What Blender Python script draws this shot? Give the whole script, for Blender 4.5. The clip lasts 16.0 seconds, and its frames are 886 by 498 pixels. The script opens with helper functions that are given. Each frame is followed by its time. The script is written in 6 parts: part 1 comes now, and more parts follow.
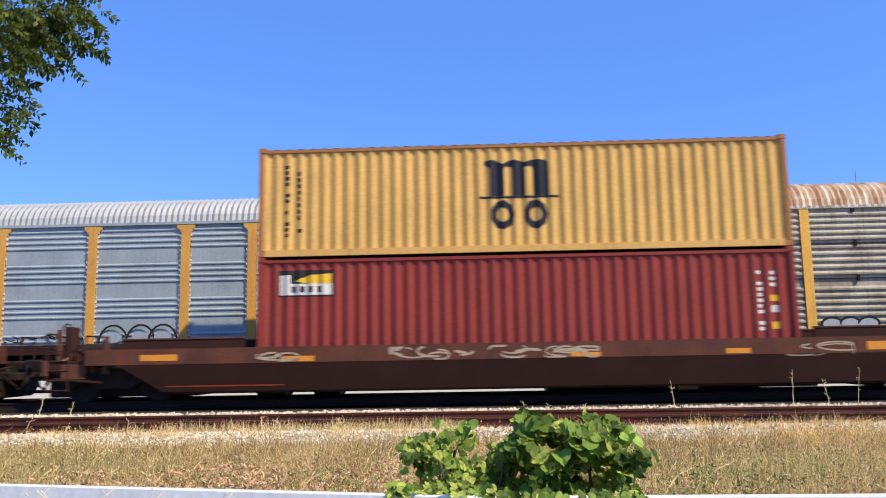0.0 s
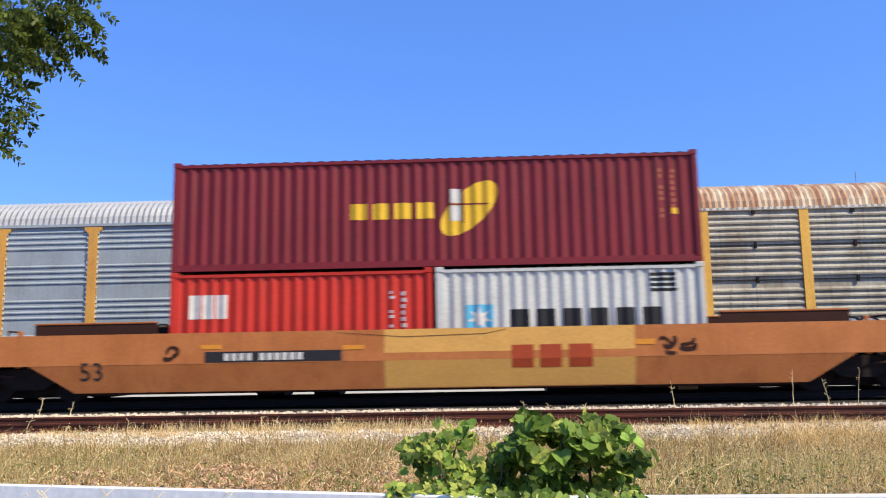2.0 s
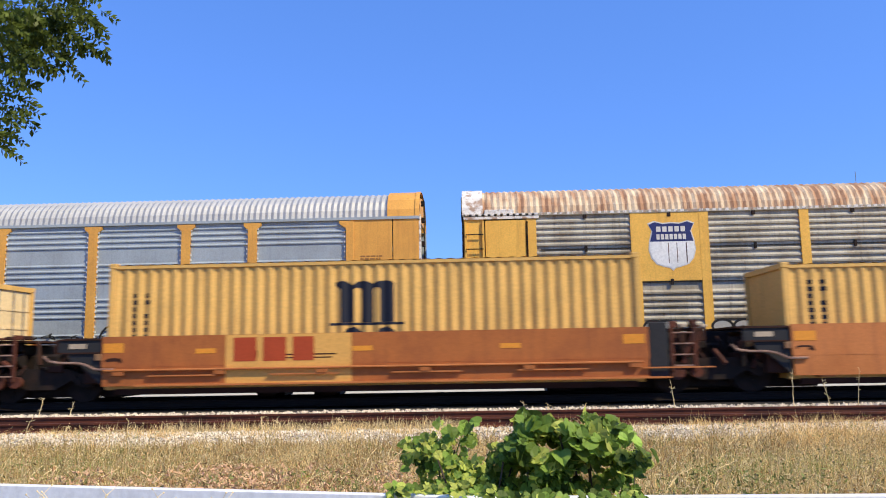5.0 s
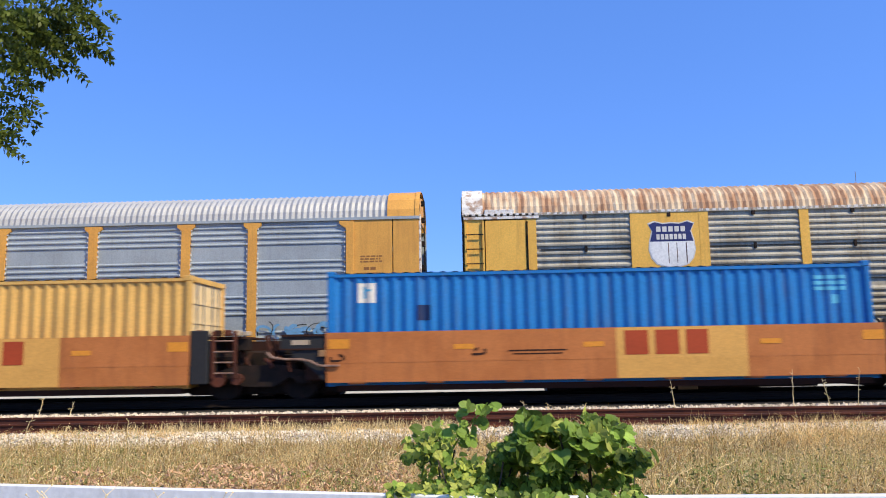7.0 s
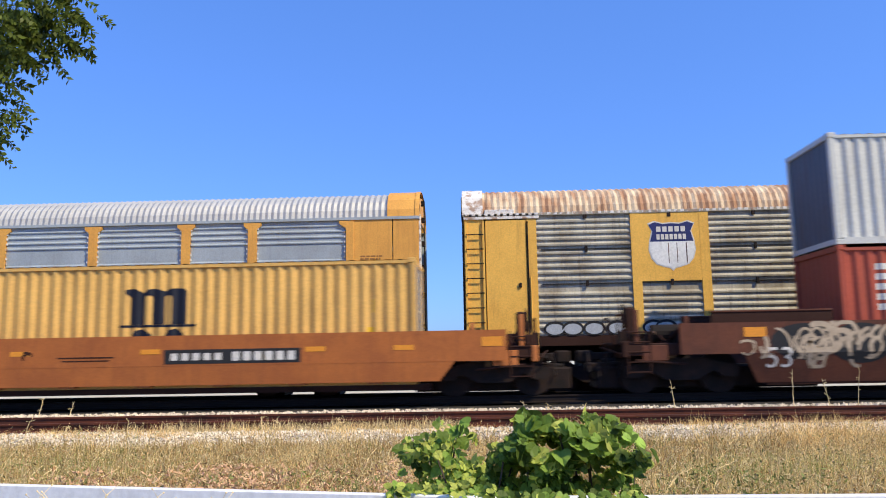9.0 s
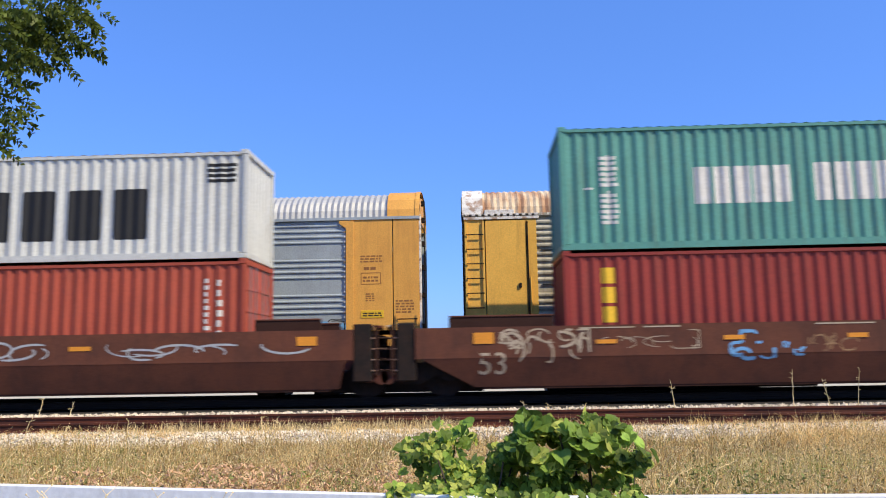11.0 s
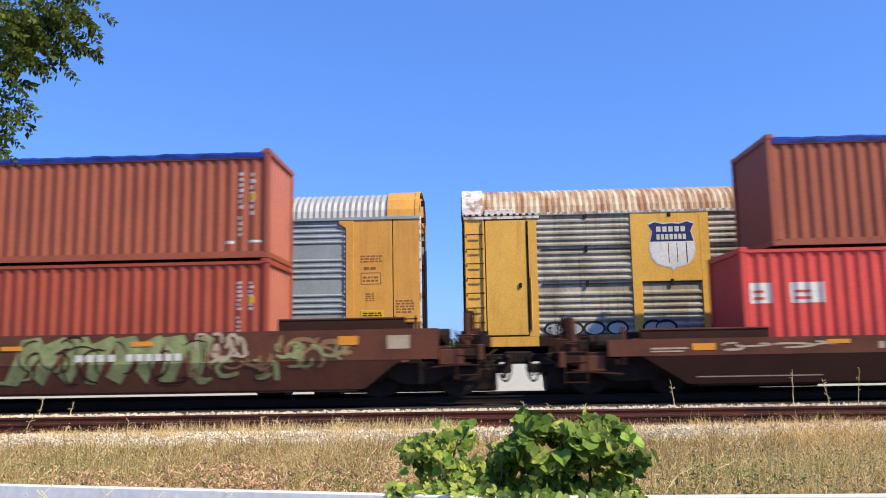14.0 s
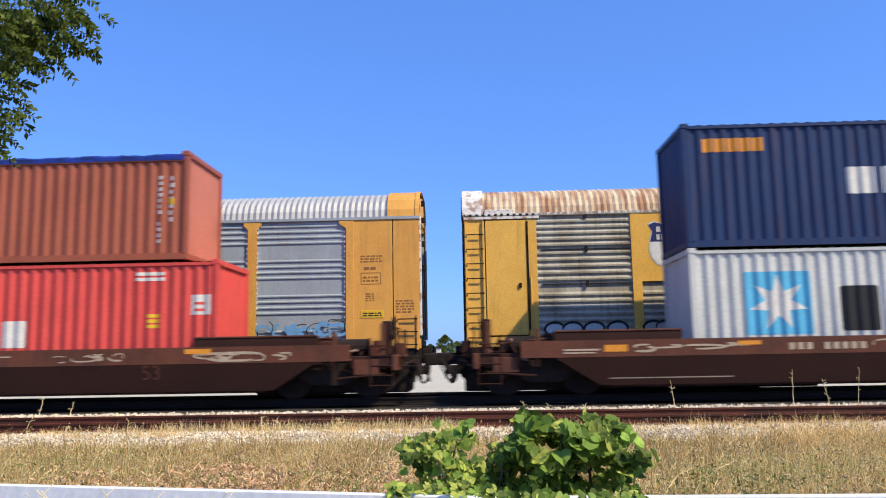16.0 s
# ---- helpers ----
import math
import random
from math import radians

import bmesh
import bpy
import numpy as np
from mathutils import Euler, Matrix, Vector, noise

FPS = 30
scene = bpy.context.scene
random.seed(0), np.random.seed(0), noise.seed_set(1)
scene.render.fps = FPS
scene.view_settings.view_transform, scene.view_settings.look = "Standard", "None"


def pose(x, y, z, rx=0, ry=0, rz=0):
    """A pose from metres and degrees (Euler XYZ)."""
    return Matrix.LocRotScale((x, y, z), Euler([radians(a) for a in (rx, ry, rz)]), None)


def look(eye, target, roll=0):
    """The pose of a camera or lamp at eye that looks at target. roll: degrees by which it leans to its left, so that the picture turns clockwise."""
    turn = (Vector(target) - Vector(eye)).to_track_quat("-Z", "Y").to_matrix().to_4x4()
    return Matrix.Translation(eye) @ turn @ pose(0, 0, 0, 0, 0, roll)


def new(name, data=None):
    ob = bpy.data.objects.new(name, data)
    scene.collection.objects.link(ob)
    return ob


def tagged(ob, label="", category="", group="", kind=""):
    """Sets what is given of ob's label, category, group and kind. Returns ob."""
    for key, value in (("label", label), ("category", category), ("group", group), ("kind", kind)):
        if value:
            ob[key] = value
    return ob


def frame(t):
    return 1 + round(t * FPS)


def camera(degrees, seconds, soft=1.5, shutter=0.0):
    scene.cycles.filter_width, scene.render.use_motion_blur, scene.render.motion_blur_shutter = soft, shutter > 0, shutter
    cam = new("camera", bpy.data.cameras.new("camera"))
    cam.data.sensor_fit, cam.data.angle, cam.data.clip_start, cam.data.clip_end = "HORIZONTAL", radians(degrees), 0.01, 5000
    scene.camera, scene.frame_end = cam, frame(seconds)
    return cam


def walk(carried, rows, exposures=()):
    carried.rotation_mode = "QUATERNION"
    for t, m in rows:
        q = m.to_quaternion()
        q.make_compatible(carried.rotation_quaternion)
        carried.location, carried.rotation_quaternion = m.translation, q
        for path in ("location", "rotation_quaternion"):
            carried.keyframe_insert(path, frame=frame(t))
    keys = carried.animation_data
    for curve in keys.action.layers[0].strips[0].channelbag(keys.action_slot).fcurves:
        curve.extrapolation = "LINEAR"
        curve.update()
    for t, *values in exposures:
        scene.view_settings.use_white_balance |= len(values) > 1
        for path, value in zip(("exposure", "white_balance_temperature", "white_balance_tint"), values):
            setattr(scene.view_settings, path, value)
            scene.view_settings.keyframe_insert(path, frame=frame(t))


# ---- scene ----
SPEED = 12.79          # train, metres a second towards -x
EYE = (0.0, 0.0, 0.95)
FACE = 17.54           # near face of the containers
MID = FACE + 1.219     # centre line of the train's track
RACK = 22.0            # near face of the parked autoracks
TILT, TURN, LEAN = 7.77, 2.25, 1.01

# ---- camera ----
cam = camera(59.57, 16.0, soft=1.05, shutter=0.24)
aim = (EYE[0] - math.sin(radians(TURN)) * math.cos(radians(TILT)), EYE[1] + math.cos(radians(TURN)) * math.cos(radians(TILT)), EYE[2] + math.sin(radians(TILT)))
stand = look(EYE, aim, -LEAN)
walk(cam, [(0, stand), (16, stand)], exposures=[(0, 0.17, 6500, 10), (3.0, 0.18, 6500, 10), (3.5, 0.23, 6500, 10), (4.0, 0.17, 6500, 10), (6.5, 0.12, 6500, 10), (16, 0.14, 6500, 10)])

# ---- daylight ----
SUN = Vector((1.56, -1.0, 1.85)).normalized()
world = bpy.data.worlds.new("daylight")
scene.world = world
world.use_nodes = True
wn = world.node_tree
sky = wn.nodes.new("ShaderNodeTexSky")
sky.sky_type = "NISHITA"
sky.sun_disc = False
sky.sun_elevation = math.asin(SUN.z)
sky.sun_rotation = math.atan2(SUN.x, SUN.y)
sky.air_density, sky.dust_density, sky.ozone_density = 1.0, 0.7, 3.0
tint = wn.nodes.new("ShaderNodeMix")
tint.data_type, tint.blend_type = "RGBA", "MULTIPLY"
tint.inputs[0].default_value = 1.0
tint.inputs[7].default_value = (0.74, 1.02, 1.70, 1)
wn.links.new(sky.outputs[0], tint.inputs[6])
even = wn.nodes.new("ShaderNodeMix")
even.data_type = "RGBA"
even.inputs[0].default_value = 0.45
even.inputs[7].default_value = (0.86, 2.30, 6.4, 1)
wn.links.new(tint.outputs[2], even.inputs[6])
wn.links.new(even.outputs[2], wn.nodes["Background"].inputs[0])
wn.nodes["Background"].inputs[1].default_value = 0.134
sun_data = bpy.data.lights.new("sun", "SUN")
sun_data.energy, sun_data.angle, sun_data.color = 5.0, radians(0.53), (1.0, 0.88, 0.62)
sun = new("sun", sun_data)
sun.matrix_world = look(SUN * 100, (0, 0, 0))


# ---- materials ----
def node(nt, kind, **sets):
    n = nt.nodes.new(kind)
    for k, v in sets.items():
        n.inputs[k].default_value = v
    return n


def mix(nt, fac, a, b, mode="MIX"):
    n = nt.nodes.new("ShaderNodeMix")
    n.data_type, n.blend_type = "RGBA", mode
    for slot, v in ((0, fac), (6, a), (7, b)):
        if isinstance(v, (int, float)):
            n.inputs[slot].default_value = v
        elif isinstance(v, tuple):
            n.inputs[slot].default_value = (*v, 1)
        else:
            nt.links.new(v, n.inputs[slot])
    return n.outputs[2]


def ramp(nt, src, lo, hi):
    n = nt.nodes.new("ShaderNodeMapRange")
    nt.links.new(src, n.inputs[0])
    n.inputs[1].default_value, n.inputs[2].default_value = lo, hi
    return n.outputs[0]


def noise_at(nt, scale, stretch=(1, 1, 1), detail=6):
    co = nt.nodes.new("ShaderNodeTexCoord")
    mp = nt.nodes.new("ShaderNodeMapping")
    mp.inputs["Scale"].default_value = stretch
    nt.links.new(co.outputs["Object"], mp.inputs[0])
    n = node(nt, "ShaderNodeTexNoise", Scale=scale, Detail=detail, Roughness=0.6)
    nt.links.new(mp.outputs[0], n.inputs["Vector"])
    return n.outputs["Fac"]


def surface(name, colour, rough=0.6, metal=0.0, other=None, patch=1.2, amount=0.5, lo=0.42, hi=0.62, grain=25.0, streak=0.0, streak_colour=(0.12, 0.06, 0.035),
            bump=0.15, vary=0.0, stretch=(1, 1, 1), through_light=0.0, gloss=0.3):
    """A painted, stained or natural surface: patches of another colour, streaks that run down, fine grain and relief."""
    m = bpy.data.materials.new(name)
    m.use_nodes = True
    nt = m.node_tree
    b = nt.nodes["Principled BSDF"]
    c = colour
    other = other or tuple(v * 0.72 for v in colour)
    f1 = ramp(nt, noise_at(nt, patch, stretch), lo, hi)
    am = nt.nodes.new("ShaderNodeMath")
    am.operation = "MULTIPLY"
    nt.links.new(f1, am.inputs[0])
    am.inputs[1].default_value = amount
    out = mix(nt, am.outputs[0], c, other)
    if streak:
        f2 = ramp(nt, noise_at(nt, 2.5, (3.5, 3.5, 0.28), 8), 0.52, 0.72)
        sm = nt.nodes.new("ShaderNodeMath")
        sm.operation = "MULTIPLY"
        nt.links.new(f2, sm.inputs[0])
        sm.inputs[1].default_value = streak
        out = mix(nt, sm.outputs[0], out, streak_colour)
    g = noise_at(nt, grain, stretch, 4)
    gr = nt.nodes.new("ShaderNodeMapRange")
    nt.links.new(g, gr.inputs[0])
    gr.inputs[1].default_value, gr.inputs[2].default_value, gr.inputs[3].default_value, gr.inputs[4].default_value = 0.3, 0.7, 0.86, 1.1
    hs = nt.nodes.new("ShaderNodeHueSaturation")
    nt.links.new(out, hs.inputs["Color"])
    if vary:
        oi = nt.nodes.new("ShaderNodeObjectInfo")
        gi = nt.nodes.new("ShaderNodeNewGeometry")
        ad = nt.nodes.new("ShaderNodeMath")
        ad.operation = "ADD"
        nt.links.new(oi.outputs["Random"], ad.inputs[0])
        nt.links.new(gi.outputs["Random Per Island"], ad.inputs[1])
        vr = nt.nodes.new("ShaderNodeMapRange")
        nt.links.new(ad.outputs[0], vr.inputs[0])
        vr.inputs[1].default_value, vr.inputs[2].default_value, vr.inputs[3].default_value, vr.inputs[4].default_value = 0.2, 1.8, 1 - vary, 1 + vary
        mu = nt.nodes.new("ShaderNodeMath")
        mu.operation = "MULTIPLY"
        nt.links.new(gr.outputs[0], mu.inputs[0])
        nt.links.new(vr.outputs[0], mu.inputs[1])
        nt.links.new(mu.outputs[0], hs.inputs["Value"])
    else:
        nt.links.new(gr.outputs[0], hs.inputs["Value"])
    nt.links.new(hs.outputs[0], b.inputs["Base Color"])
    b.inputs["Roughness"].default_value, b.inputs["Metallic"].default_value = rough, metal
    b.inputs["Specular IOR Level"].default_value = gloss
    if bump:
        bp = node(nt, "ShaderNodeBump", Strength=bump, Distance=0.01)
        nt.links.new(g, bp.inputs["Height"])
        nt.links.new(bp.outputs[0], b.inputs["Normal"])
    if through_light:
        tr = nt.nodes.new("ShaderNodeBsdfTranslucent")
        nt.links.new(hs.outputs[0], tr.inputs[0])
        ms = nt.nodes.new("ShaderNodeMixShader")
        ms.inputs[0].default_value = through_light
        nt.links.new(b.outputs[0], ms.inputs[1])
        nt.links.new(tr.outputs[0], ms.inputs[2])
        nt.links.new(ms.outputs[0], nt.nodes["Material Output"].inputs[0])
    return m


def box_paint(name, colour, **kw):
    return surface(name, colour, **{**dict(rough=0.55, amount=0.35, patch=0.7, streak=0.35, grain=18, bump=0.1), **kw})


M_YELLOW = box_paint("yellow container paint", (0.71, 0.415, 0.115), streak=0.35)
M_YELLOW_POST = box_paint("rust-stained yellow paint", (0.40, 0.17, 0.05))
M_OXBLOOD = box_paint("oxblood container paint", (0.265, 0.036, 0.026))
M_MAROON = box_paint("maroon container paint", (0.20, 0.018, 0.026))
M_RED = box_paint("red container paint", (0.54, 0.032, 0.018))
M_PINKRED = box_paint("faded red container paint", (0.66, 0.075, 0.06))
M_GREY = box_paint("pale grey container paint", (0.57, 0.57, 0.53), streak=0.25)
M_WHITE = box_paint("white paint", (0.78, 0.77, 0.74), streak=0.15)
M_BLUE = box_paint("bright blue container paint", (0.012, 0.18, 0.50))
# left end of the grey container: grime plus shade painted into the colour
M_GRIMY_SHADED = box_paint("grimy blue-grey container end darkened for shade", (0.10, 0.12, 0.15), streak=0.6)
M_NAVY = box_paint("navy container paint", (0.010, 0.030, 0.10))
M_TEAL = box_paint("teal container paint", (0.10, 0.29, 0.24))
M_BROWN = box_paint("brown container paint", (0.345, 0.092, 0.048))
M_RUSTRED = box_paint("rust-red container paint", (0.37, 0.070, 0.038))
# lighter copies for right-hand ends: extra sunlight put into the paint colour
M_YELLOW_LIT = box_paint("yellow paint lightened for sunlit end", (0.80, 0.60, 0.32), streak=0.3)
M_RED_LIT = box_paint("red paint lightened for sunlit end", (0.46, 0.10, 0.07))
M_TEAL_LIT = box_paint("teal paint lightened for sunlit end", (0.30, 0.56, 0.48), streak=0.2)
M_BROWN_LIT = box_paint("brown paint lightened for sunlit end", (0.52, 0.17, 0.11))
M_BLUE_LIT = box_paint("blue paint lightened for sunlit end", (0.16, 0.36, 0.60))
M_TARP = surface("blue tarpaulin", (0.020, 0.040, 0.30), rough=0.3, other=(0.008, 0.010, 0.035), amount=0.8, patch=2, stretch=(1, 3, 3), grain=6, bump=0.8, gloss=0.5)
M_CAR_BROWN = surface("brown railcar paint", (0.135, 0.050, 0.030), rough=0.7, other=(0.07, 0.032, 0.024), amount=0.6, streak=0.4, streak_colour=(0.05, 0.03, 0.025), gloss=0.12)
M_CAR_DARK = surface("darker brown railcar paint", (0.045, 0.020, 0.014), rough=0.75, amount=0.5, gloss=0.12)
M_CAR_ORANGE = surface("weathered orange railcar paint", (0.50, 0.172, 0.048), rough=0.65, other=(0.36, 0.11, 0.025), amount=0.5, streak=0.35, streak_colour=(0.2, 0.07, 0.03))
M_CAR_RUST = surface("rust-toned railcar paint", (0.40, 0.125, 0.030), rough=0.7, other=(0.27, 0.08, 0.024), amount=0.6, streak=0.35, streak_colour=(0.16, 0.055, 0.022))
M_CAR_YELLOW = surface("fresh yellow railcar paint", (0.70, 0.37, 0.09), rough=0.6, amount=0.25)
M_REFLECT = surface("orange reflector tape", (0.72, 0.28, 0.03), rough=0.4, amount=0.2)
M_LETTER_WHITE = surface("white lettering paint", (0.66, 0.63, 0.57), amount=0.4, patch=3)
M_LETTER_NAVY = surface("navy lettering paint", (0.011, 0.013, 0.024), amount=0.3)
M_LETTER_NAVY_BLUE = surface("emblem blue paint", (0.02, 0.03, 0.13), amount=0.3)
M_LETTER_YELLOW = surface("yellow lettering paint", (0.75, 0.45, 0.03), amount=0.2)
M_LETTER_RED = surface("red lettering paint", (0.40, 0.06, 0.016), amount=0.3)
M_LETTER_BLUE = surface("sky blue emblem paint", (0.10, 0.42, 0.62), amount=0.2)
M_LETTER_BLACK = surface("black placard paint", (0.03, 0.03, 0.032), amount=0.3, gloss=0.12)
M_STENCIL = surface("brown stencil paint", (0.30, 0.13, 0.04), amount=0.5, patch=6)
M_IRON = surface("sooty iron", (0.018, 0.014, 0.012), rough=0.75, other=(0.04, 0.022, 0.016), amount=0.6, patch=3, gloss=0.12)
M_STEEL = surface("worn steel", (0.35, 0.33, 0.31), rough=0.4, metal=0.8)
M_RAIL = surface("rusty rail steel", (0.105, 0.028, 0.013), rough=0.75, other=(0.03, 0.012, 0.008), amount=0.7, patch=2)
# near-black rail colour stands in for the shade under the train
M_RAIL_SHADED = surface("rail steel darkened for train shade", (0.020, 0.014, 0.012), rough=0.7, amount=0.5, gloss=0.12)
M_TIE = surface("weathered timber sleeper", (0.10, 0.07, 0.05), rough=0.9, stretch=(8, 1, 8), patch=1, grain=10, bump=0.4, vary=0.3)
M_RACK_BLUE = surface("galvanised panel", (0.365, 0.41, 0.435), rough=0.5, metal=0.0, other=(0.29, 0.32, 0.335), amount=0.7, patch=0.8, streak=0.3, streak_colour=(0.2, 0.2, 0.2))
M_RACK_OLD = surface("weathered galvanised panel", (0.47, 0.43, 0.34), rough=0.7, metal=0.0, other=(0.26, 0.215, 0.15), amount=0.8, patch=1.0, streak=0.6, streak_colour=(0.14, 0.10, 0.07))
M_RACK_YELLOW = surface("autorack yellow paint", (0.82, 0.46, 0.085), rough=0.6, other=(0.68, 0.35, 0.06), amount=0.5, patch=1.2, streak=0.3, streak_colour=(0.3, 0.14, 0.04))
M_RACK_ORANGE = surface("autorack orange-yellow paint", (0.74, 0.37, 0.075), rough=0.6, other=(0.60, 0.28, 0.06), amount=0.5, patch=1.2, streak=0.25, streak_colour=(0.3, 0.14, 0.04))
M_ROOF_ZINC = surface("galvanised roof sheet", (0.45, 0.44, 0.42), rough=0.55, metal=0.15, amount=0.3)
M_ROOF_RUST = surface("rusted white roof sheet", (0.70, 0.56, 0.38), rough=0.85, other=(0.34, 0.15, 0.07), amount=0.85, patch=1.5, lo=0.36, hi=0.60, stretch=(2.2, 0.6, 0.6))
M_PEEL = surface("peeling white paint", (0.72, 0.68, 0.62), rough=0.8, other=(0.34, 0.20, 0.12), amount=0.85, patch=4, lo=0.50, hi=0.58)
M_GROUND = surface("dry soil and thatch", (0.19, 0.155, 0.085), rough=0.95, other=(0.12, 0.11, 0.05), patch=0.6, grain=12, bump=0.6)
M_BALLAST = surface("pale ballast", (0.36, 0.32, 0.26), rough=0.9, other=(0.17, 0.14, 0.11), patch=9, grain=30, bump=0.9)
# ballast under the trains: their shade is put into this dark colour
M_BALLAST_SHADED = surface("ballast darkened for train shade", (0.055, 0.048, 0.04), rough=0.9, other=(0.03, 0.027, 0.024), patch=6, grain=30, bump=0.9, gloss=0.12)
M_STONE = surface("limestone ballast stones", (0.68, 0.58, 0.43), rough=0.9, other=(0.40, 0.32, 0.23), patch=5, grain=40, bump=0.5, vary=0.35)
M_FAR = surface("pale dry ground", (0.52, 0.47, 0.36), rough=0.95, other=(0.5, 0.46, 0.34), patch=0.1, grain=3)
M_STRAW = surface("dry grass", (0.82, 0.60, 0.26), rough=0.8, other=(0.50, 0.33, 0.12), patch=1.1, lo=0.38, hi=0.62, amount=0.8, vary=0.65, bump=0, gloss=0.15, through_light=0.25)
M_GRASS_GREEN = surface("half-green grass", (0.23, 0.29, 0.08), rough=0.8, other=(0.46, 0.38, 0.14), patch=0.8, vary=0.4, bump=0, gloss=0.15, through_light=0.25)
M_RUDDY = surface("ruddy dry weed", (0.40, 0.22, 0.09), rough=0.85, other=(0.26, 0.13, 0.06), vary=0.5, bump=0)
M_PINK_SEED = surface("pinkish dry seed heads", (0.62, 0.38, 0.22), rough=0.85, other=(0.40, 0.22, 0.11), vary=0.45, bump=0)
M_SEED = surface("bleached seed stalk", (0.78, 0.61, 0.31), rough=0.85, other=(0.52, 0.37, 0.17), patch=0.9, vary=0.4, bump=0)
M_LEAF = surface("vine leaf", (0.28, 0.40, 0.07), rough=0.45, other=(0.14, 0.25, 0.04), patch=9, vary=0.7, bump=0, gloss=0.15, through_light=0.45)
M_LEAF_PALE = surface("young vine leaf", (0.45, 0.50, 0.10), rough=0.5, other=(0.34, 0.32, 0.08), patch=6, vary=0.4, bump=0, gloss=0.15, through_light=0.45)
M_TREE_LEAF = surface("tree leaf", (0.12, 0.15, 0.02), rough=0.45, other=(0.04, 0.065, 0.012), patch=3, vary=0.5, bump=0, gloss=0.15, through_light=0.35)
M_BARK = surface("bark", (0.12, 0.09, 0.065), rough=0.95, stretch=(1, 1, 0.3), patch=6, bump=0.6)
M_FENCE = surface("white painted board", (0.80, 0.80, 0.80), rough=0.5, amount=0.2, patch=3)


# ---- mesh helpers ----
def part(name, bm, material, parent=None, label=""):
    me = bpy.data.meshes.new(name)
    bm.to_mesh(me)
    bm.free()
    me.materials.append(material)
    ob = new(name, me)
    ob.parent = parent
    if label:
        tagged(ob, label)
    return ob


def thing(name, label, category, group="", at=(0, 0, 0), kind=""):
    ob = new(name)
    ob.location = at
    ob.empty_display_size = 0.3
    return tagged(ob, label, category, group, kind)


def box(bm, x0, x1, y0, y1, z0, z1, bevel=0.0):
    r = bmesh.ops.create_cube(bm, size=1)
    vs = r["verts"]
    for v in vs:
        v.co = Vector((x0 + (v.co.x + 0.5) * (x1 - x0), y0 + (v.co.y + 0.5) * (y1 - y0), z0 + (v.co.z + 0.5) * (z1 - z0)))
    if bevel:
        es = list({e for v in vs for e in v.link_edges})
        bmesh.ops.bevel(bm, geom=es, offset=bevel, segments=1, affect="EDGES")
    return bm


def boxed(*a, **k):
    return box(bmesh.new(), *a, **k)


def rod(bm, a, b, r, n=8, r2=None):
    a, b = Vector(a), Vector(b)
    m = Matrix.Translation((a + b) / 2) @ (b - a).to_track_quat("Z", "Y").to_matrix().to_4x4()
    bmesh.ops.create_cone(bm, cap_ends=True, segments=n, radius1=r, radius2=r if r2 is None else r2, depth=(b - a).length, matrix=m)
    return bm


def slab(pts, y0, y1, bm=None):
    """Outline in x and z, given depth from y0 to y1."""
    bm = bm or bmesh.new()
    a = [bm.verts.new((x, y0, z)) for x, z in pts]
    b = [bm.verts.new((x, y1, z)) for x, z in pts]
    n = len(pts)
    bm.faces.new(a)
    bm.faces.new(b[::-1])
    for i in range(n):
        bm.faces.new((a[i], b[i], b[(i + 1) % n], a[(i + 1) % n]))
    bmesh.ops.recalc_face_normals(bm, faces=bm.faces[:])
    return bm


def sweep(pts, x0, x1, bm=None, closed=True):
    """Profile in y and z, drawn out along x."""
    bm = bm or bmesh.new()
    a = [bm.verts.new((x0, y, z)) for y, z in pts]
    b = [bm.verts.new((x1, y, z)) for y, z in pts]
    n = len(pts)
    for i in range(n if closed else n - 1):
        bm.faces.new((a[i], b[i], b[(i + 1) % n], a[(i + 1) % n]))
    if closed:
        bm.faces.new(a[::-1])
        bm.faces.new(b)
        bmesh.ops.recalc_face_normals(bm, faces=bm.faces[:])
    return bm


def sheet(rows, thick, axis):
    """A folded sheet: rows of points, the second layer set back by thick along axis."""
    bm = bmesh.new()
    back = Vector(axis) * thick
    g = [[bm.verts.new(p) for p in r] for r in rows]
    for i in range(len(g) - 1):
        for j in range(len(g[0]) - 1):
            bm.faces.new((g[i][j], g[i + 1][j], g[i + 1][j + 1], g[i][j + 1]))
    bmesh.ops.recalc_face_normals(bm, faces=bm.faces[:])
    if thick:
        bmesh.ops.solidify(bm, geom=bm.faces[:], thickness=thick)
    return bm


# ---- the moving train: containers ----
PITCH, DEEP = 0.278, 0.039
movers = []


def rib(u):
    """How far back the corrugated wall lies at u along it."""
    u = (u / PITCH) % 1
    if u < 0.26:
        return 0
    if u < 0.5:
        return (u - 0.26) / 0.24 * DEEP
    if u < 0.76:
        return DEEP
    return (1 - u) / 0.24 * DEEP


def breaks(length):
    out, k = [0.0], 0
    while k * PITCH < length:
        out += [(k + f) * PITCH for f in (0.0, 0.26, 0.5, 0.76) if 0 < (k + f) * PITCH < length]
        k += 1
    return sorted(set(out)) + [length]


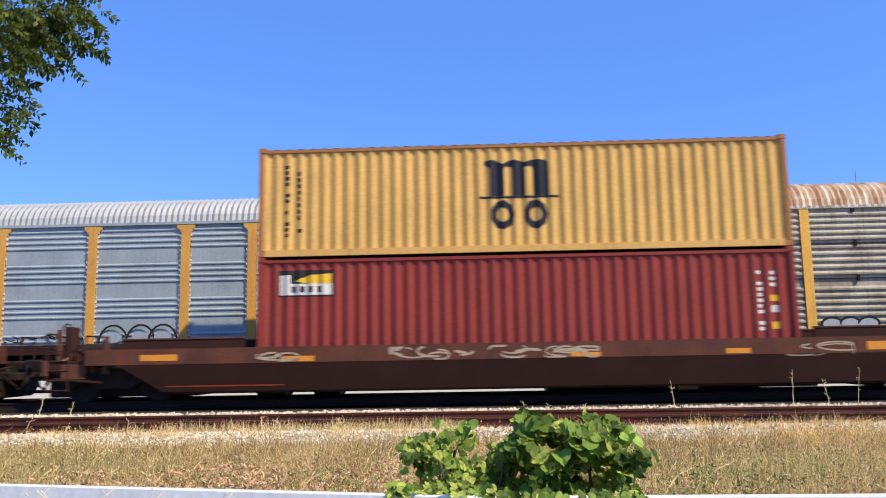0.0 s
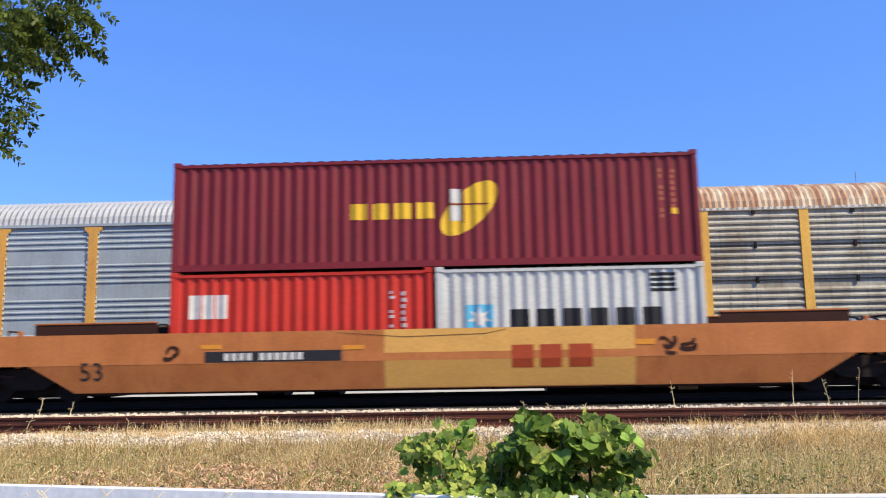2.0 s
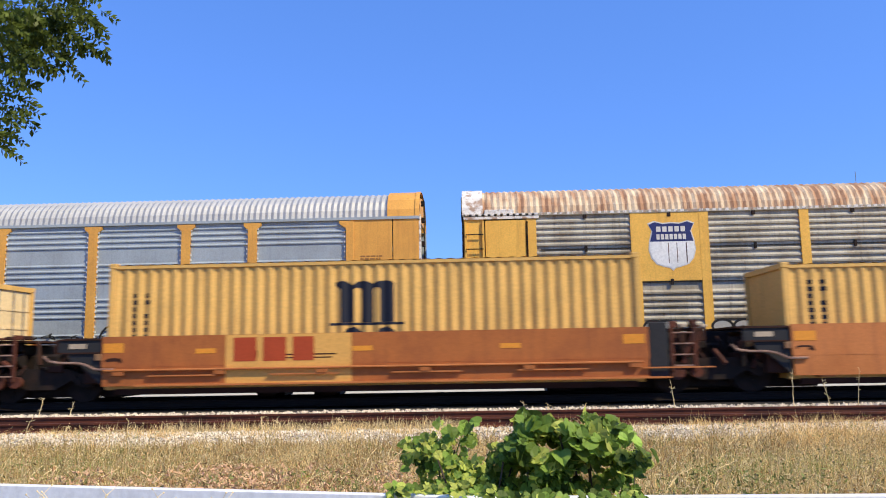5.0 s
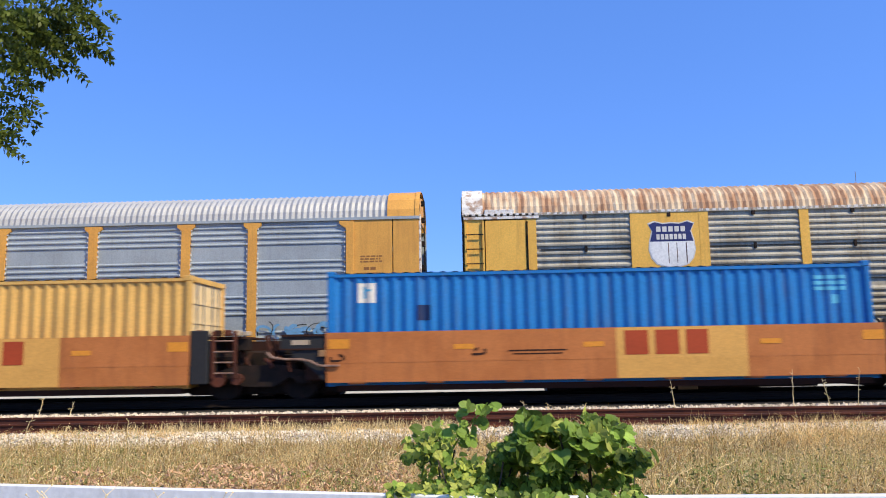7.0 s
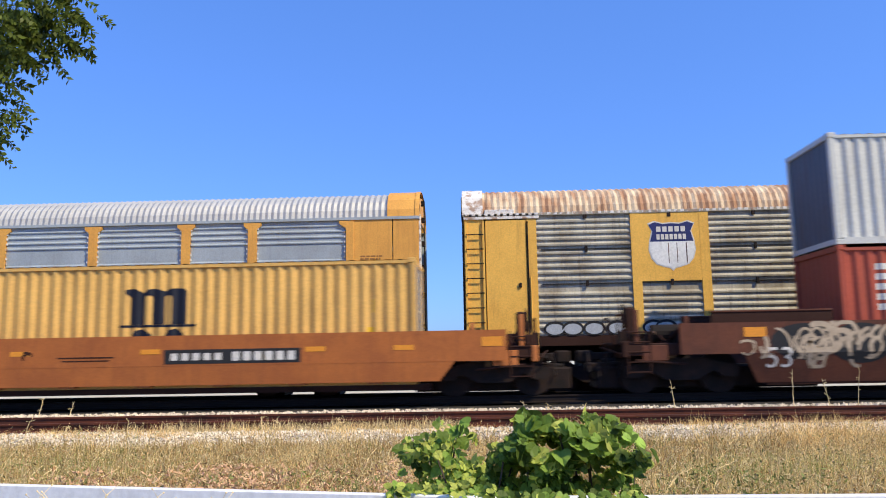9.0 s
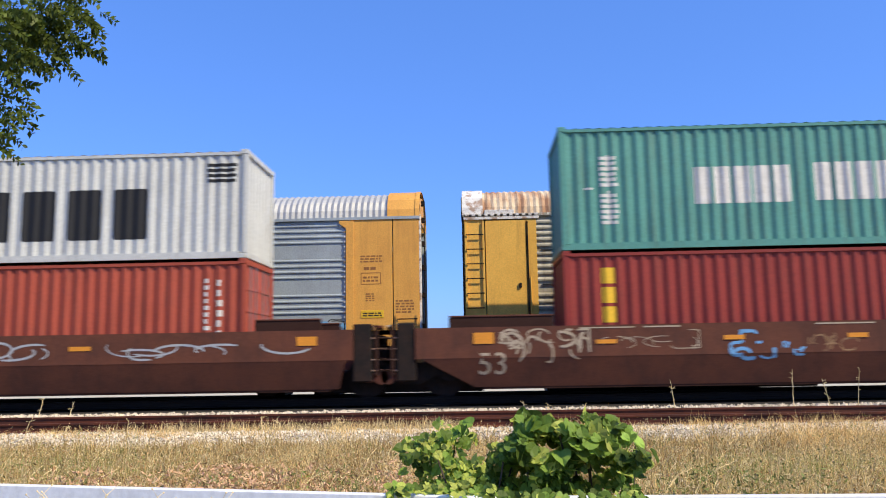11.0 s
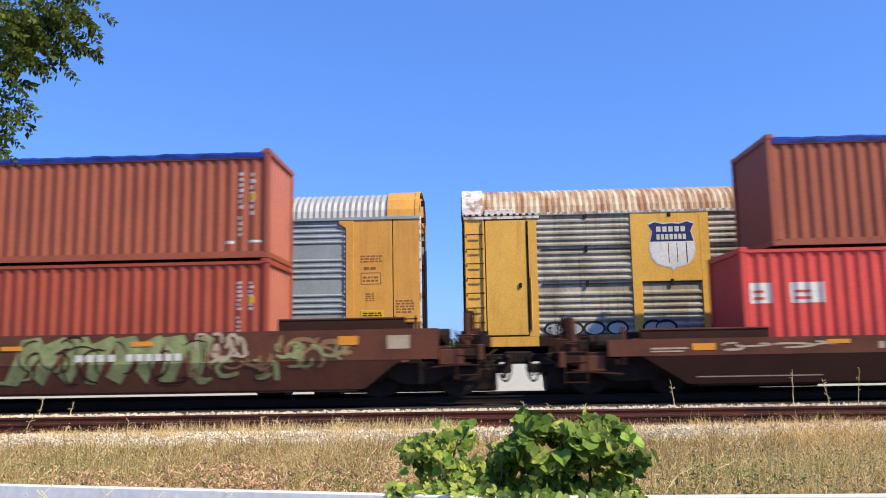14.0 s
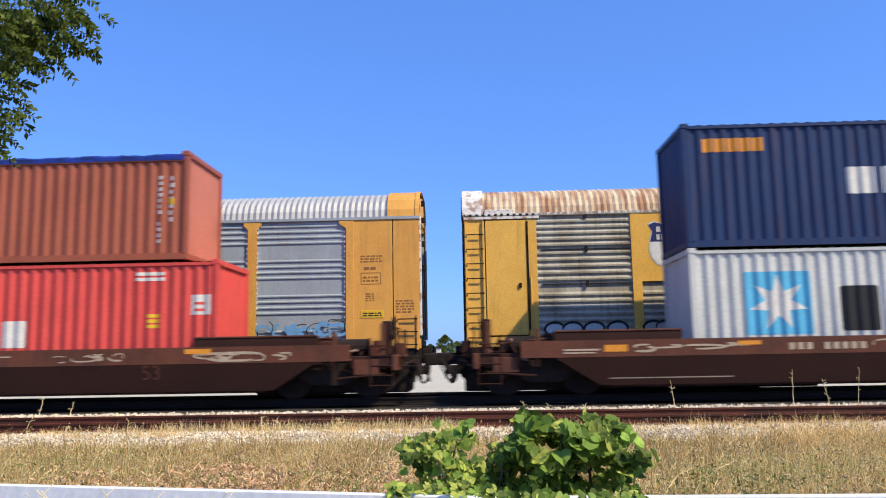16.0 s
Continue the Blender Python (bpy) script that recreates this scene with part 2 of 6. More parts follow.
def mark(outlines, panel, name, material, u0, v0, label="", proud=0.005):
    """Paint that follows the corrugation of a wall: flat outlines in u (along) and v (up) from u0, v0."""
    thing_, length, low, side_y = panel
    if name in ("stencil", "warning_patch", "notice_mark", "placard_block", "faded_patch", "emblem_window") and len(outlines) > 1:
        return [mark([o], panel, name, material, u0, v0, label, proud) for o in outlines]
    bm = bmesh.new()
    for pts in outlines:
        bm.faces.new([bm.verts.new((u0 + u, 0, v0 + v)) for u, v in pts])
    us = [v.co.x for v in bm.verts]
    for b in breaks(length):
        if min(us) < b < max(us):
            bmesh.ops.bisect_plane(bm, geom=bm.verts[:] + bm.edges[:] + bm.faces[:], plane_co=(b, 0, 0), plane_no=(1, 0, 0))
    for v in bm.verts:
        v.co = Vector((v.co.x + 0.11, side_y + rib(v.co.x) - proud, v.co.z))
    bmesh.ops.recalc_face_normals(bm, faces=bm.faces[:])
    if sum(f.normal.y for f in bm.faces) > 0:
        bmesh.ops.reverse_faces(bm, faces=bm.faces[:])
    return part(name, bm, material, thing_, label)


def rect(u, v, w, h):
    return [(u, v), (u + w, v), (u + w, v + h), (u, v + h)]


def disc(u, v, a, b=None, n=20, start=0, turn=360):
    b = b or a
    return [(u + a * math.cos(radians(start + turn * i / n)), v + b * math.sin(radians(start + turn * i / n))) for i in range(n)]


def container(x, length, height, low, paint, label, post=None, doors=False, tarp=False, end=None):
    """A shipping container whose near left bottom corner is at x; returns the thing and its near wall for marks."""
    t = thing("shipping_container", label, "container", "containers on the train", (x, FACE, low))
    post, end = post or paint, end or paint
    W, L, H = 2.438, length, height
    inner = L - 0.22
    bs = breaks(inner)
    top = H - (0.13 if not tarp else 0.24)
    for name, y, s in (("side_wall", 0.03, 1), ("side_wall", W - 0.03, -1)):
        rows = [[Vector((0.11 + b, y + s * rib(b), z)) for z in (0.16, top)] for b in bs]
        part(name, sheet(rows, 0, (0, 1, 0)), paint, t)
    for y in (0.0, W - 0.09):
        part("bottom_rail", boxed(0.16, L - 0.16, y + 0.01, y + 0.08, 0.01, 0.16), paint, t)
        part("top_rail", boxed(0.16, L - 0.16, y + 0.012, y + 0.08, top, top + 0.07), post, t)
    for px in (0.0, L - 0.13):
        for y in (0.0, W - 0.14):
            part("corner_post", boxed(px + 0.006, px + 0.124, y + 0.006, y + 0.134, 0.118, H - 0.118, bevel=0.012), post, t)
    for px in (0.0, L - 0.178):
        for y in (0.0, W - 0.162):
            for z in (0.0, H - 0.118):
                part("corner_casting", boxed(px, px + 0.178, y, y + 0.162, z, z + 0.118, bevel=0.01), post, t)
    for side, px in ((-1, 0.05), (1, L - 0.05)):
        if doors and side == 1:
            for y in (0.15, W / 2 + 0.005):
                d = part("door", boxed(px - 0.04, px, y, y + W / 2 - 0.155, 0.15, H - 0.14, bevel=0.01), end, t)
                for k in range(1, 5):
                    z = 0.15 + (H - 0.3) * k / 5
                    part("door_rib", boxed(px, px + 0.02, y + 0.04, y + W / 2 - 0.2, z - 0.035, z + 0.035), end, d)
                for f in (0.3, 0.72):
                    yy = y + (W / 2 - 0.155) * f
                    part("lock_rod", rod(bmesh.new(), (px + 0.03, yy, 0.12), (px + 0.03, yy, H - 0.12), 0.017), M_STEEL, d)
        else:
            # right end takes the sunlit copy of the paint, left end the plain one
            skin = end if (side == 1) != (end is M_GRIMY_SHADED) else paint
            rows = []
            n = 8
            for k in range(n + 1):
                for f, dd in ((0.1, 0), (0.35, 1), (0.65, 1), (0.9, 0)):
                    y = 0.13 + (W - 0.26) * min(1, (k + f) / n)
                    rows.append([Vector((px - side * dd * 0.03, y, z)) for z in (0.14, H - 0.13)])
                if k == n - 1:
                    break
            part("end_wall", sheet(rows, 0, (1, 0, 0)), skin, t)
        for z0, z1 in ((0.02, 0.14), (H - 0.13, H - 0.01)):
            part("end_rail", boxed(px - 0.04, px + 0.045, 0.162, W - 0.162, z0, z1), post, t)
    if tarp:
        rng = random.Random(int(x))
        rows = []
        n = 130
        for i in range(n + 1):
            u = 0.12 + (L - 0.24) * i / n
            r = []
            for y, z in ((0.004, top + 0.02), (0.0, top + 0.12), (0.06, H - 0.07), (0.5, H - 0.03), (1.2, H + 0.02), (1.9, H - 0.03), (W - 0.06, H - 0.07), (W, top + 0.1)):
                r.append(Vector((u, y, z + (rng.uniform(-0.010, 0.010) + 0.012 * math.sin(u * 2.1 + y * 3) * math.sin(u * 5.3 - y * 2)) * (0 if z < top + 0.05 else 1))))
            rows.append(r)
        part("tarpaulin", sheet(rows, 0, (0, 0, 1)), M_TARP, t, "creased dark blue tarpaulin over the open top")
        for px in (0.178, L - 0.258):
            part("end_header", boxed(px, px + 0.08, 0.15, W - 0.15, H - 0.2, H - 0.02), post, t)
    else:
        rows = [[Vector((0.11 + b, y, H - 0.03 - rib(b) * 0.5)) for y in (0.06, W - 0.06)] for b in bs]
        part("roof", sheet(rows, 0, (0, 0, 1)), paint, t)
    part("floor", boxed(0.1, L - 0.1, 0.08, W - 0.08, 0.08, 0.15), M_CAR_DARK, t)
    movers.append((t, (x, FACE, low)))
    return t, inner, low, 0.03


# ---- the moving train: well cars and trucks ----
WHEEL = 0.46
spinners = []


def truck(car, x):
    """A two-axle truck under a car, its centre at x in the car's space."""
    tr = part("truck", boxed(x - 0.2, x + 0.2, MID - 1.05, MID + 1.05, 0.42, 0.72, bevel=0.04), M_IRON, car, "sooty cast-iron truck with two axles")
    for s in (-1, 1):
        y = MID + s * 1.0
        pts = [(-1.25, 0.36), (-1.25, 0.62), (-0.95, 0.66), (-0.5, 0.78), (0.5, 0.78), (0.95, 0.66), (1.25, 0.62), (1.25, 0.36), (0.95, 0.36), (0.7, 0.5), (0.35, 0.3), (-0.35, 0.3), (-0.7, 0.5), (-0.95, 0.36)]
        part("side_frame", slab([(x + a, b) for a, b in pts], y - 0.07, y + 0.07), M_IRON, tr)
        for k in (-0.2, 0, 0.2):
            part("spring", rod(bmesh.new(), (x + k, y, 0.32), (x + k, y, 0.62), 0.07, 10), M_IRON, tr)
    # added solid blocks that keep the gaps under the truck dark
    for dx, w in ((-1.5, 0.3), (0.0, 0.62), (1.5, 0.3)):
        part("gap_block", boxed(x + dx - w, x + dx + w, MID - 0.6, MID + 0.6, 0.10, 0.62, bevel=0.04), M_IRON, tr)
    for dx in (-0.89, 0.89):
        bm = bmesh.new()
        rod(bm, (0, -1.08, 0), (0, 1.08, 0), 0.08, 10)
        for s in (-1, 1):
            rod(bm, (0, s * 0.70, 0), (0, s * 0.80, 0), WHEEL, 28)
            rod(bm, (0, s * 0.66, 0), (0, s * 0.70, 0), WHEEL + 0.03, 28)
            rod(bm, (0, s * 0.80, 0), (0, s * 0.86, 0), 0.14, 12)
            for k in range(3):
                a = k * 2.094
                rod(bm, (0.24 * math.cos(a), s * 0.80, 0.24 * math.sin(a)), (0.24 * math.cos(a), s * 0.815, 0.24 * math.sin(a)), 0.06, 8)
        w = part("wheelset", bm, M_IRON, car, "worn steel wheelset")
        w.location = (x + dx, MID, WHEEL)
        spinners.append((w, (x + dx, MID, WHEEL)))


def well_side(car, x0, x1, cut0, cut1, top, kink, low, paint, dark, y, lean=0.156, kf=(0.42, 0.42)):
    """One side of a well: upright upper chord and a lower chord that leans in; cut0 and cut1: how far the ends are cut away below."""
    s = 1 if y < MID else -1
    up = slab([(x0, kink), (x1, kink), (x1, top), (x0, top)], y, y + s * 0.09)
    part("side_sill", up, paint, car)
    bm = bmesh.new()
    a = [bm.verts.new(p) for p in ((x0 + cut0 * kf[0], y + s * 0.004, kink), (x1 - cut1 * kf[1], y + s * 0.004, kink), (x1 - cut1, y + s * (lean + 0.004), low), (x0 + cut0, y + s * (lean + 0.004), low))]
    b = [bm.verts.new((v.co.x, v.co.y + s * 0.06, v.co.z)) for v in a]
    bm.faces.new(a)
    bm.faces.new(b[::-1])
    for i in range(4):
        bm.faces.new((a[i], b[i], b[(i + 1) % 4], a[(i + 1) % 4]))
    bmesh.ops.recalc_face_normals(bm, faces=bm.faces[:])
    # on the single brown cars this chord is darker than the upper one
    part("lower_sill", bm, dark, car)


def platform(car, x0, x1, z, paint, outer):
    """The deck over a truck with its centre sill, railings and brake gear; outer: the side of the coupler (-1, 1)."""
    part("end_deck", boxed(x0, x1, MID - 1.3, MID + 1.3, z - 0.28, z, bevel=0.02), M_CAR_DARK, car)
    part("centre_sill", boxed(min(x0, x1) - 0.2, max(x0, x1) + 0.2, MID - 0.3, MID + 0.3, 0.7, z - 0.28), M_IRON, car)


def well_car(label, x0, x1, top, guard, kink, low, paint, dark, cuts, trucks, ends, centre, group="", kf=(0.42, 0.42)):
    """A well car for containers. x0, x1: ends of its side sills; ends: (left end, right end) of its decks."""
    car = thing("well_car", label, "railcar", group, (0, 0, 0))
    y0, y1 = FACE - 0.24, 2 * MID - FACE + 0.24
    for y in (y0, y1):
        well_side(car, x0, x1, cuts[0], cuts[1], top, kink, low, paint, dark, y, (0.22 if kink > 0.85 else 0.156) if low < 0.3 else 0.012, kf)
    part("well_floor", boxed(x0 + cuts[0] + 0.2, x1 - cuts[1] - 0.2, y0 + 0.24, y1 - 0.24, 0.17, 0.30), M_CAR_DARK, car)
    for tx in trucks:
        truck(car, tx)
    if guard > top + 0.1:
        for g0, g1 in ((x0 + 0.75, centre - 6.35), (centre + 6.35, x1 - 0.75)):
            if g1 - g0 > 0.4:
                for ya in (y0 + 0.16, y1 - 0.24):
                    part("end_guard", boxed(g0, g1, ya, ya + 0.08, top - 0.3, guard - 0.03), M_CAR_DARK, car)
                    part("guard_rail", boxed(g0, g1, ya - 0.02, ya + 0.10, guard - 0.028, guard + 0.012, bevel=0.008), M_CAR_RUST if paint is M_CAR_ORANGE else M_CAR_BROWN, car)
    for (e, inner) in ((ends[0], x0), (ends[1], x1)):
        if abs(e - inner) > 0.3:
            platform(car, min(e, inner), max(e, inner), 0.95 if top < 1.3 else 1.12, paint, -1 if e < inner else 1)
    movers.append((car, (0, 0, 0)))
    return car


X = dict(A=-4.98, B=18.57, C=40.16, D=55.50, E=70.83, F=86.17, G=101.60, H=123.26, I=142.71, J=162.15, K=185.81, L=209.48)
C = {k: v + 6.096 for k, v in X.items()}
LONG, TALL, STD, WELL = 12.192, 2.896, 2.591, 0.34


def single_car(label, centre, top, guard, paint, dark):
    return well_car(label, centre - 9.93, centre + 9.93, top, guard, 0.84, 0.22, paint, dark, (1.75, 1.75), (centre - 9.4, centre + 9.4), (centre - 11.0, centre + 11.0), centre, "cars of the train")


car_z = single_car("dark brown empty well car coupled ahead", C["A"] - 23.6, 1.19, 1.42, M_CAR_BROWN, M_CAR_DARK)
car_a = single_car("dark brown well car with faded graffiti", C["A"], 1.19, 1.42, M_CAR_BROWN, M_CAR_DARK)
car_b = single_car("weathered orange well car with yellow patch", C["B"], 1.53, 1.80, M_CAR_ORANGE, M_CAR_ORANGE)
units, five, three = "CDEFG", [], []
for i, k in enumerate(units):
    l, r = X[k] + 0.02, X[k] + 12.26
    trucks = [(X[k] - 1.57)]
    e0, e1 = l, r
    if k == "C":
        trucks, l, e0 = [X[k] - 1.72], X[k] - 2.3, X[k] - 3.0
    if k == "G":
        trucks, r, e1 = [X[k] - 1.57, X[k] + 13.9], X[k] + 14.2, X[k] + 14.9
    five.append(well_car("orange articulated well car unit with reflector tape", l, r, 1.48, 0, 0.80, 0.37, M_CAR_RUST if k in "CDG" else M_CAR_ORANGE, M_CAR_RUST if k in "CDG" else M_CAR_ORANGE,
             (1.85 if k == "C" else 0.02, 1.5 if k == "G" else 0.02), trucks, (e0, e1), C[k], "cars of the train", (0.78, 0.77)))
for k in "HIJ":
    c = C[k]
    l, r = (c - 9.75 if k == "H" else c - 9.45), (c + 10.0 if k == "J" else c + 8.6)
    trucks = {"H": [c - 9.65], "I": [c - 9.72], "J": [c - 9.72, c + 9.5]}[k]
    three.append(well_car("dark brown articulated well car unit with graffiti", l, r, 1.54, 1.80, 0.86, 0.22, M_CAR_BROWN, M_CAR_BROWN, (1.7 if k == "H" else 1.3, 1.7 if k == "J" else 0.35), trucks,
             (c - 11.0 if k == "H" else l, c + 11.0 if k == "J" else r), c, "cars of the train", (0.8 if k == "H" else 0.1, 0.5)))
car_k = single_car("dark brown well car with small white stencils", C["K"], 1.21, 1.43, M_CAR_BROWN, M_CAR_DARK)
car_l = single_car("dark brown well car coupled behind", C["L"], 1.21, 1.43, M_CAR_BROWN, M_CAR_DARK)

box_a2 = container(X["A"], LONG, STD, WELL + TALL + 0.01, M_YELLOW, "yellow corrugated shipping container with rusty corner posts", M_YELLOW_POST, doors=True, end=M_YELLOW_LIT)
box_a1 = container(X["A"], LONG, TALL, WELL, M_OXBLOOD, "oxblood red corrugated shipping container in a well car", end=M_RED_LIT)
box_b2 = container(X["B"], LONG, STD, WELL + STD + 0.01, M_MAROON, "maroon corrugated shipping container with yellow emblem", doors=True, end=M_RED_LIT)
box_b1 = container(X["B"], 6.058, STD, WELL, M_RED, "short bright red shipping container in an orange well car")
box_b0 = container(X["B"] + 6.134, 6.058, STD, WELL, M_GREY, "short pale grey shipping container in an orange well car", end=M_WHITE)
box_c = container(X["C"], LONG, STD, 0.28, M_YELLOW, "yellow corrugated shipping container in an orange well car", doors=True, end=M_YELLOW_LIT)
box_d = container(X["D"], LONG, TALL, 0.28, M_YELLOW, "tall yellow corrugated shipping container in an orange well car", doors=True, end=M_YELLOW_LIT)
box_e = container(X["E"], LONG, STD, 0.28, M_YELLOW, "yellow corrugated shipping container in an orange well car", doors=True, end=M_YELLOW_LIT)
box_f = container(X["F"], LONG, STD, 0.28, M_BLUE, "bright blue corrugated shipping container in an orange well car", doors=True, end=M_BLUE_LIT)
box_g = container(X["G"], LONG, TALL, 0.28, M_YELLOW, "tall yellow corrugated shipping container in an orange well car", doors=True, end=M_YELLOW_LIT)
box_h2 = container(X["H"], LONG, STD, WELL + TALL + 0.01, M_GREY, "pale grey corrugated shipping container with blue star emblem", end=M_GRIMY_SHADED)
box_h1 = container(X["H"], LONG, TALL, WELL, M_RUSTRED, "rust-red corrugated shipping container under a grey one", doors=True, end=M_RED_LIT)
box_i2 = container(X["I"], LONG, TALL, WELL + TALL + 0.01, M_TEAL, "teal corrugated shipping container with white lettering bars", end=M_TEAL_LIT)
box_i1 = container(X["I"], LONG, TALL, WELL, M_OXBLOOD, "oxblood red shipping container under a teal one", end=M_BROWN_LIT)
box_j2 = container(X["J"], LONG, STD, WELL + TALL + 0.01, M_BROWN, "brown open-top shipping container under blue tarpaulin", tarp=True, end=M_BROWN_LIT)
box_j1 = container(X["J"], LONG, TALL, WELL, M_RUSTRED, "rust-red corrugated shipping container in a graffitied well car", end=M_BROWN_LIT)
box_k2 = container(X["K"], LONG, STD, WELL + TALL + 0.01, M_BROWN, "brown open-top shipping container under blue tarpaulin", tarp=True, end=M_BROWN_LIT)
box_k1 = container(X["K"] - 0.762, 13.716, TALL, WELL, M_PINKRED, "long faded red shipping container with white lettering bars", end=M_PINKRED)
box_l2 = container(X["L"], LONG, TALL, WELL + TALL + 0.01, M_NAVY, "navy blue corrugated shipping container with pale lettering bars")
box_l1 = container(X["L"], LONG, TALL, WELL, M_GREY, "pale grey shipping container with blue star emblem")

# ---- painted marks on the containers ----
def m_mark(panel, u, v, w, h, base=True, discs=True):
    a, b, c = 0.26 * w, 0.40 * w, 0.61 * w
    arch = [(0, h), (0.10 * w, h), (0.24 * w, h - 0.10)] + [(a + (c - a) * f, h - 0.10 + 0.10 * math.sin(math.pi * (0.15 + 0.75 * f))) for f in (0.2, 0.5, 0.8)] + [(c, h - 0.07)] + [(c + (w - c) * f, h - 0.10 + 0.10 * math.sin(math.pi * (0.2 + 0.55 * f))) for f in (0.25, 0.6, 0.9)] + [(w, h - 0.07)]
    for q0, q1 in ((0.02 * w, a), (b, c), (0.75 * w, w)):
        mark([[(q0, 0), (q1, 0), (q1, h - 0.20), (q0, h - 0.20)]], panel, "emblem_mark", M_LETTER_NAVY, u, v)
    mark([[(-0.10, h - 0.10), (0.02 * w, h - 0.20), (a, h - 0.20), (a + 0.04, h - 0.16), (b - 0.04, h - 0.16), (b, h - 0.20), (c, h - 0.20), (c + 0.04, h - 0.16), (0.75 * w - 0.04, h - 0.16), (0.75 * w, h - 0.20), (w, h - 0.20)] + arch[::-1] + [(-0.10, h - 0.03)]], panel, "emblem_mark", M_LETTER_NAVY, u, v)
    if base:
        mark([rect(-0.23, 0, w + 0.46, 0.055)], panel, "emblem_line", M_LETTER_NAVY, u, v - 0.06)
    if discs:
        for k in (0.0, 0.76):
            for a in range(9):
                p = [(0.30 + k + r * math.cos(radians(q)), r * 1.25 * math.sin(radians(q))) for r, q in ((0.14, a * 40), (0.28, a * 40), (0.28, a * 40 + 40), (0.14, a * 40 + 40))]
                mark([p], panel, "emblem_ring", M_LETTER_NAVY, u, v - 0.44)


def dots(panel, u, v, w, h, n, material, seed=0):
    """A column of small characters that cannot be read."""
    rng = random.Random(seed)
    step = h / n
    for o in [rect(rng.uniform(0, 0.02), i * step, w - rng.uniform(0, 0.05), step * 0.62) for i in range(n) if rng.random() > 0.12]:
        mark([o], panel, "stencil", material, u, v)


def word(panel, u, v, w, h, n, material, gap=0.22, name="lettering"):
    """A word drawn as plain blocks with clipped corners."""
    step = w / n
    b, c = step * (1 - gap), min(step, h) * 0.04
    for i in range(n):
        mark([[(i * step + c, 0), (i * step + b - c, 0), (i * step + b, c), (i * step + b, h - c), (i * step + b - c, h), (i * step + c, h), (i * step, h - c), (i * step, c)]], panel, name, material, u, v)


def star(panel, u, v, w, h):
    mark([rect(0, 0, w, h)], panel, "emblem_field", M_LETTER_BLUE, u, v)
    pts = []
    for i in range(14):
        r = 0.46 if i % 2 == 0 else 0.2
        a = math.pi / 2 + i * math.pi / 7
        pts.append((w / 2 + r * w * math.cos(a), h / 2 + r * h * math.sin(a)))
    mark([pts], panel, "emblem_star", M_LETTER_WHITE, u, v, proud=0.009)


m_mark(box_a2, 5.27, 1.31, 1.37, 0.85)
dots(box_a2, 0.49, 0.46, 0.13, 1.75, 13, M_LETTER_NAVY, 1)
dots(box_a2, 0.79, 0.56, 0.11, 1.5, 10, M_LETTER_NAVY, 2)
mark([rect(0, 0, 1.29, 0.61)], box_a1, "placard", M_LETTER_BLACK, 0.38, 1.98, "black, white and yellow company placard")
mark([rect(0.03, 0.04, 1.22, 0.26), rect(0.03, 0.3, 0.25, 0.2)], box_a1, "placard_field", M_LETTER_WHITE, 0.38, 1.98, proud=0.009)
mark([[(0.35, 0.36), (0.7, 0.30), (1.24, 0.30), (1.24, 0.53), (0.75, 0.5)]], box_a1, "placard_flash", M_LETTER_YELLOW, 0.38, 1.98, proud=0.009)
mark([rect(0.3 + 0.2 * i, 0.10, 0.1, 0.14) for i in range(4)], box_a1, "placard_block", M_LETTER_BLACK, 0.38, 1.98, proud=0.013)
dots(box_a1, 11.19, 1.02, 0.14, 1.39, 11, M_LETTER_WHITE, 3)
dots(box_a1, 11.49, 2.0, 0.15, 0.4, 3, M_LETTER_WHITE, 4)
mark([rect(0, 0, 0.17, 0.16), rect(0, 0.62, 0.17, 0.14)], box_a1, "warning_patch", M_LETTER_YELLOW, 11.49, 1.05)
mark([rect(0, 0, 0.16, 0.16)], box_a1, "notice", M_LETTER_WHITE, 11.49, 1.42)
word(box_b2, 4.07, 1.13, 2.05, 0.38, 4, M_LETTER_YELLOW)
mark([[(0.66 + p * math.cos(0.75) - q * math.sin(0.75), 0.62 + p * math.sin(0.75) + q * math.cos(0.75)) for p, q in disc(0, 0, 0.84, 0.40, 28)]], box_b2, "emblem", M_LETTER_YELLOW, 6.17, 0.73, "tilted yellow oval emblem")
mark([rect(0.03, 0.26, 0.24, 0.36), rect(0.03, 0.68, 0.24, 0.33)], box_b2, "emblem_window", M_LETTER_WHITE, 6.37, 0.80, proud=0.009)
mark([rect(0.31, 0.2, 0.03, 0.85), rect(0.0, 0.63, 0.9, 0.035)], box_b2, "emblem_line", M_MAROON, 6.37, 0.80, proud=0.011)
dots(box_b2, 11.17, 1.02, 0.13, 1.2, 9, M_BROWN, 5)
dots(box_b2, 11.44, 1.1, 0.13, 1.1, 8, M_BROWN, 6)
mark([rect(0, 0, 0.14, 0.14)], box_b2, "warning_patch", M_LETTER_YELLOW, 11.44, 1.1, proud=0.01)
word(box_b1, 0.34, 1.51, 0.92, 0.55, 3, M_LETTER_WHITE, 0.12)
dots(box_b1, 4.95, 1.24, 0.12, 0.87, 8, M_LETTER_WHITE, 7)
dots(box_b1, 5.22, 1.24, 0.12, 0.87, 6, M_LETTER_WHITE, 8)
star(box_b0, 0.57, 1.1, 0.62, 0.62)
word(box_b0, 1.57, 1.05, 3.56, 0.55, 6, M_LETTER_BLACK, 0.28)
dots(box_b0, 4.73, 1.94, 0.6, 0.47, 4, M_LETTER_BLACK, 9)
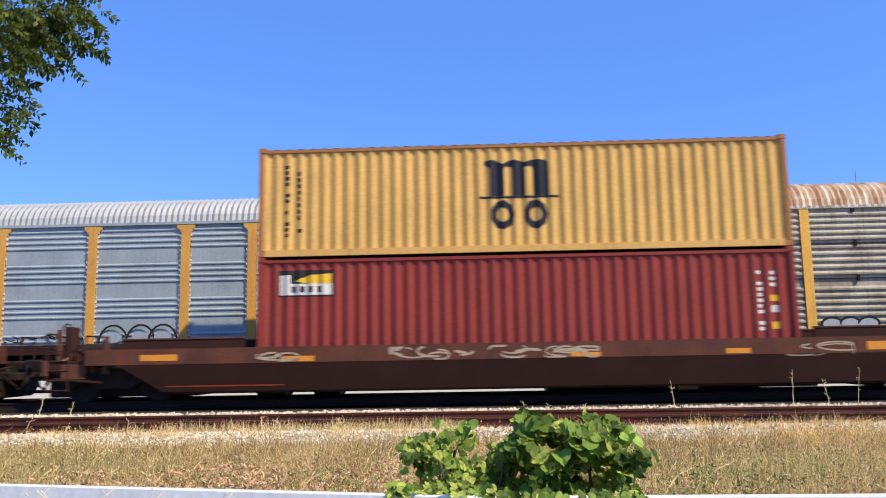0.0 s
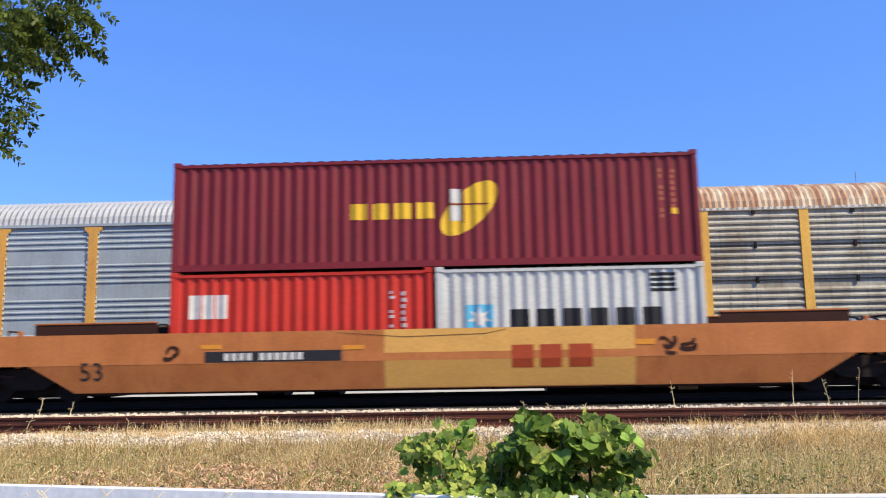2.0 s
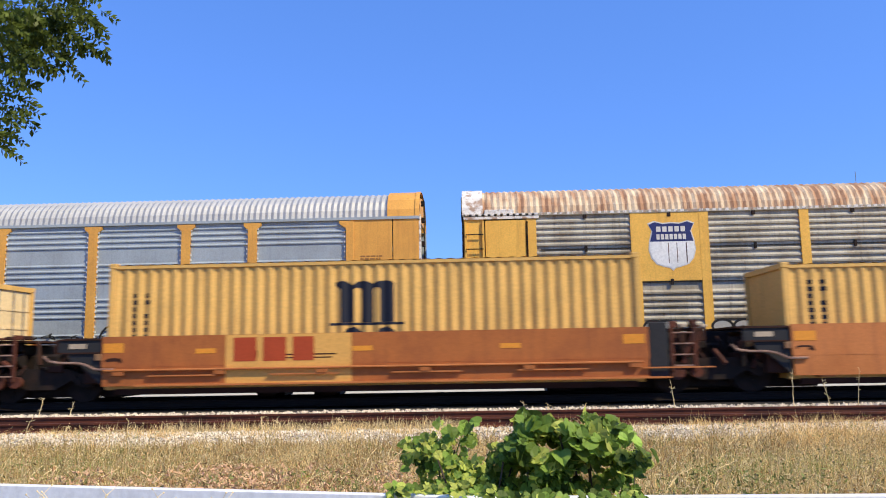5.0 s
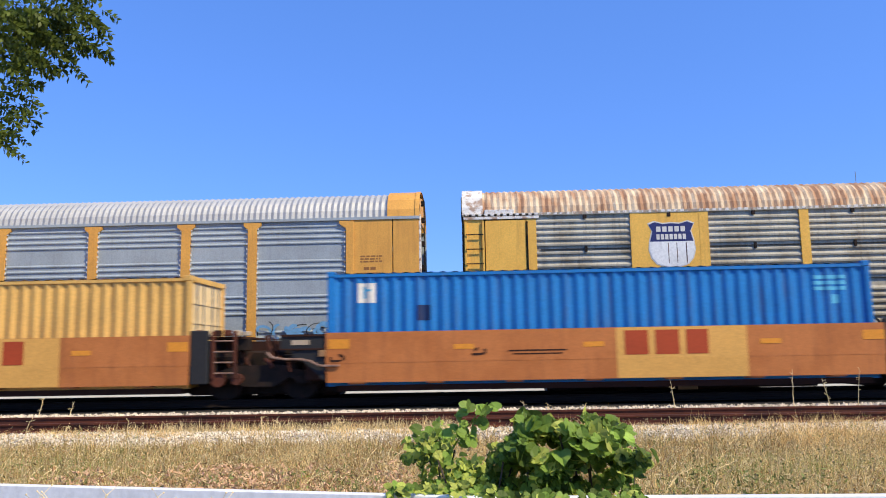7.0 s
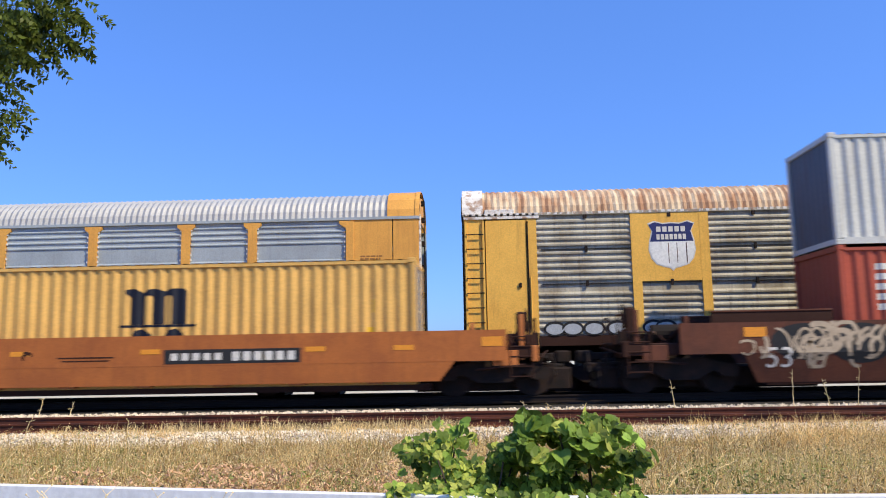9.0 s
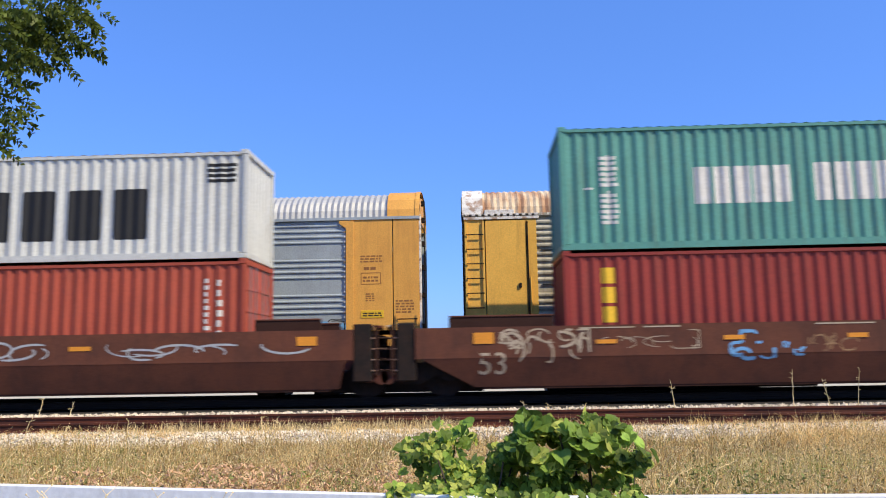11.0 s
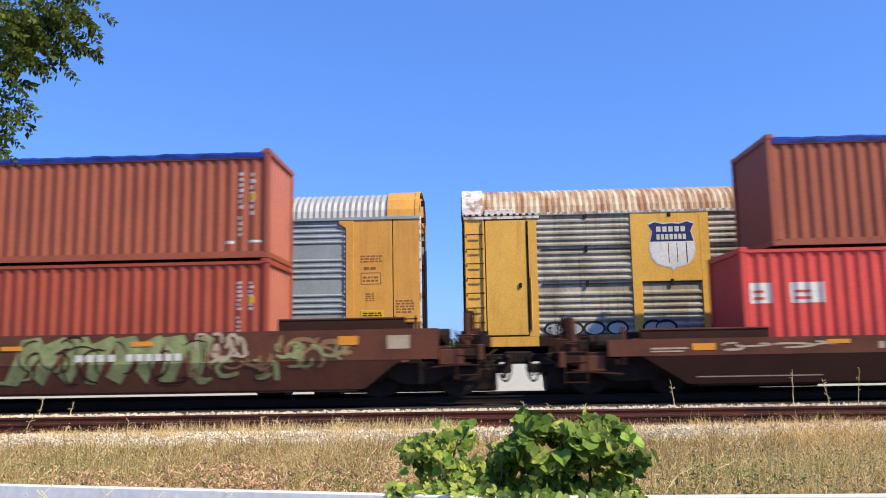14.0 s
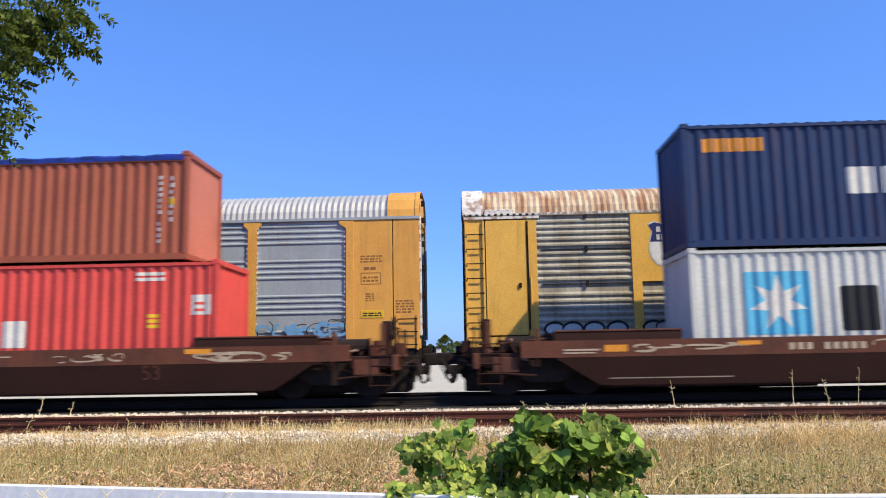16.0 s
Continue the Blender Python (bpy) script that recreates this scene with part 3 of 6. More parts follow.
for panel, u, v, w, h in ((box_c, 5.23, 1.31, 1.35, 0.88), (box_d, 5.27, 1.43, 1.24, 0.95), (box_e, 5.21, 1.31, 1.25, 0.86), (box_g, 5.44, 1.47, 1.34, 0.83)):
    m_mark(panel, u, v, w, h)
    dots(panel, 0.45, 1.15, 0.13, 1.1, 7, M_LETTER_NAVY, 10)
    dots(panel, 0.72, 1.15, 0.13, 1.1, 7, M_LETTER_NAVY, 11)
mark([rect(0, 0, 0.17, 0.17), rect(0.12, 0.5, 0.05, 0.3)], box_g, "warning_patch", M_LETTER_YELLOW, 10.95, 1.15)
mark([rect(0, 0, 0.41, 0.45)], box_f, "notice", M_LETTER_WHITE, 0.59, 1.87, "white notice with a blue sign")
mark([rect(0.13, 0.1, 0.06, 0.26), rect(0.19, 0.26, 0.12, 0.05)], box_f, "notice_mark", M_LETTER_BLUE, 0.59, 1.87, proud=0.009)
dots(box_f, 10.81, 1.95, 0.75, 0.38, 3, M_LETTER_BLUE, 12)
mark([rect(0, 0, 0.17, 0.2)], box_f, "notice", M_LETTER_BLUE, 11.2, 1.65)
mark([rect(0, 0, 0.3, 0.35)], box_f, "faded_patch", M_NAVY, 1.95, 1.45)
star(box_h2, 1.40, 0.40, 1.41, 1.70)
dots(box_h2, 11.11, 1.81, 0.7, 0.5, 4, M_LETTER_BLACK, 13)
word(box_h2, 3.4, 0.5, 6.6, 1.2, 6, M_LETTER_BLACK, 0.28)
dots(box_h1, 0.69, 1.2, 0.38, 1.35, 6, M_LETTER_WHITE, 14)
dots(box_h1, 11.1, 1.1, 0.12, 1.4, 9, M_LETTER_WHITE, 15)
dots(box_h1, 11.4, 1.1, 0.12, 1.4, 6, M_LETTER_WHITE, 16)
word(box_i2, 2.96, 1.01, 2.24, 0.86, 5, M_LETTER_WHITE, 0.16)
word(box_i2, 5.67, 1.03, 3.70, 0.88, 8, M_LETTER_WHITE, 0.18)
dots(box_i2, 0.80, 0.59, 0.42, 1.63, 13, M_LETTER_WHITE, 17)
mark([rect(0, 0.05 + 0.42 * k, 0.05, 0.30) for k in range(4)], box_i2, "stencil", M_LETTER_WHITE, 0.98, 0.6, proud=0.01)
mark([rect(0, 0, 0.2, 0.05)], box_i2, "stencil", M_LETTER_WHITE, 0.45, 1.4)
dots(box_i2, 11.08, 2.25, 0.72, 0.45, 4, M_LETTER_WHITE, 18)
mark([rect(0, 0, 0.15, 0.15), rect(0.28, 0.0, 0.13, 0.15), rect(0.56, 0, 0.15, 0.15)], box_i2, "warning_patch", M_LETTER_YELLOW, 11.1, 1.95)
word(box_i1, 0.75, 1.26, 0.33, 0.36, 1, M_LETTER_YELLOW, 0.05)
word(box_i1, 0.75, 1.70, 0.33, 0.36, 1, M_LETTER_YELLOW, 0.05)
word(box_i1, 0.75, 2.14, 0.33, 0.36, 1, M_LETTER_YELLOW, 0.05)
dots(box_i1, 11.0, 1.95, 0.42, 0.6, 5, M_LETTER_WHITE, 19)
mark([rect(0, 0, 0.14, 0.2), rect(0.33, 0.02, 0.14, 0.18)], box_i1, "warning_patch", M_LETTER_YELLOW, 11.33, 1.72)
for panel, v, h in ((box_j2, 0.51, 1.57), (box_j1, 1.2, 1.2), (box_k2, 0.4, 1.65)):
    dots(panel, 11.33, v, 0.12, h, 12, M_LETTER_WHITE, 20)
    dots(panel, 11.60, v + 0.5, 0.13, h - 0.5, 7, M_LETTER_WHITE, 21)
    mark([rect(0, 0, 0.14, 0.15)], panel, "warning_patch", M_LETTER_YELLOW, 11.6, v + h * 0.55, proud=0.01)
mark([rect(0, 0, 0.3, 0.06), rect(-0.55, -0.02, 0.2, 0.07)], box_j2, "stencil", M_LETTER_WHITE, 11.6, 0.36)
mark([rect(0, 0, 0.32, 0.34), rect(0.4, 0.05, 0.3, 0.3)], box_k2, "faded_patch", M_RUSTRED, 4.13, 0.62)
mark([rect(0, 0, 0.42, 0.88), rect(0.52, 0.0, 0.66, 0.88), rect(-0.32, 0.8, 0.24, 0.07), rect(1.3, 0.8, 0.24, 0.07)], box_k1, "emblem", M_LETTER_WHITE, 4.55, 0.95)
word(box_k1, 6.24, 0.93, 3.04, 0.62, 4, M_LETTER_WHITE, 0.25)
for u, w in ((0.07, 0.48), (0.97, 0.74), (12.96, 0.46)):
    mark([rect(0, 0, w, 0.46)], box_k1, "notice", M_LETTER_WHITE, u, 1.62)
    mark([rect(0.08, 0.08 + k * 0.15, w * 0.5, 0.06) for k in range(2)], box_k1, "notice_mark", M_PINKRED, u, 1.62, proud=0.01)
mark([rect(0, k * 0.12, 0.3, 0.08) for k in range(3)], box_k1, "warning_patch", M_LETTER_YELLOW, 11.94, 1.33)
dots(box_k1, 11.63, 2.42, 0.7, 0.25, 2, M_LETTER_WHITE, 22)
word(box_l2, 0.37, 2.21, 1.42, 0.32, 5, M_REFLECT, 0.15)
word(box_l2, 3.56, 1.16, 4.8, 0.62, 6, M_LETTER_WHITE, 0.2)
star(box_l1, 1.11, 0.93, 1.45, 1.40)
word(box_l1, 3.21, 0.98, 7.0, 1.0, 6, M_LETTER_BLACK, 0.28)


# ---- painted marks and graffiti on the cars ----
def paint_on(car, name, material, outlines, spec, proud=0.004, label=""):
    """Paint on a car's near side, which leans in under its kink."""
    if len(outlines) > 1:
        return [paint_on(car, name, material, [o], spec, proud + 0.0003 * (i % 12), label) for i, o in enumerate(outlines)]
    top, kink, low = spec
    deep = (0.22 if kink > 0.85 else 0.156) if low < 0.3 else 0.012
    bm = bmesh.new()
    for pts in (outlines[0] if isinstance(outlines[0], Ribbon) else outlines):
        fresh = [bm.verts.new((x, 0, max(low, min(top, z)))) for x, z in pts]
        f = bm.faces.new(fresh)
        r = bmesh.ops.bisect_plane(bm, geom=fresh + list(f.edges) + [f], plane_co=(0, 0, kink), plane_no=(0, 0, 1))
        for v in {v for g in r["geom"] for v in ([g] if isinstance(g, bmesh.types.BMVert) else g.verts)}:
            z = v.co.z
            lean = 0.0 if z >= kink else (kink - z) / (kink - low) * deep + 0.004
            v.co.y = FACE - 0.24 + lean - proud
    bmesh.ops.remove_doubles(bm, verts=bm.verts[:], dist=0.0005)
    bmesh.ops.recalc_face_normals(bm, faces=bm.faces[:])
    for f in bm.faces:
        if f.normal.y > 0:
            f.normal_flip()
    return part(name, bm, material, car, label)


def area(x0, x1, z0, z1):
    return [(x0, z0), (x1, z0), (x1, z1), (x0, z1)]


class Ribbon(list):
    """Quads that follow one another, edge to edge."""


def stroke(pts, w):
    """One unbroken ribbon of paint along the points, narrower at its ends."""
    n, sides = len(pts), []
    for i, (x, z) in enumerate(pts):
        (xa, za), (xb, zb) = pts[max(0, i - 1)], pts[min(n - 1, i + 1)]
        d = math.hypot(xb - xa, zb - za) or 1
        k = w / 2 * (0.6 if i in (0, n - 1) else 1.0)
        sides.append(((x - (zb - za) / d * k, z + (xb - xa) / d * k), (x + (zb - za) / d * k, z - (xb - xa) / d * k)))
    return [Ribbon([p[0], p[1], q[1], q[0]] for p, q in zip(sides, sides[1:]))]


def scrawl(seed, x0, x1, z0, z1, n, w):
    """Loops and hooks of spray paint that spell nothing."""
    rng = random.Random(seed)
    out = []
    for _ in range(n):
        cx, cz = rng.uniform(x0, x1), rng.uniform(z0 + (z1 - z0) * 0.25, z1 - (z1 - z0) * 0.25)
        rx, rz = min(0.6, (x1 - x0) / n * rng.uniform(0.8, 2.2)), (z1 - z0) * rng.uniform(0.2, 0.5)
        a, b = rng.uniform(0, 360), rng.choice((-1, 1)) * rng.uniform(60, 200)
        pts = [(min(x1, max(x0, cx + rx * math.cos(radians(a + b * i / 8)))), min(z1, max(z0, cz + rz * math.sin(radians(a + b * i / 8))))) for i in range(9)]
        out += stroke(pts, w * rng.uniform(0.6, 1.3))
    return out


def number(car, text, x, z, h, spec, material):
    cu = bpy.data.curves.new("number", "FONT")
    cu.body, cu.size = text, h * 1.38
    ob = bpy.data.objects.new("number", cu)
    scene.collection.objects.link(ob)
    me = bpy.data.meshes.new_from_object(ob.evaluated_get(bpy.context.evaluated_depsgraph_get()))
    bm = bmesh.new()
    bm.from_mesh(me)
    bpy.data.objects.remove(ob)
    for v in bm.verts:
        zz = z + v.co.y
        lean = 0.0 if zz >= spec[1] else (spec[1] - zz) / (spec[1] - spec[2]) * (0.22 if spec[1] > 0.85 else 0.156) + 0.004
        v.co = Vector((x + v.co.x, FACE - 0.24 + lean - 0.008, zz))
    part("number", bm, material, car)


SPEC_A, SPEC_B, SPEC_C, SPEC_H = (1.19, 0.84, 0.22), (1.53, 0.84, 0.22), (1.48, 0.80, 0.37), (1.54, 0.86, 0.22)
M_PALE = surface("pale spray paint", (0.46, 0.36, 0.25), amount=0.5, patch=4)
M_SILVER = surface("silver spray paint", (0.50, 0.50, 0.48), rough=0.4, metal=0.3, amount=0.3, patch=3)
M_GREEN = surface("faded green spray paint", (0.29, 0.33, 0.14), other=(0.15, 0.16, 0.07), amount=0.8, patch=2.2)
M_SPRAY_BLUE = surface("light blue spray paint", (0.16, 0.36, 0.60), amount=0.3, patch=4)
M_PIPE = surface("pale worn pipe", (0.30, 0.19, 0.14), rough=0.5, other=(0.12, 0.06, 0.045), amount=0.7, patch=5)
M_TAN = surface("tan spray paint", (0.30, 0.17, 0.08), other=(0.17, 0.08, 0.04), amount=0.8, patch=3)
paint_on(car_a, "reflector", M_REFLECT, [area(-7.55, -6.7, 0.92, 1.06), area(-4.31, -3.6, 0.86, 0.98), area(2.09, 2.75, 0.86, 0.95), area(5.47, 6.0, 0.87, 0.98), area(8.5, 9.0, 0.9, 1.08)], SPEC_A)
paint_on(car_a, "graffiti", M_PALE, scrawl(3, -4.9, -3.2, 0.87, 1.08, 7, 0.035) + scrawl(4, -1.9, 2.7, 0.86, 1.12, 26, 0.05) + scrawl(6, 6.5, 8.2, 0.8, 1.1, 6, 0.03), SPEC_A, label="worn pale spray-paint scrawl")
paint_on(car_a, "pipe_line", M_LETTER_RED, [area(-7.0, -4.3, 0.33, 0.36)], SPEC_A)
paint_on(car_b, "yellow_patch", M_CAR_YELLOW, [area(23.55, 29.09, 0.24, 1.53)], SPEC_B, 0.003, "fresher yellow painted patch")
paint_on(car_b, "lettering", M_LETTER_RED, [area(26.38, 26.86, 0.64, 1.14), area(27.0, 27.48, 0.64, 1.14), area(27.64, 28.16, 0.64, 1.14)], SPEC_B, 0.008)
paint_on(car_b, "placard", M_LETTER_BLACK, [area(19.50, 22.60, 0.86, 1.10)], SPEC_B)
paint_on(car_b, "placard_block", M_LETTER_WHITE, [area(19.95 + 0.17 * i, 20.06 + 0.17 * i, 0.9, 1.06) for i in range(4)] + [area(20.75 + 0.17 * i, 20.87 + 0.17 * i, 0.9, 1.06) for i in range(6)], SPEC_B, 0.009)
number(car_b, "53", 16.62, 0.50, 0.42, SPEC_B, M_LETTER_BLACK)
paint_on(car_b, "reflector", M_REFLECT, [area(22.62, 23.11, 1.1, 1.2), area(19.41, 19.89, 1.16, 1.26), area(29.1, 29.53, 1.1, 1.22)], SPEC_B, 0.01)
paint_on(car_b, "smudge", M_CAR_DARK, scrawl(8, 29.65, 30.39, 0.9, 1.3, 5, 0.1) + scrawl(9, 18.6, 18.95, 0.95, 1.25, 3, 0.1), SPEC_B, 0.01)
paint_on(car_b, "weld_line", M_CAR_DARK, stroke([(22.5, 1.48), (24.0, 1.36), (25.8, 1.40), (26.3, 1.5)], 0.012), SPEC_B, 0.01)
def tape(car, spec, *xs):
    paint_on(car, "reflector", M_REFLECT, [area(x, x + 0.45, 1.07, 1.18) for x in xs], spec, 0.006)


car_c, car_d, car_e, car_f, car_g = five
for car, x0 in ((car_c, 42.80), (car_g, 108.11)):
    paint_on(car, "placard", M_LETTER_BLACK, [area(x0, x0 + 3.1, 0.84, 1.16)], SPEC_C)
    paint_on(car, "placard_block", M_LETTER_WHITE, [area(x0 + 0.15 + 0.25 * i, x0 + 0.31 + 0.25 * i, 0.92, 1.08) for i in range(5)] + [area(x0 + 1.55 + 0.25 * i, x0 + 1.72 + 0.25 * i, 0.90, 1.10) for i in range(6)], SPEC_C, 0.009)
tape(car_c, SPEC_C, 42.2, 45.94, 48.95)
tape(car_d, SPEC_C, 57.67, 61.21, 64.5)
tape(car_e, SPEC_C, 73.73, 76.57, 80.4)
tape(car_f, SPEC_C, 89.05, 91.91, 95.75)
tape(car_g, SPEC_C, 104.56, 107.57, 111.31, 113.29)
for car, x0 in ((car_d, 58.35), (car_e, 77.29), (car_f, 92.63)):
    paint_on(car, "yellow_patch", M_CAR_YELLOW, [area(x0, x0 + 2.84, 0.375, 1.475)], SPEC_C, 0.003, "fresher yellow painted patch")
    paint_on(car, "lettering", M_LETTER_RED, [area(x0 + 0.18, x0 + 0.70, 0.88, 1.41), area(x0 + 0.85, x0 + 1.37, 0.88, 1.41), area(x0 + 1.52, x0 + 2.0, 0.88, 1.41)], SPEC_C, 0.008)
for car, xs in ((car_c, (38.81, 51.71)), (car_d, (55.55, 67.2)), (car_e, (70.90, 82.6)), (car_f, (86.25, 97.95)), (car_g, (101.66, 115.25))):
    paint_on(car, "reflector", M_REFLECT, [area(x, x + 0.47, 1.12, 1.33) for x in xs], SPEC_C, 0.006, "square orange reflector")
    c = xs[0] + 3.3
    paint_on(car, "stencil", M_CAR_DARK, scrawl(int(c), xs[0] + 0.05, xs[0] + 0.4, 0.78, 1.0, 2, 0.06) + [area(c + 0.7, c + 2.0, 1.0, 1.03), area(c + 0.8, c + 1.9, 0.93, 0.955)] + scrawl(int(c) + 1, c - 0.1, c + 0.2, 0.95, 1.15, 2, 0.05), SPEC_C, 0.005)
for car, x0 in ((car_c, 40.4), (car_d, 56.6)):
    for k in range(5):
        part("grab_rail", boxed(x0 + k * 2.75, x0 + k * 2.75 + 1.55, FACE - 0.305, FACE - 0.245, 0.575, 0.605), M_CAR_ORANGE, car)
    part("sill_lip", boxed(x0 - 0.3, x0 + 11.6, FACE - 0.30, FACE - 0.05, 0.36, 0.40), M_CAR_ORANGE, car)
part("sill_ledge", boxed(55.6, 67.6, FACE - 0.33, FACE - 0.246, 0.70, 0.745, bevel=0.01), M_CAR_ORANGE, car_d)
for k in range(6):
    part("ledge_bracket", boxed(55.8 + 2.3 * k, 56.05 + 2.3 * k, FACE - 0.32, FACE - 0.246, 0.60, 0.697, bevel=0.01), M_CAR_RUST, car_d)
for car, x0 in ((car_e, 71.4), (car_f, 86.7), (car_g, 102.2)):
    for k in range(7):
        part("foot", boxed(x0 + k * 1.75, x0 + k * 1.75 + 0.35, FACE - 0.2, FACE + 0.1, 0.33, 0.372), M_CAR_ORANGE, car)
car_h, car_i, car_j = three
paint_on(car_h, "graffiti_shadow", M_LETTER_BLACK, [disc(122.3, 1.1, 0.75, 0.40), disc(123.5, 1.05, 0.7, 0.44), disc(124.7, 1.1, 0.7, 0.38), disc(125.8, 1.05, 0.65, 0.40)], SPEC_H, 0.003)
paint_on(car_h, "graffiti", M_PALE, scrawl(11, 121.2, 126.8, 0.55, 1.5, 40, 0.085) + scrawl(61, 121.3, 124.5, 0.7, 1.5, 16, 0.10) + scrawl(12, 120.9, 121.2, 0.4, 1.3, 2, 0.05), SPEC_H, label="pale spray-paint scrawl")
paint_on(car_h, "graffiti", M_SILVER, scrawl(13, 127.0, 137.0, 0.95, 1.4, 16, 0.04), SPEC_H)
number(car_h, "53", 121.42, 0.55, 0.46, SPEC_H, M_LETTER_WHITE)
paint_on(car_h, "reflector", M_REFLECT, [area(120.99, 121.47, 1.22, 1.43), area(136.7, 137.15, 1.2, 1.4), area(126.5, 127.0, 1.17, 1.27), area(131.5, 132.0, 1.17, 1.27)], SPEC_H, 0.012)
paint_on(car_i, "graffiti_shadow", M_LETTER_BLACK, [disc(151.3, 0.72, 0.85, 0.36), disc(152.4, 0.66, 0.8, 0.34), disc(153.4, 0.72, 0.82, 0.37), area(150.95, 153.75, 0.95, 1.53)], SPEC_H, 0.004)
paint_on(car_i, "graffiti", M_SILVER, [disc(151.28, 0.73, 0.74, 0.28), disc(152.4, 0.64, 0.62, 0.26), disc(153.42, 0.73, 0.72, 0.30), area(151.05, 151.75, 1.02, 1.50), area(151.85, 152.15, 0.8, 1.50), area(152.3, 152.6, 0.8, 1.50), area(152.7, 153.1, 1.0, 1.50), area(153.2, 153.68, 1.12, 1.50)], SPEC_H, 0.009, "large silver bubble-shaped graffiti")
paint_on(car_i, "graffiti_line", M_LETTER_BLACK, [disc(151.4, 0.85, 0.22, 0.06), disc(153.45, 0.8, 0.18, 0.1)] + stroke([(152.75, 1.2), (153.0, 1.05), (153.1, 0.85)], 0.1) + stroke([(150.7, 0.5), (151.3, 0.42), (151.8, 0.52), (152.3, 0.42), (152.9, 0.52), (153.4, 0.42), (154.0, 0.56)], 0.04), SPEC_H, 0.014)
paint_on(car_i, "graffiti", M_SPRAY_BLUE, scrawl(15, 146.25, 147.2, 0.75, 1.1, 9, 0.07) + scrawl(16, 146.5, 146.9, 1.05, 1.35, 3, 0.06) + scrawl(17, 147.4, 147.9, 0.82, 1.1, 5, 0.06), SPEC_H, label="light blue spray-paint tag")
paint_on(car_i, "graffiti", M_TAN, scrawl(18, 147.95, 149.0, 0.9, 1.35, 9, 0.035), SPEC_H)
paint_on(car_i, "graffiti", M_PALE, scrawl(19, 141.2, 142.9, 1.05, 1.48, 10, 0.04) + scrawl(20, 143.5, 145.6, 1.0, 1.4, 9, 0.02) + scrawl(29, 154.3, 157.0, 0.95, 1.4, 12, 0.05) + [area(148.4, 149.4, 1.47, 1.50), area(144.4, 145.2, 1.47, 1.5)], SPEC_H)
paint_on(car_i, "graffiti", M_GREEN, [disc(151.2, 0.62, 0.14, 0.09), disc(152.35, 0.55, 0.15, 0.08), disc(153.3, 0.62, 0.16, 0.10)], SPEC_H, 0.012, "yellow-green spray-paint dabs")
paint_on(car_i, "graffiti", M_PALE, scrawl(62, 141.3, 143.2, 0.75, 1.45, 14, 0.05) + scrawl(63, 154.2, 156.4, 1.0, 1.45, 12, 0.06), SPEC_H, 0.012, "worn pale spray-paint tags")
paint_on(car_i, "stencil_line", M_PALE, [area(156.3 + 0.1 * (k % 2), 157.3, 0.98 - 0.07 * k, 1.005 - 0.07 * k) for k in range(4)] + [area(143.0, 144.2, 1.47, 1.495), area(148.1, 149.3, 1.47, 1.5)], SPEC_H, 0.008)
number(car_i, "53", 140.72, 0.50, 0.50, SPEC_H, M_PALE)
paint_on(car_i, "reflector", M_REFLECT, [area(140.65, 141.10, 1.17, 1.42), area(143.35, 143.8, 1.13, 1.22), area(146.13, 146.57, 1.17, 1.27), area(148.79, 149.22, 1.17, 1.27), area(151.2, 151.6, 1.14, 1.24), area(156.5, 156.95, 1.15, 1.36)], SPEC_H, 0.018)
paint_on(car_j, "graffiti", M_GREEN, [[(168.3 + 0.6 * i + 0.1 * (i % 2), 0.44 + 0.14 * (i % 3)), (168.62 + 0.6 * i, 0.40), (169.35 + 0.55 * i, 1.20 + 0.2 * (i % 2)), (169.2 + 0.55 * i, 1.50), (168.75 + 0.55 * i, 1.44 - 0.12 * (i % 2)), (168.62 + 0.58 * i, 0.95)] for i in range(8)] + [disc(164.7, 1.1, 0.62, 0.36), disc(162.85, 1.25, 0.4, 0.26)], SPEC_H, 0.006, "faded pale green graffiti letters with no meaning")
paint_on(car_j, "graffiti_line", M_CAR_DARK, scrawl(21, 168.3, 173.0, 0.42, 1.48, 22, 0.045) + scrawl(22, 164.1, 165.2, 0.8, 1.4, 9, 0.03), SPEC_H, 0.011)
paint_on(car_j, "graffiti", M_PALE, scrawl(23, 160.85, 162.3, 0.6, 1.48, 15, 0.085) + scrawl(24, 166.1, 167.5, 1.1, 1.52, 8, 0.07) + scrawl(25, 172.8, 174.1, 0.85, 1.5, 11, 0.07) + scrawl(26, 162.4, 163.3, 0.9, 1.2, 3, 0.03), SPEC_H, 0.012, "pale spray-paint tags")
paint_on(car_j, "graffiti", M_TAN, [disc(165.5, 1.05, 0.36, 0.42)] + scrawl(27, 174.5, 176.6, 0.7, 1.4, 10, 0.08), SPEC_H, 0.005)
paint_on(car_j, "graffiti", M_TAN, scrawl(41, 163.3, 164.3, 0.85, 1.4, 10, 0.05) + scrawl(42, 166.2, 168.2, 0.75, 1.1, 14, 0.045) + scrawl(43, 172.6, 174.6, 0.55, 1.1, 12, 0.06), SPEC_H, 0.014, "thin brownish spray-paint tags")
paint_on(car_j, "graffiti", M_GREEN, scrawl(44, 174.6, 176.4, 0.75, 1.35, 12, 0.07) + scrawl(45, 167.2, 169.0, 0.45, 1.0, 10, 0.09) + scrawl(46, 172.8, 174.6, 0.42, 0.9, 9, 0.10), SPEC_H, 0.009, "faint green spray-paint swirls")
paint_on(car_j, "stencil_block", M_LETTER_WHITE, [area(170.03 + 0.25 * i, 170.2 + 0.25 * i, 0.92, 1.08) for i in range(4)] + [area(171.2 + 0.22 * i, 171.36 + 0.22 * i, 0.92, 1.08) for i in range(6)], SPEC_H, 0.017)
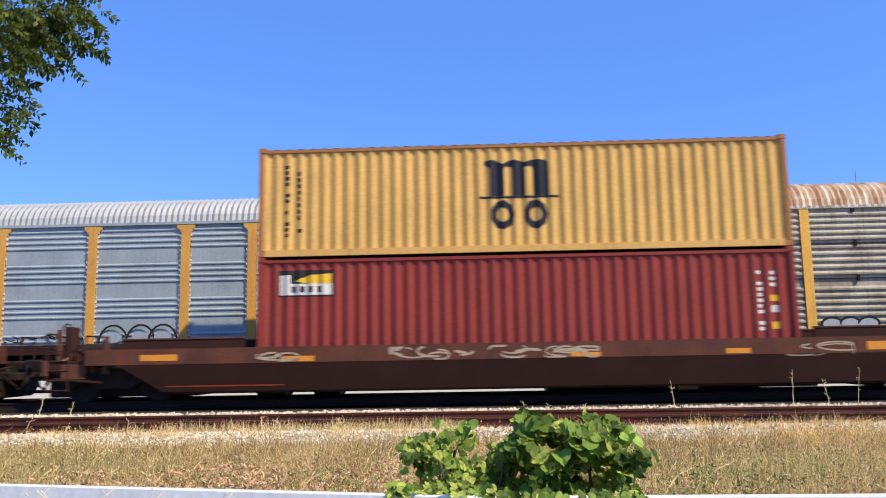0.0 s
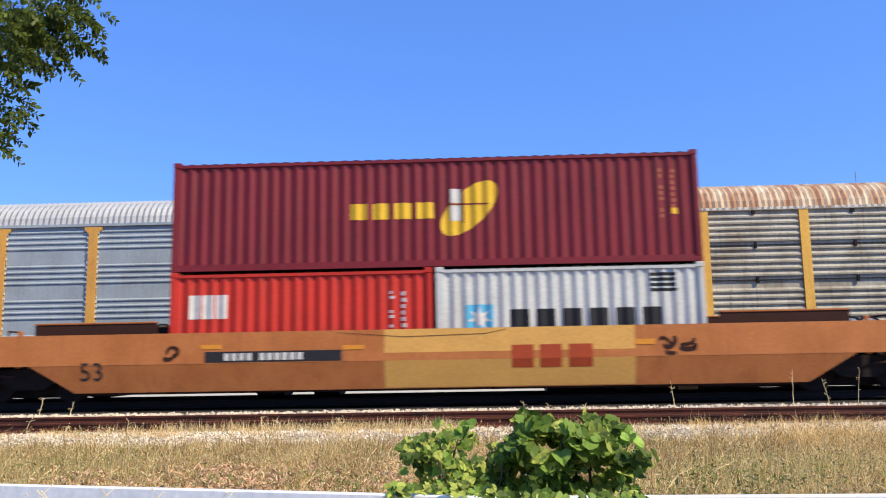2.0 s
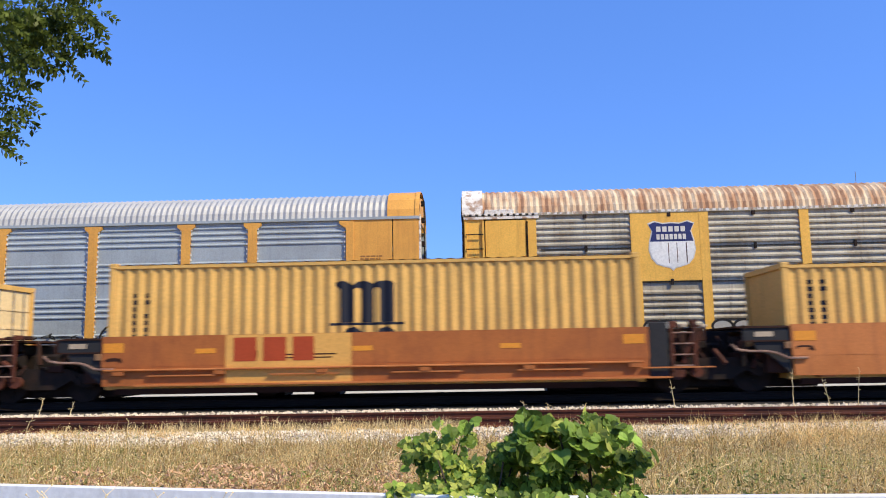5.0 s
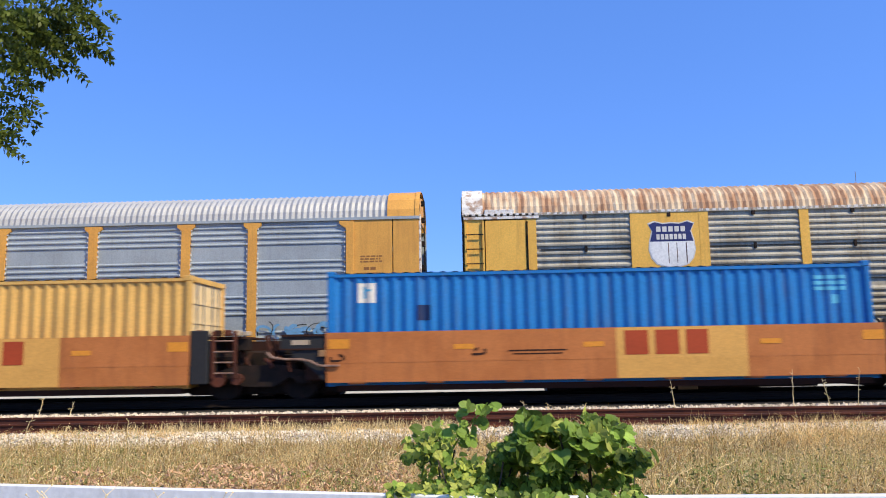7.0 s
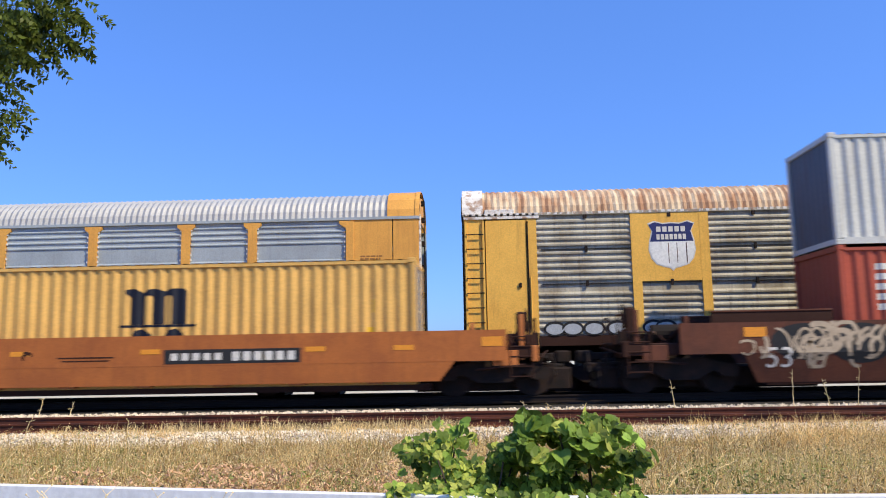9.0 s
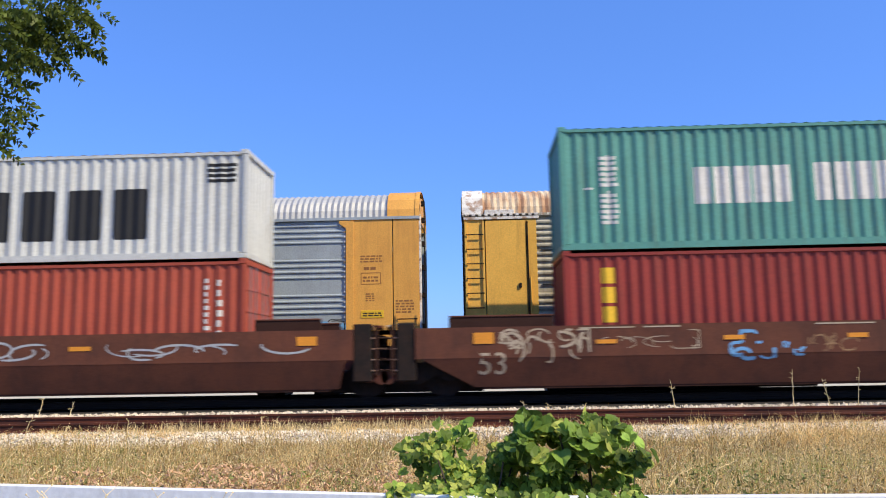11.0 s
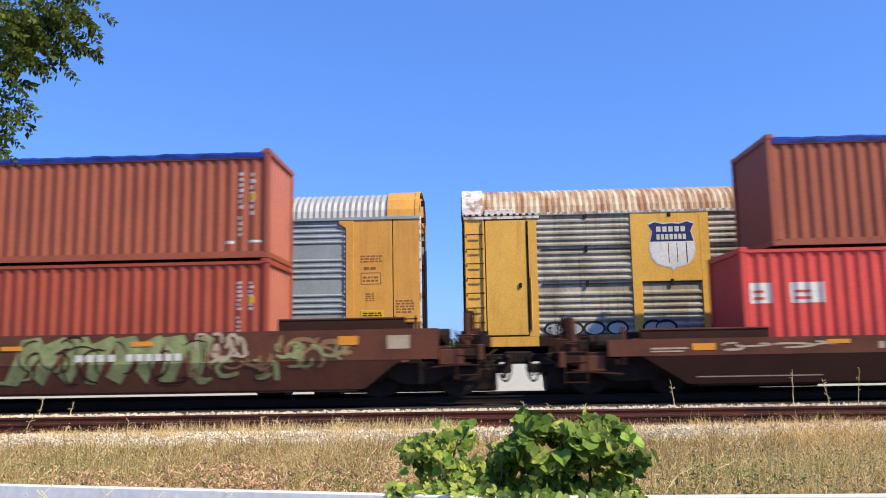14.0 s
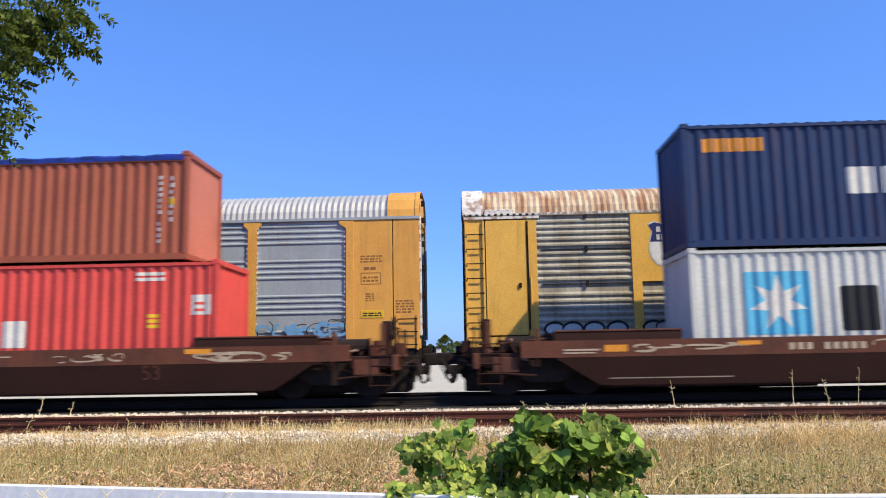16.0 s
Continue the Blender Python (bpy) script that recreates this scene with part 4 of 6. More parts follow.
number(car_j, "53", 160.2, 0.54, 0.46, SPEC_H, M_PALE)
paint_on(car_j, "reflector", M_REFLECT, [area(160.10, 160.57, 1.17, 1.39), area(165.76, 166.23, 1.19, 1.29), area(168.3, 168.8, 1.2, 1.3), area(171.3, 171.8, 1.25, 1.36), area(176.0, 176.45, 1.2, 1.4)], SPEC_H, 0.02)
paint_on(car_j, "stencil_field", M_PALE, [area(177.1, 177.6, 1.1, 1.4)], SPEC_H, 0.006)
for car, c in ((car_k, C["K"]), (car_l, C["L"])):
    paint_on(car, "stencil", M_PALE, [area(c - 4.1 + 0.19 * i, c - 3.98 + 0.19 * i, 0.93, 1.08) for i in range(9) if i != 3] + [area(c - 1.9, c - 1.0, 0.97, 1.0), area(c + 1.2, c + 2.2, 1.05, 1.08), area(c - 9.0, c - 8.2, 0.98, 1.02), area(c - 9.0, c - 8.3, 0.92, 0.95)]
             + scrawl(30, c + 3.1, c + 4.8, 0.92, 1.1, 9, 0.035) + scrawl(31, c - 7.5, c + -5.0, 0.95, 1.1, 7, 0.05) + scrawl(32, c - 2.3, c - 1.95, 0.92, 1.12, 2, 0.03) + scrawl(33, c + 6, c + 8.6, 0.9, 1.1, 9, 0.05), SPEC_A)
    paint_on(car, "reflector", M_REFLECT, [area(c + 1.2, c + 1.7, 0.98, 1.03), area(c + 6.2, c + 6.8, 1.06, 1.17), area(c - 8.1, c - 7.6, 0.95, 1.1), area(c - 5.2, c - 4.7, 1.05, 1.14)], SPEC_A, 0.008)
    paint_on(car, "sill_line", M_PALE, [area(c - 8.0, c - 5.3, 0.36, 0.385)], SPEC_A)
number(car_k, "53", 197.1, 0.50, 0.34, SPEC_A, M_CAR_BROWN)


# ---- couplers, ladders, brake gear at the car ends ----
def end_gear(car, x, d, z, paint, seed, mast=True):
    """The gear on the deck over an outer truck: x the deck's outer edge, d the way out (-1, 1), z the deck's height."""
    rng = random.Random(seed)
    yn = FACE - 0.10
    bm = boxed(min(x, x + d * 0.55), max(x, x + d * 0.55), MID - 0.10, MID + 0.10, 0.76, 0.94, bevel=0.02)
    box(bm, min(x + d * 0.5, x + d * 0.85), max(x + d * 0.5, x + d * 0.85), MID - 0.17, MID + 0.14, 0.70, 1.0, bevel=0.04)
    part("coupler", bm, M_IRON, car)
    part("draft_gear", boxed(min(x + d * 0.3, x - d * 1.2), max(x + d * 0.3, x - d * 1.2), MID - 0.45, MID + 0.45, 0.42, 0.80, bevel=0.04), M_IRON, car)
    for k in range(7):
        xa = x + d * rng.uniform(-0.3, 0.7)
        rod(bm := bmesh.new(), (xa, MID - rng.uniform(0.2, 1.2), rng.uniform(0.3, 0.6)), (xa + rng.uniform(-0.25, 0.25), MID - rng.uniform(0.2, 1.2), rng.uniform(0.6, 1.0)), rng.choice((0.02, 0.03, 0.05)), 6)
        part("gear_rod", bm, M_IRON, car)
    part("uncoupling_lever", rod(bmesh.new(), (x + d * 0.1, MID - 1.2, 0.72), (x + d * 0.55, MID - 0.1, 0.66), 0.022, 6), M_IRON, car)
    for k in range(14):
        xa, ya, za = x - d * rng.uniform(-0.15, 2.3), yn + rng.uniform(0.15, 0.9), z + rng.uniform(-0.02, 0.05)
        part("gear_box", boxed(xa - rng.uniform(0.06, 0.16), xa + rng.uniform(0.06, 0.16), ya, ya + rng.uniform(0.1, 0.25), z - 0.05, za + rng.uniform(0.08, 0.34), bevel=0.015), rng.choice((M_IRON, M_CAR_DARK, M_RAIL)), car)
    part("end_sill", boxed(min(x, x - d * 0.14), max(x, x - d * 0.14), MID - 1.35, MID + 1.35, z - 0.34, z + 0.02, bevel=0.02), M_CAR_DARK if seed % 2 else paint, car)
    bm = bmesh.new()
    for k in range(10):
        a, b = k / 10 * 3.14, (k + 1) / 10 * 3.14
        rod(bm, (x + d * (0.35 + 0.3 * (1 - math.cos(a)) / 2), MID - 0.32, 0.72 - 0.42 * math.sin(a)), (x + d * (0.35 + 0.3 * (1 - math.cos(b)) / 2), MID - 0.32, 0.72 - 0.42 * math.sin(b)), 0.025, 6)
    part("air_hose", bm, M_IRON, car)
    bm = bmesh.new()
    for xx in (x - d * 0.12, x - d * 0.62):
        rod(bm, (xx, yn, z - 0.7), (xx, yn, z + 0.34), 0.018, 6)
    for k in range(5):
        zz = z - 0.66 + k * 0.22
        rod(bm, (x - d * 0.12, yn, zz), (x - d * 0.62, yn, zz), 0.014, 6)
    part("side_ladder", bm, M_CAR_DARK, car)
    for ya, yb in ((yn + 0.1, yn + 0.7), (MID + 0.6, MID + 1.2)):
        bm = bmesh.new()
        for y in (ya, yb):
            rod(bm, (x - d * 0.04, y, z), (x - d * 0.04, y, z + 0.62), 0.022, 6)
        rod(bm, (x - d * 0.04, ya - 0.02, z + 0.62), (x - d * 0.04, yb + 0.02, z + 0.62), 0.022, 6)
        part("handrail", bm, M_CAR_DARK, car)
    part("operating_rod", rod(bmesh.new(), (x + d * 0.05, yn, z - 0.25), (x + d * 0.3, MID - 0.2, z - 0.1), 0.02, 6), M_CAR_DARK, car)
    for xa, hi in ((0.35, 0.72), (1.45, 0.55)):
        part("grab_post", boxed(x - d * xa - 0.05, x - d * xa + 0.05, yn + 0.04, yn + 0.12, z - 0.3, z + hi, bevel=0.012), paint, car)
    part("valve_bracket", boxed(min(x - d * 0.45, x - d * 1.0), max(x - d * 0.45, x - d * 1.0), yn + 0.0, yn + 0.06, z - 0.42, z - 0.08, bevel=0.012), paint, car)
    for k in range(9):
        xa, za = x - d * rng.uniform(0.0, 2.2), z + rng.uniform(-0.35, 0.3)
        part("air_pipe", rod(bmesh.new(), (xa, yn + rng.uniform(0.0, 0.5), za), (xa + rng.uniform(-0.55, 0.55), yn + rng.uniform(0.0, 0.5), za + rng.uniform(-0.1, 0.1)), rng.choice((0.018, 0.028)), 6), rng.choice((M_RAIL, M_PIPE, M_CAR_DARK)), car)
    part("coupler_carrier", boxed(min(x, x + d * 0.62), max(x, x + d * 0.62), MID - 0.55, MID + 0.35, 0.50, 0.70, bevel=0.03), M_IRON, car)
    part("angle_cock", rod(bmesh.new(), (x + d * 0.30, MID - 0.42, 0.66), (x + d * 0.46, MID - 0.42, 0.60), 0.05, 8), M_STEEL, car)
    if mast:
        part("brake_stand", boxed(x - d * 0.32 - 0.11, x - d * 0.32 + 0.11, MID - 0.80, MID - 0.45, z, z + 0.80, bevel=0.03), M_CAR_DARK, car)
        bm = bmesh.new()
        for k in range(16):
            a, b = k * math.tau / 16, (k + 1) * math.tau / 16
            rod(bm, (x - d * 0.18, MID - 0.6 + 0.26 * math.cos(a), z + 0.62 + 0.26 * math.sin(a)), (x - d * 0.18, MID - 0.6 + 0.26 * math.cos(b), z + 0.62 + 0.26 * math.sin(b)), 0.016, 5)
        for k in range(3):
            a = k * math.tau / 3
            rod(bm, (x - d * 0.18, MID - 0.6, z + 0.62), (x - d * 0.18, MID - 0.6 + 0.26 * math.cos(a), z + 0.62 + 0.26 * math.sin(a)), 0.012, 5)
        part("brake_wheel", bm, M_IRON, car)
    part("air_reservoir", rod(bmesh.new(), (x - d * 0.75, MID - 0.85, z + 0.2), (x - d * 1.55, MID - 0.85, z + 0.2), 0.19, 14), M_IRON, car)
    part("brake_cylinder", rod(bmesh.new(), (x - d * 0.9, MID - 0.3, z + 0.16), (x - d * 1.35, MID - 0.3, z + 0.16), 0.15, 12), M_CAR_DARK, car)
    for k in range(5):
        xa = x - d * rng.uniform(0.4, 1.6)
        part("brake_lever", rod(bmesh.new(), (xa, yn + rng.uniform(0.1, 0.6), z), (xa - d * rng.uniform(-0.2, 0.3), yn + rng.uniform(0.1, 0.6), z + rng.uniform(0.15, 0.42)), 0.025, 6), M_CAR_DARK, car)
    part("brake_pipe", rod(bmesh.new(), (x - d * 0.3, yn + 0.02, z - 0.4), (x - d * 1.4, yn + 0.02, z - 0.5), 0.025, 6), M_CAR_DARK, car)
    part("tool_box", boxed(min(x - d * 1.6, x - d * 1.95), max(x - d * 1.6, x - d * 1.95), yn + 0.1, yn + 0.5, z, z + 0.24, bevel=0.02), paint, car)


def joint_gear(car, x, d, top, paint, seed, slope):
    """The frame at an articulated end: x the sill's end, d the way out."""
    rng = random.Random(seed)
    y0, y1 = FACE - 0.20, 2 * MID - FACE + 0.20
    part("bulkhead", boxed(min(x, x + d * 0.5), max(x, x + d * 0.5), y0 + 0.14, y1 - 0.14, 0.42, top - 0.08, bevel=0.03), M_CAR_DARK if slope else (M_IRON if paint is M_CAR_DARK else M_LETTER_BLACK), car)
    if slope:
        upper = [(0.02, top - 0.01), (1.03, top - 0.03), (1.03, top - 0.33), (0.02, top - 0.35)]
        lower = [(0.02, top - 0.355), (0.80, top - 0.335), (0.74, 0.90), (0.50, 0.84), (0.02, 0.40)]
        for y in (y0, y1 - 0.06):
            part("end_plate", slab([(x + d * a, b) for a, b in upper], y, y + 0.06), M_LETTER_BLACK, car, "dark grey end plate")
            part("end_brace", slab([(x + d * a, b) for a, b in lower], y + 0.012, y + 0.05), M_LETTER_BLACK, car)
        for za in (top - 0.035, top - 0.335):
            part("plate_rim", boxed(min(x + d * 0.02, x + d * 1.03), max(x + d * 0.02, x + d * 1.03), y0 - 0.03, y0 - 0.002, za - 0.015, za + 0.015), M_CAR_DARK, car)
        part("plate_mark", boxed(min(x + d * 0.38, x + d * 0.78), max(x + d * 0.38, x + d * 0.78), y0 - 0.008, y0 - 0.003, top - 0.24, top - 0.13), M_PALE, car)
        part("hose_box", boxed(min(x + d * 0.02, x + d * 0.16), max(x + d * 0.02, x + d * 0.16), y0 - 0.05, y0 - 0.002, 0.95, 1.10, bevel=0.01), M_TAN, car)
        bm, way = bmesh.new(), [(1.32, 1.06), (1.20, 0.95), (0.95, 0.91), (0.55, 0.90), (0.35, 0.86), (0.12, 0.75), (-0.30, 0.745)]
        for (a, b), (c, e) in zip(way, way[1:]):
            rod(bm, (x + d * a, y0 - 0.07, b), (x + d * c, y0 - 0.07, e), 0.027, 6)
        part("brake_pipe", bm, M_PIPE, car, "pale brake pipe bent along the end plate")
        part("side_bearing", rod(bmesh.new(), (x + d * 0.5, MID - 0.9, 0.9), (x + d * 0.5, MID + 0.9, 0.9), 0.14, 12), M_IRON, car)
    else:
        part("end_post", boxed(min(x, x + d * 0.42), max(x, x + d * 0.42), y0, y0 + 0.10, 0.38, top + 0.14, bevel=0.02), M_IRON if paint is M_CAR_DARK else M_LETTER_BLACK, car, "sooty steel end post")
        for xx in (0.52, 1.02):
            part("ladder_rail", boxed(x + d * xx - 0.035, x + d * xx + 0.035, y0 + 0.03, y0 + 0.09, 0.5, top + 0.12, bevel=0.008), paint, car)
        for k in range(4):
            zz = 0.62 + k * 0.24
            part("ladder_rung", rod(bmesh.new(), (x + d * 0.50, y0 + 0.05, zz), (x + d * 1.04, y0 + 0.05, zz), 0.019, 6), M_PIPE, car)
        for xx, r0 in ((0.62, 0.17), (1.05, 0.13)):
            part("axle_cap", rod(bmesh.new(), (x + d * xx, y0 + 0.08, 0.48), (x + d * xx, y0 + 0.22, 0.48), r0, 14), M_RAIL, car)
        for k in range(6):
            xa = x + d * (0.15 + 0.22 * k)
            part("deck_bracket", boxed(xa - 0.07, xa + 0.07, y0 + 0.1, y0 + 0.3, top + 0.01, top + rng.uniform(0.06, 0.18), bevel=0.015), rng.choice((M_RAIL, M_CAR_DARK, M_PALE)), car)
    part("joint_casting", boxed(min(x, x + d * 1.45), max(x, x + d * 1.45), MID - 0.28, MID + 0.28, 0.72, 1.12, bevel=0.05), M_IRON, car)
    part("walkway", boxed(min(x, x + d * 1.1), max(x, x + d * 1.1), MID - 1.15, MID + 1.15, top - 0.04, top + 0.005), M_CAR_DARK, car)
    for k in range(16):
        xa, ya = x + d * rng.uniform(0.15, 1.4), y0 + rng.uniform(0.1, 0.9)
        part("brake_rod", rod(bmesh.new(), (xa, ya, rng.uniform(0.5, 1.0)), (xa + rng.uniform(-0.3, 0.3), ya + rng.uniform(-0.1, 0.2), rng.uniform(0.8, top + 0.08)), rng.choice((0.02, 0.03, 0.05)), 6), rng.choice((M_CAR_DARK, M_IRON, M_RAIL)), car)
    for k in range(5):
        xa, ya, za = x + d * rng.uniform(0.3, 1.3), y0 + rng.uniform(0.2, 0.8), rng.uniform(0.6, 1.2)
        part("gear_box", boxed(xa - rng.uniform(0.06, 0.2), xa + rng.uniform(0.06, 0.2), ya, ya + rng.uniform(0.1, 0.3), za, za + rng.uniform(0.1, 0.3), bevel=0.015), rng.choice((M_IRON, M_CAR_DARK, M_IRON)), car)
    part("brake_cylinder", rod(bmesh.new(), (x + d * 0.45, y0 + 0.45, 0.98), (x + d * 1.0, y0 + 0.45, 0.98), 0.16, 12), M_IRON, car)


for car, c, z, paint in ((car_z, C["A"] - 23.6, 0.95, M_CAR_BROWN), (car_a, C["A"], 0.95, M_CAR_BROWN), (car_b, C["B"], 1.10, M_CAR_ORANGE), (car_k, C["K"], 0.95, M_CAR_BROWN), (car_l, C["L"], 0.95, M_CAR_BROWN)):
    for d in (-1, 1):
        end_gear(car, c + d * 11.0, d, z, paint, int(c) + d)
end_gear(car_c, X["C"] - 3.0, -1, 1.10, M_CAR_ORANGE, 41)
end_gear(car_g, X["G"] + 14.9, 1, 1.10, M_CAR_ORANGE, 42)
end_gear(car_h, C["H"] - 11.0, -1, 1.15, M_CAR_BROWN, 43)
end_gear(car_j, C["J"] + 11.0, 1, 1.15, M_CAR_BROWN, 44)
for car, k in zip(five, "CDEFG"):
    if k != "C":
        joint_gear(car, X[k] + 0.02, -1, 1.46, M_CAR_DARK, ord(k), True)
    if k != "G":
        joint_gear(car, X[k] + 12.26, 1, 1.44, M_RAIL, ord(k) + 9, False)
for car, k in zip(three, "HIJ"):
    if k != "H":
        joint_gear(car, C[k] - 9.45, -1, 1.52, M_CAR_DARK, ord(k), False)
    if k != "J":
        joint_gear(car, C[k] + 8.6, 1, 1.52, M_CAR_DARK, ord(k) + 9, False)

# ---- the ground, tracks ----
PROFILE = [(-1500, -0.75), (11.0, -0.75), (12.5, -0.42), (13.0, -0.32), (16.0, -0.31), (16.6, -0.25), (17.2, -0.22), (20.4, -0.22), (21.2, -0.42), (26.0, -0.43), (26.8, -0.46), (60, -0.5), (2500, -0.5)]


def height(y):
    for (a, za), (b, zb) in zip(PROFILE, PROFILE[1:]):
        if y <= b:
            return za + (zb - za) * (y - a) / (b - a)
    return -0.5


bm = bmesh.new()
cols = [-2500, -60, -30, 30, 60, 2500]
g = [[bm.verts.new((x, y, z)) for x in cols] for y, z in PROFILE]
for i in range(len(g) - 1):
    for j in range(len(cols) - 1):
        f = bm.faces.new((g[i][j], g[i][j + 1], g[i + 1][j + 1], g[i + 1][j]))
        # slot 3: ballast with the trains' shade in its colour
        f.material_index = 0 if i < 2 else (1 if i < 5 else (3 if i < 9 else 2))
ground = part("ground", bm, M_GROUND)
ground.data.materials.append(M_BALLAST)
ground.data.materials.append(M_FAR)
ground.data.materials.append(M_BALLAST_SHADED)
tagged(ground, "dry soil, pale ballast and bare ground reaching the horizon", "ground", kind="structure")


def track(label, y, top, x0, x1, ties=True):
    t = thing("railway_track", label, "track", kind="structure")
    prof = [(-0.07, -0.17), (0.07, -0.17), (0.07, -0.155), (0.012, -0.13), (0.012, -0.045), (0.036, -0.035), (0.036, -0.004), (0.026, 0), (-0.026, 0), (-0.036, -0.004), (-0.036, -0.035), (-0.012, -0.045), (-0.012, -0.13), (-0.07, -0.155)]
    for s in (-1, 1):
        part("rail", sweep([(y + s * 0.75 + a, top + b) for a, b in prof], x0, x1), M_RAIL if y < 15 else M_RAIL_SHADED, t)
    if ties:
        me = None
        n = int((x1 - x0) / 0.54)
        for i in range(n):
            if me is None:
                o = part("sleeper", boxed(-0.115, 0.115, -1.3, 1.3, -0.17, 0, bevel=0.015), M_TIE, t)
                me = o.data
            else:
                o = new("sleeper", me)
                o.parent = t
            o.location = (x0 + 0.54 * i + 0.05 * math.sin(i * 7.3), y + 0.04 * math.sin(i * 3.1), top - (0.165 if y < 15 else 0.235))
    return t


track("rusty disused track with weeds between its rails", 14.5, -0.14, -40, 40)
track("track under the moving train in its shade", MID, 0.0, -60, 60)
track("track under the parked autoracks", RACK + 1.6, -0.2, -60, 60)


# ---- parked autoracks ----
def rack_panel(parent, x0, x1, z0, z1, ribs, paint, y=RACK + 0.05, high=0.075, deep=0.03):
    """A sheet with ridges lying along it; ribs: heights of the ridges' lower edges."""
    prof = [(z0, 0.0)]
    for z in ribs:
        if z0 + 0.02 < z < z1 - 0.08:
            prof += [(z, 0.0), (z + 0.004, deep * 0.9), (z + high * 0.45, deep), (z + high, 0.0)]
    prof.append((z1, 0.0))
    rows = [[Vector((x, y - d, z)) for z, d in prof] for x in (x0, x1)]
    return part("side_panel", sheet(rows, 0, (0, 1, 0)), paint, parent)


def autorack(label, x0, x1, posts, ribs, panel_paint, roof_paint, post_paint, flare):
    t = thing("autorack", label, "railcar", "parked autoracks", (0, 0, 0))
    y0, y1 = RACK, RACK + 3.2
    yc = RACK + 1.6
    base, eave = 1.42, 4.92
    # curved corrugated roof
    arc = [(y0 + 0.02, eave), (y0 + 0.06, eave + 0.24), (y0 + 0.2, eave + 0.50), (y0 + 0.45, eave + 0.70), (y0 + 0.85, eave + 0.85), (yc, eave + 0.92)]
    arc += [(2 * yc - a, b) for a, b in arc[-2::-1]]
    r0, r1 = (x0, x1 - 0.94) if flare else (x0 + 0.55, x1)
    rows, n = [], int((r1 - r0) / 0.0875)
    for i in range(n + 1):
        x = r0 + (r1 - r0) * i / n
        d = 0.03 if i % 2 else 0.0
        rows.append([Vector((x, a + (d if a < yc else -d) * (1 if b < eave + 0.7 else 0.2), b - (d if b > eave + 0.3 else d * 0.3))) for a, b in arc])
    part("roof", sheet(rows, 0, (0, 0, 1)), roof_paint, t)
    part("eave_rail", boxed(x0, x1, y0 - 0.03, y0 + 0.08, eave - 0.06, eave + 0.02), panel_paint, t)
    xs = sorted(posts)
    for px in xs:
        p = [(px - 0.13, base), (px + 0.13, base), (px + 0.13, eave - 0.27)]
        p += [(px + 0.26, eave - 0.16), (px + 0.26, eave - 0.08), (px - 0.26, eave - 0.08), (px - 0.26, eave - 0.16)] if flare else [(px + 0.13, eave - 0.03), (px - 0.13, eave - 0.03)]
        p += [(px - 0.13, eave - 0.27)]
        part("post", slab(p, y0 - 0.02, y0 + 0.10), post_paint, t)
    part("far_wall", boxed(x0, x1, y1 - 0.1, y1, base, eave), panel_paint, t)
    part("deck", boxed(x0 + 0.05, x1 - 0.05, y0 + 0.1, y1 - 0.1, base - 0.22, base - 0.02), M_CAR_DARK, t)
    seam = x1 - 2.02 if flare else x0 + 2.08
    for a, b, skin in ((x0, seam, M_CAR_DARK if flare else post_paint), (seam, x1, post_paint if flare else M_CAR_DARK)):
        part("side_sill", boxed(a, b, y0 + 0.0, y0 + 0.14, base - 0.28, base - 0.004), skin, t)
    part("centre_sill", boxed(x0 - 0.3, x1 + 0.3, yc - 0.25, yc + 0.25, 0.7, base - 0.22), M_IRON, t)
    for d, xe in ((-1, x0), (1, x1)):
        part("coupler", boxed(min(xe, xe + d * 0.62), max(xe, xe + d * 0.62), yc - 0.18, yc + 0.18, 0.66, 1.0, bevel=0.04), M_IRON, t)
        part("end_platform", boxed(min(xe, xe + d * 0.28), max(xe, xe + d * 0.28), y0 + 0.3, y1 - 0.3, 1.0, 1.16, bevel=0.02), M_IRON, t)
        part("end_step", boxed(min(xe - d * 0.5, xe), max(xe - d * 0.5, xe), y0 + 0.02, y0 + 0.2, 0.42, 1.12, bevel=0.02), M_IRON, t)
    for tx in (x0 + 3.7, x1 - 3.7):
        for dx in (-0.9, 0.9):
            bm = bmesh.new()
            rod(bm, (tx + dx, yc - 0.8, 0.26), (tx + dx, yc + 0.8, 0.26), 0.08, 8)
            for s in (-1, 1):
                rod(bm, (tx + dx, yc + s * 0.68, 0.26), (tx + dx, yc + s * 0.82, 0.26), 0.46, 24)
            part("wheelset", bm, M_IRON, t)
        pts = [(-1.2, 0.36), (-1.2, 0.62), (-0.4, 0.78), (0.4, 0.78), (1.2, 0.62), (1.2, 0.36), (0.7, 0.5), (0.35, 0.3), (-0.35, 0.3), (-0.7, 0.5)]
        # added dark blocks, sized to hide the pale ground behind the wheels
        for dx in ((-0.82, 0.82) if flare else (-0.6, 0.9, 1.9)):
            part("gap_block", boxed(tx + dx - (0.38 if flare else 0.75), tx + dx + (0.38 if flare else 0.75), yc - 0.55, yc + 0.55, -0.185, 0.5, bevel=0.03), M_IRON, t)
        part("truck_bolster", boxed(tx - 0.35, tx + 0.35, yc - 0.95, yc + 0.95, 0.2, 0.72, bevel=0.03), M_IRON, t)
        for s in (-1, 1):
            part("side_frame", slab([(tx + a, b - 0.2) for a, b in pts], yc + s * 1.0 - 0.07, yc + s * 1.0 + 0.07), M_IRON, t)
    return t


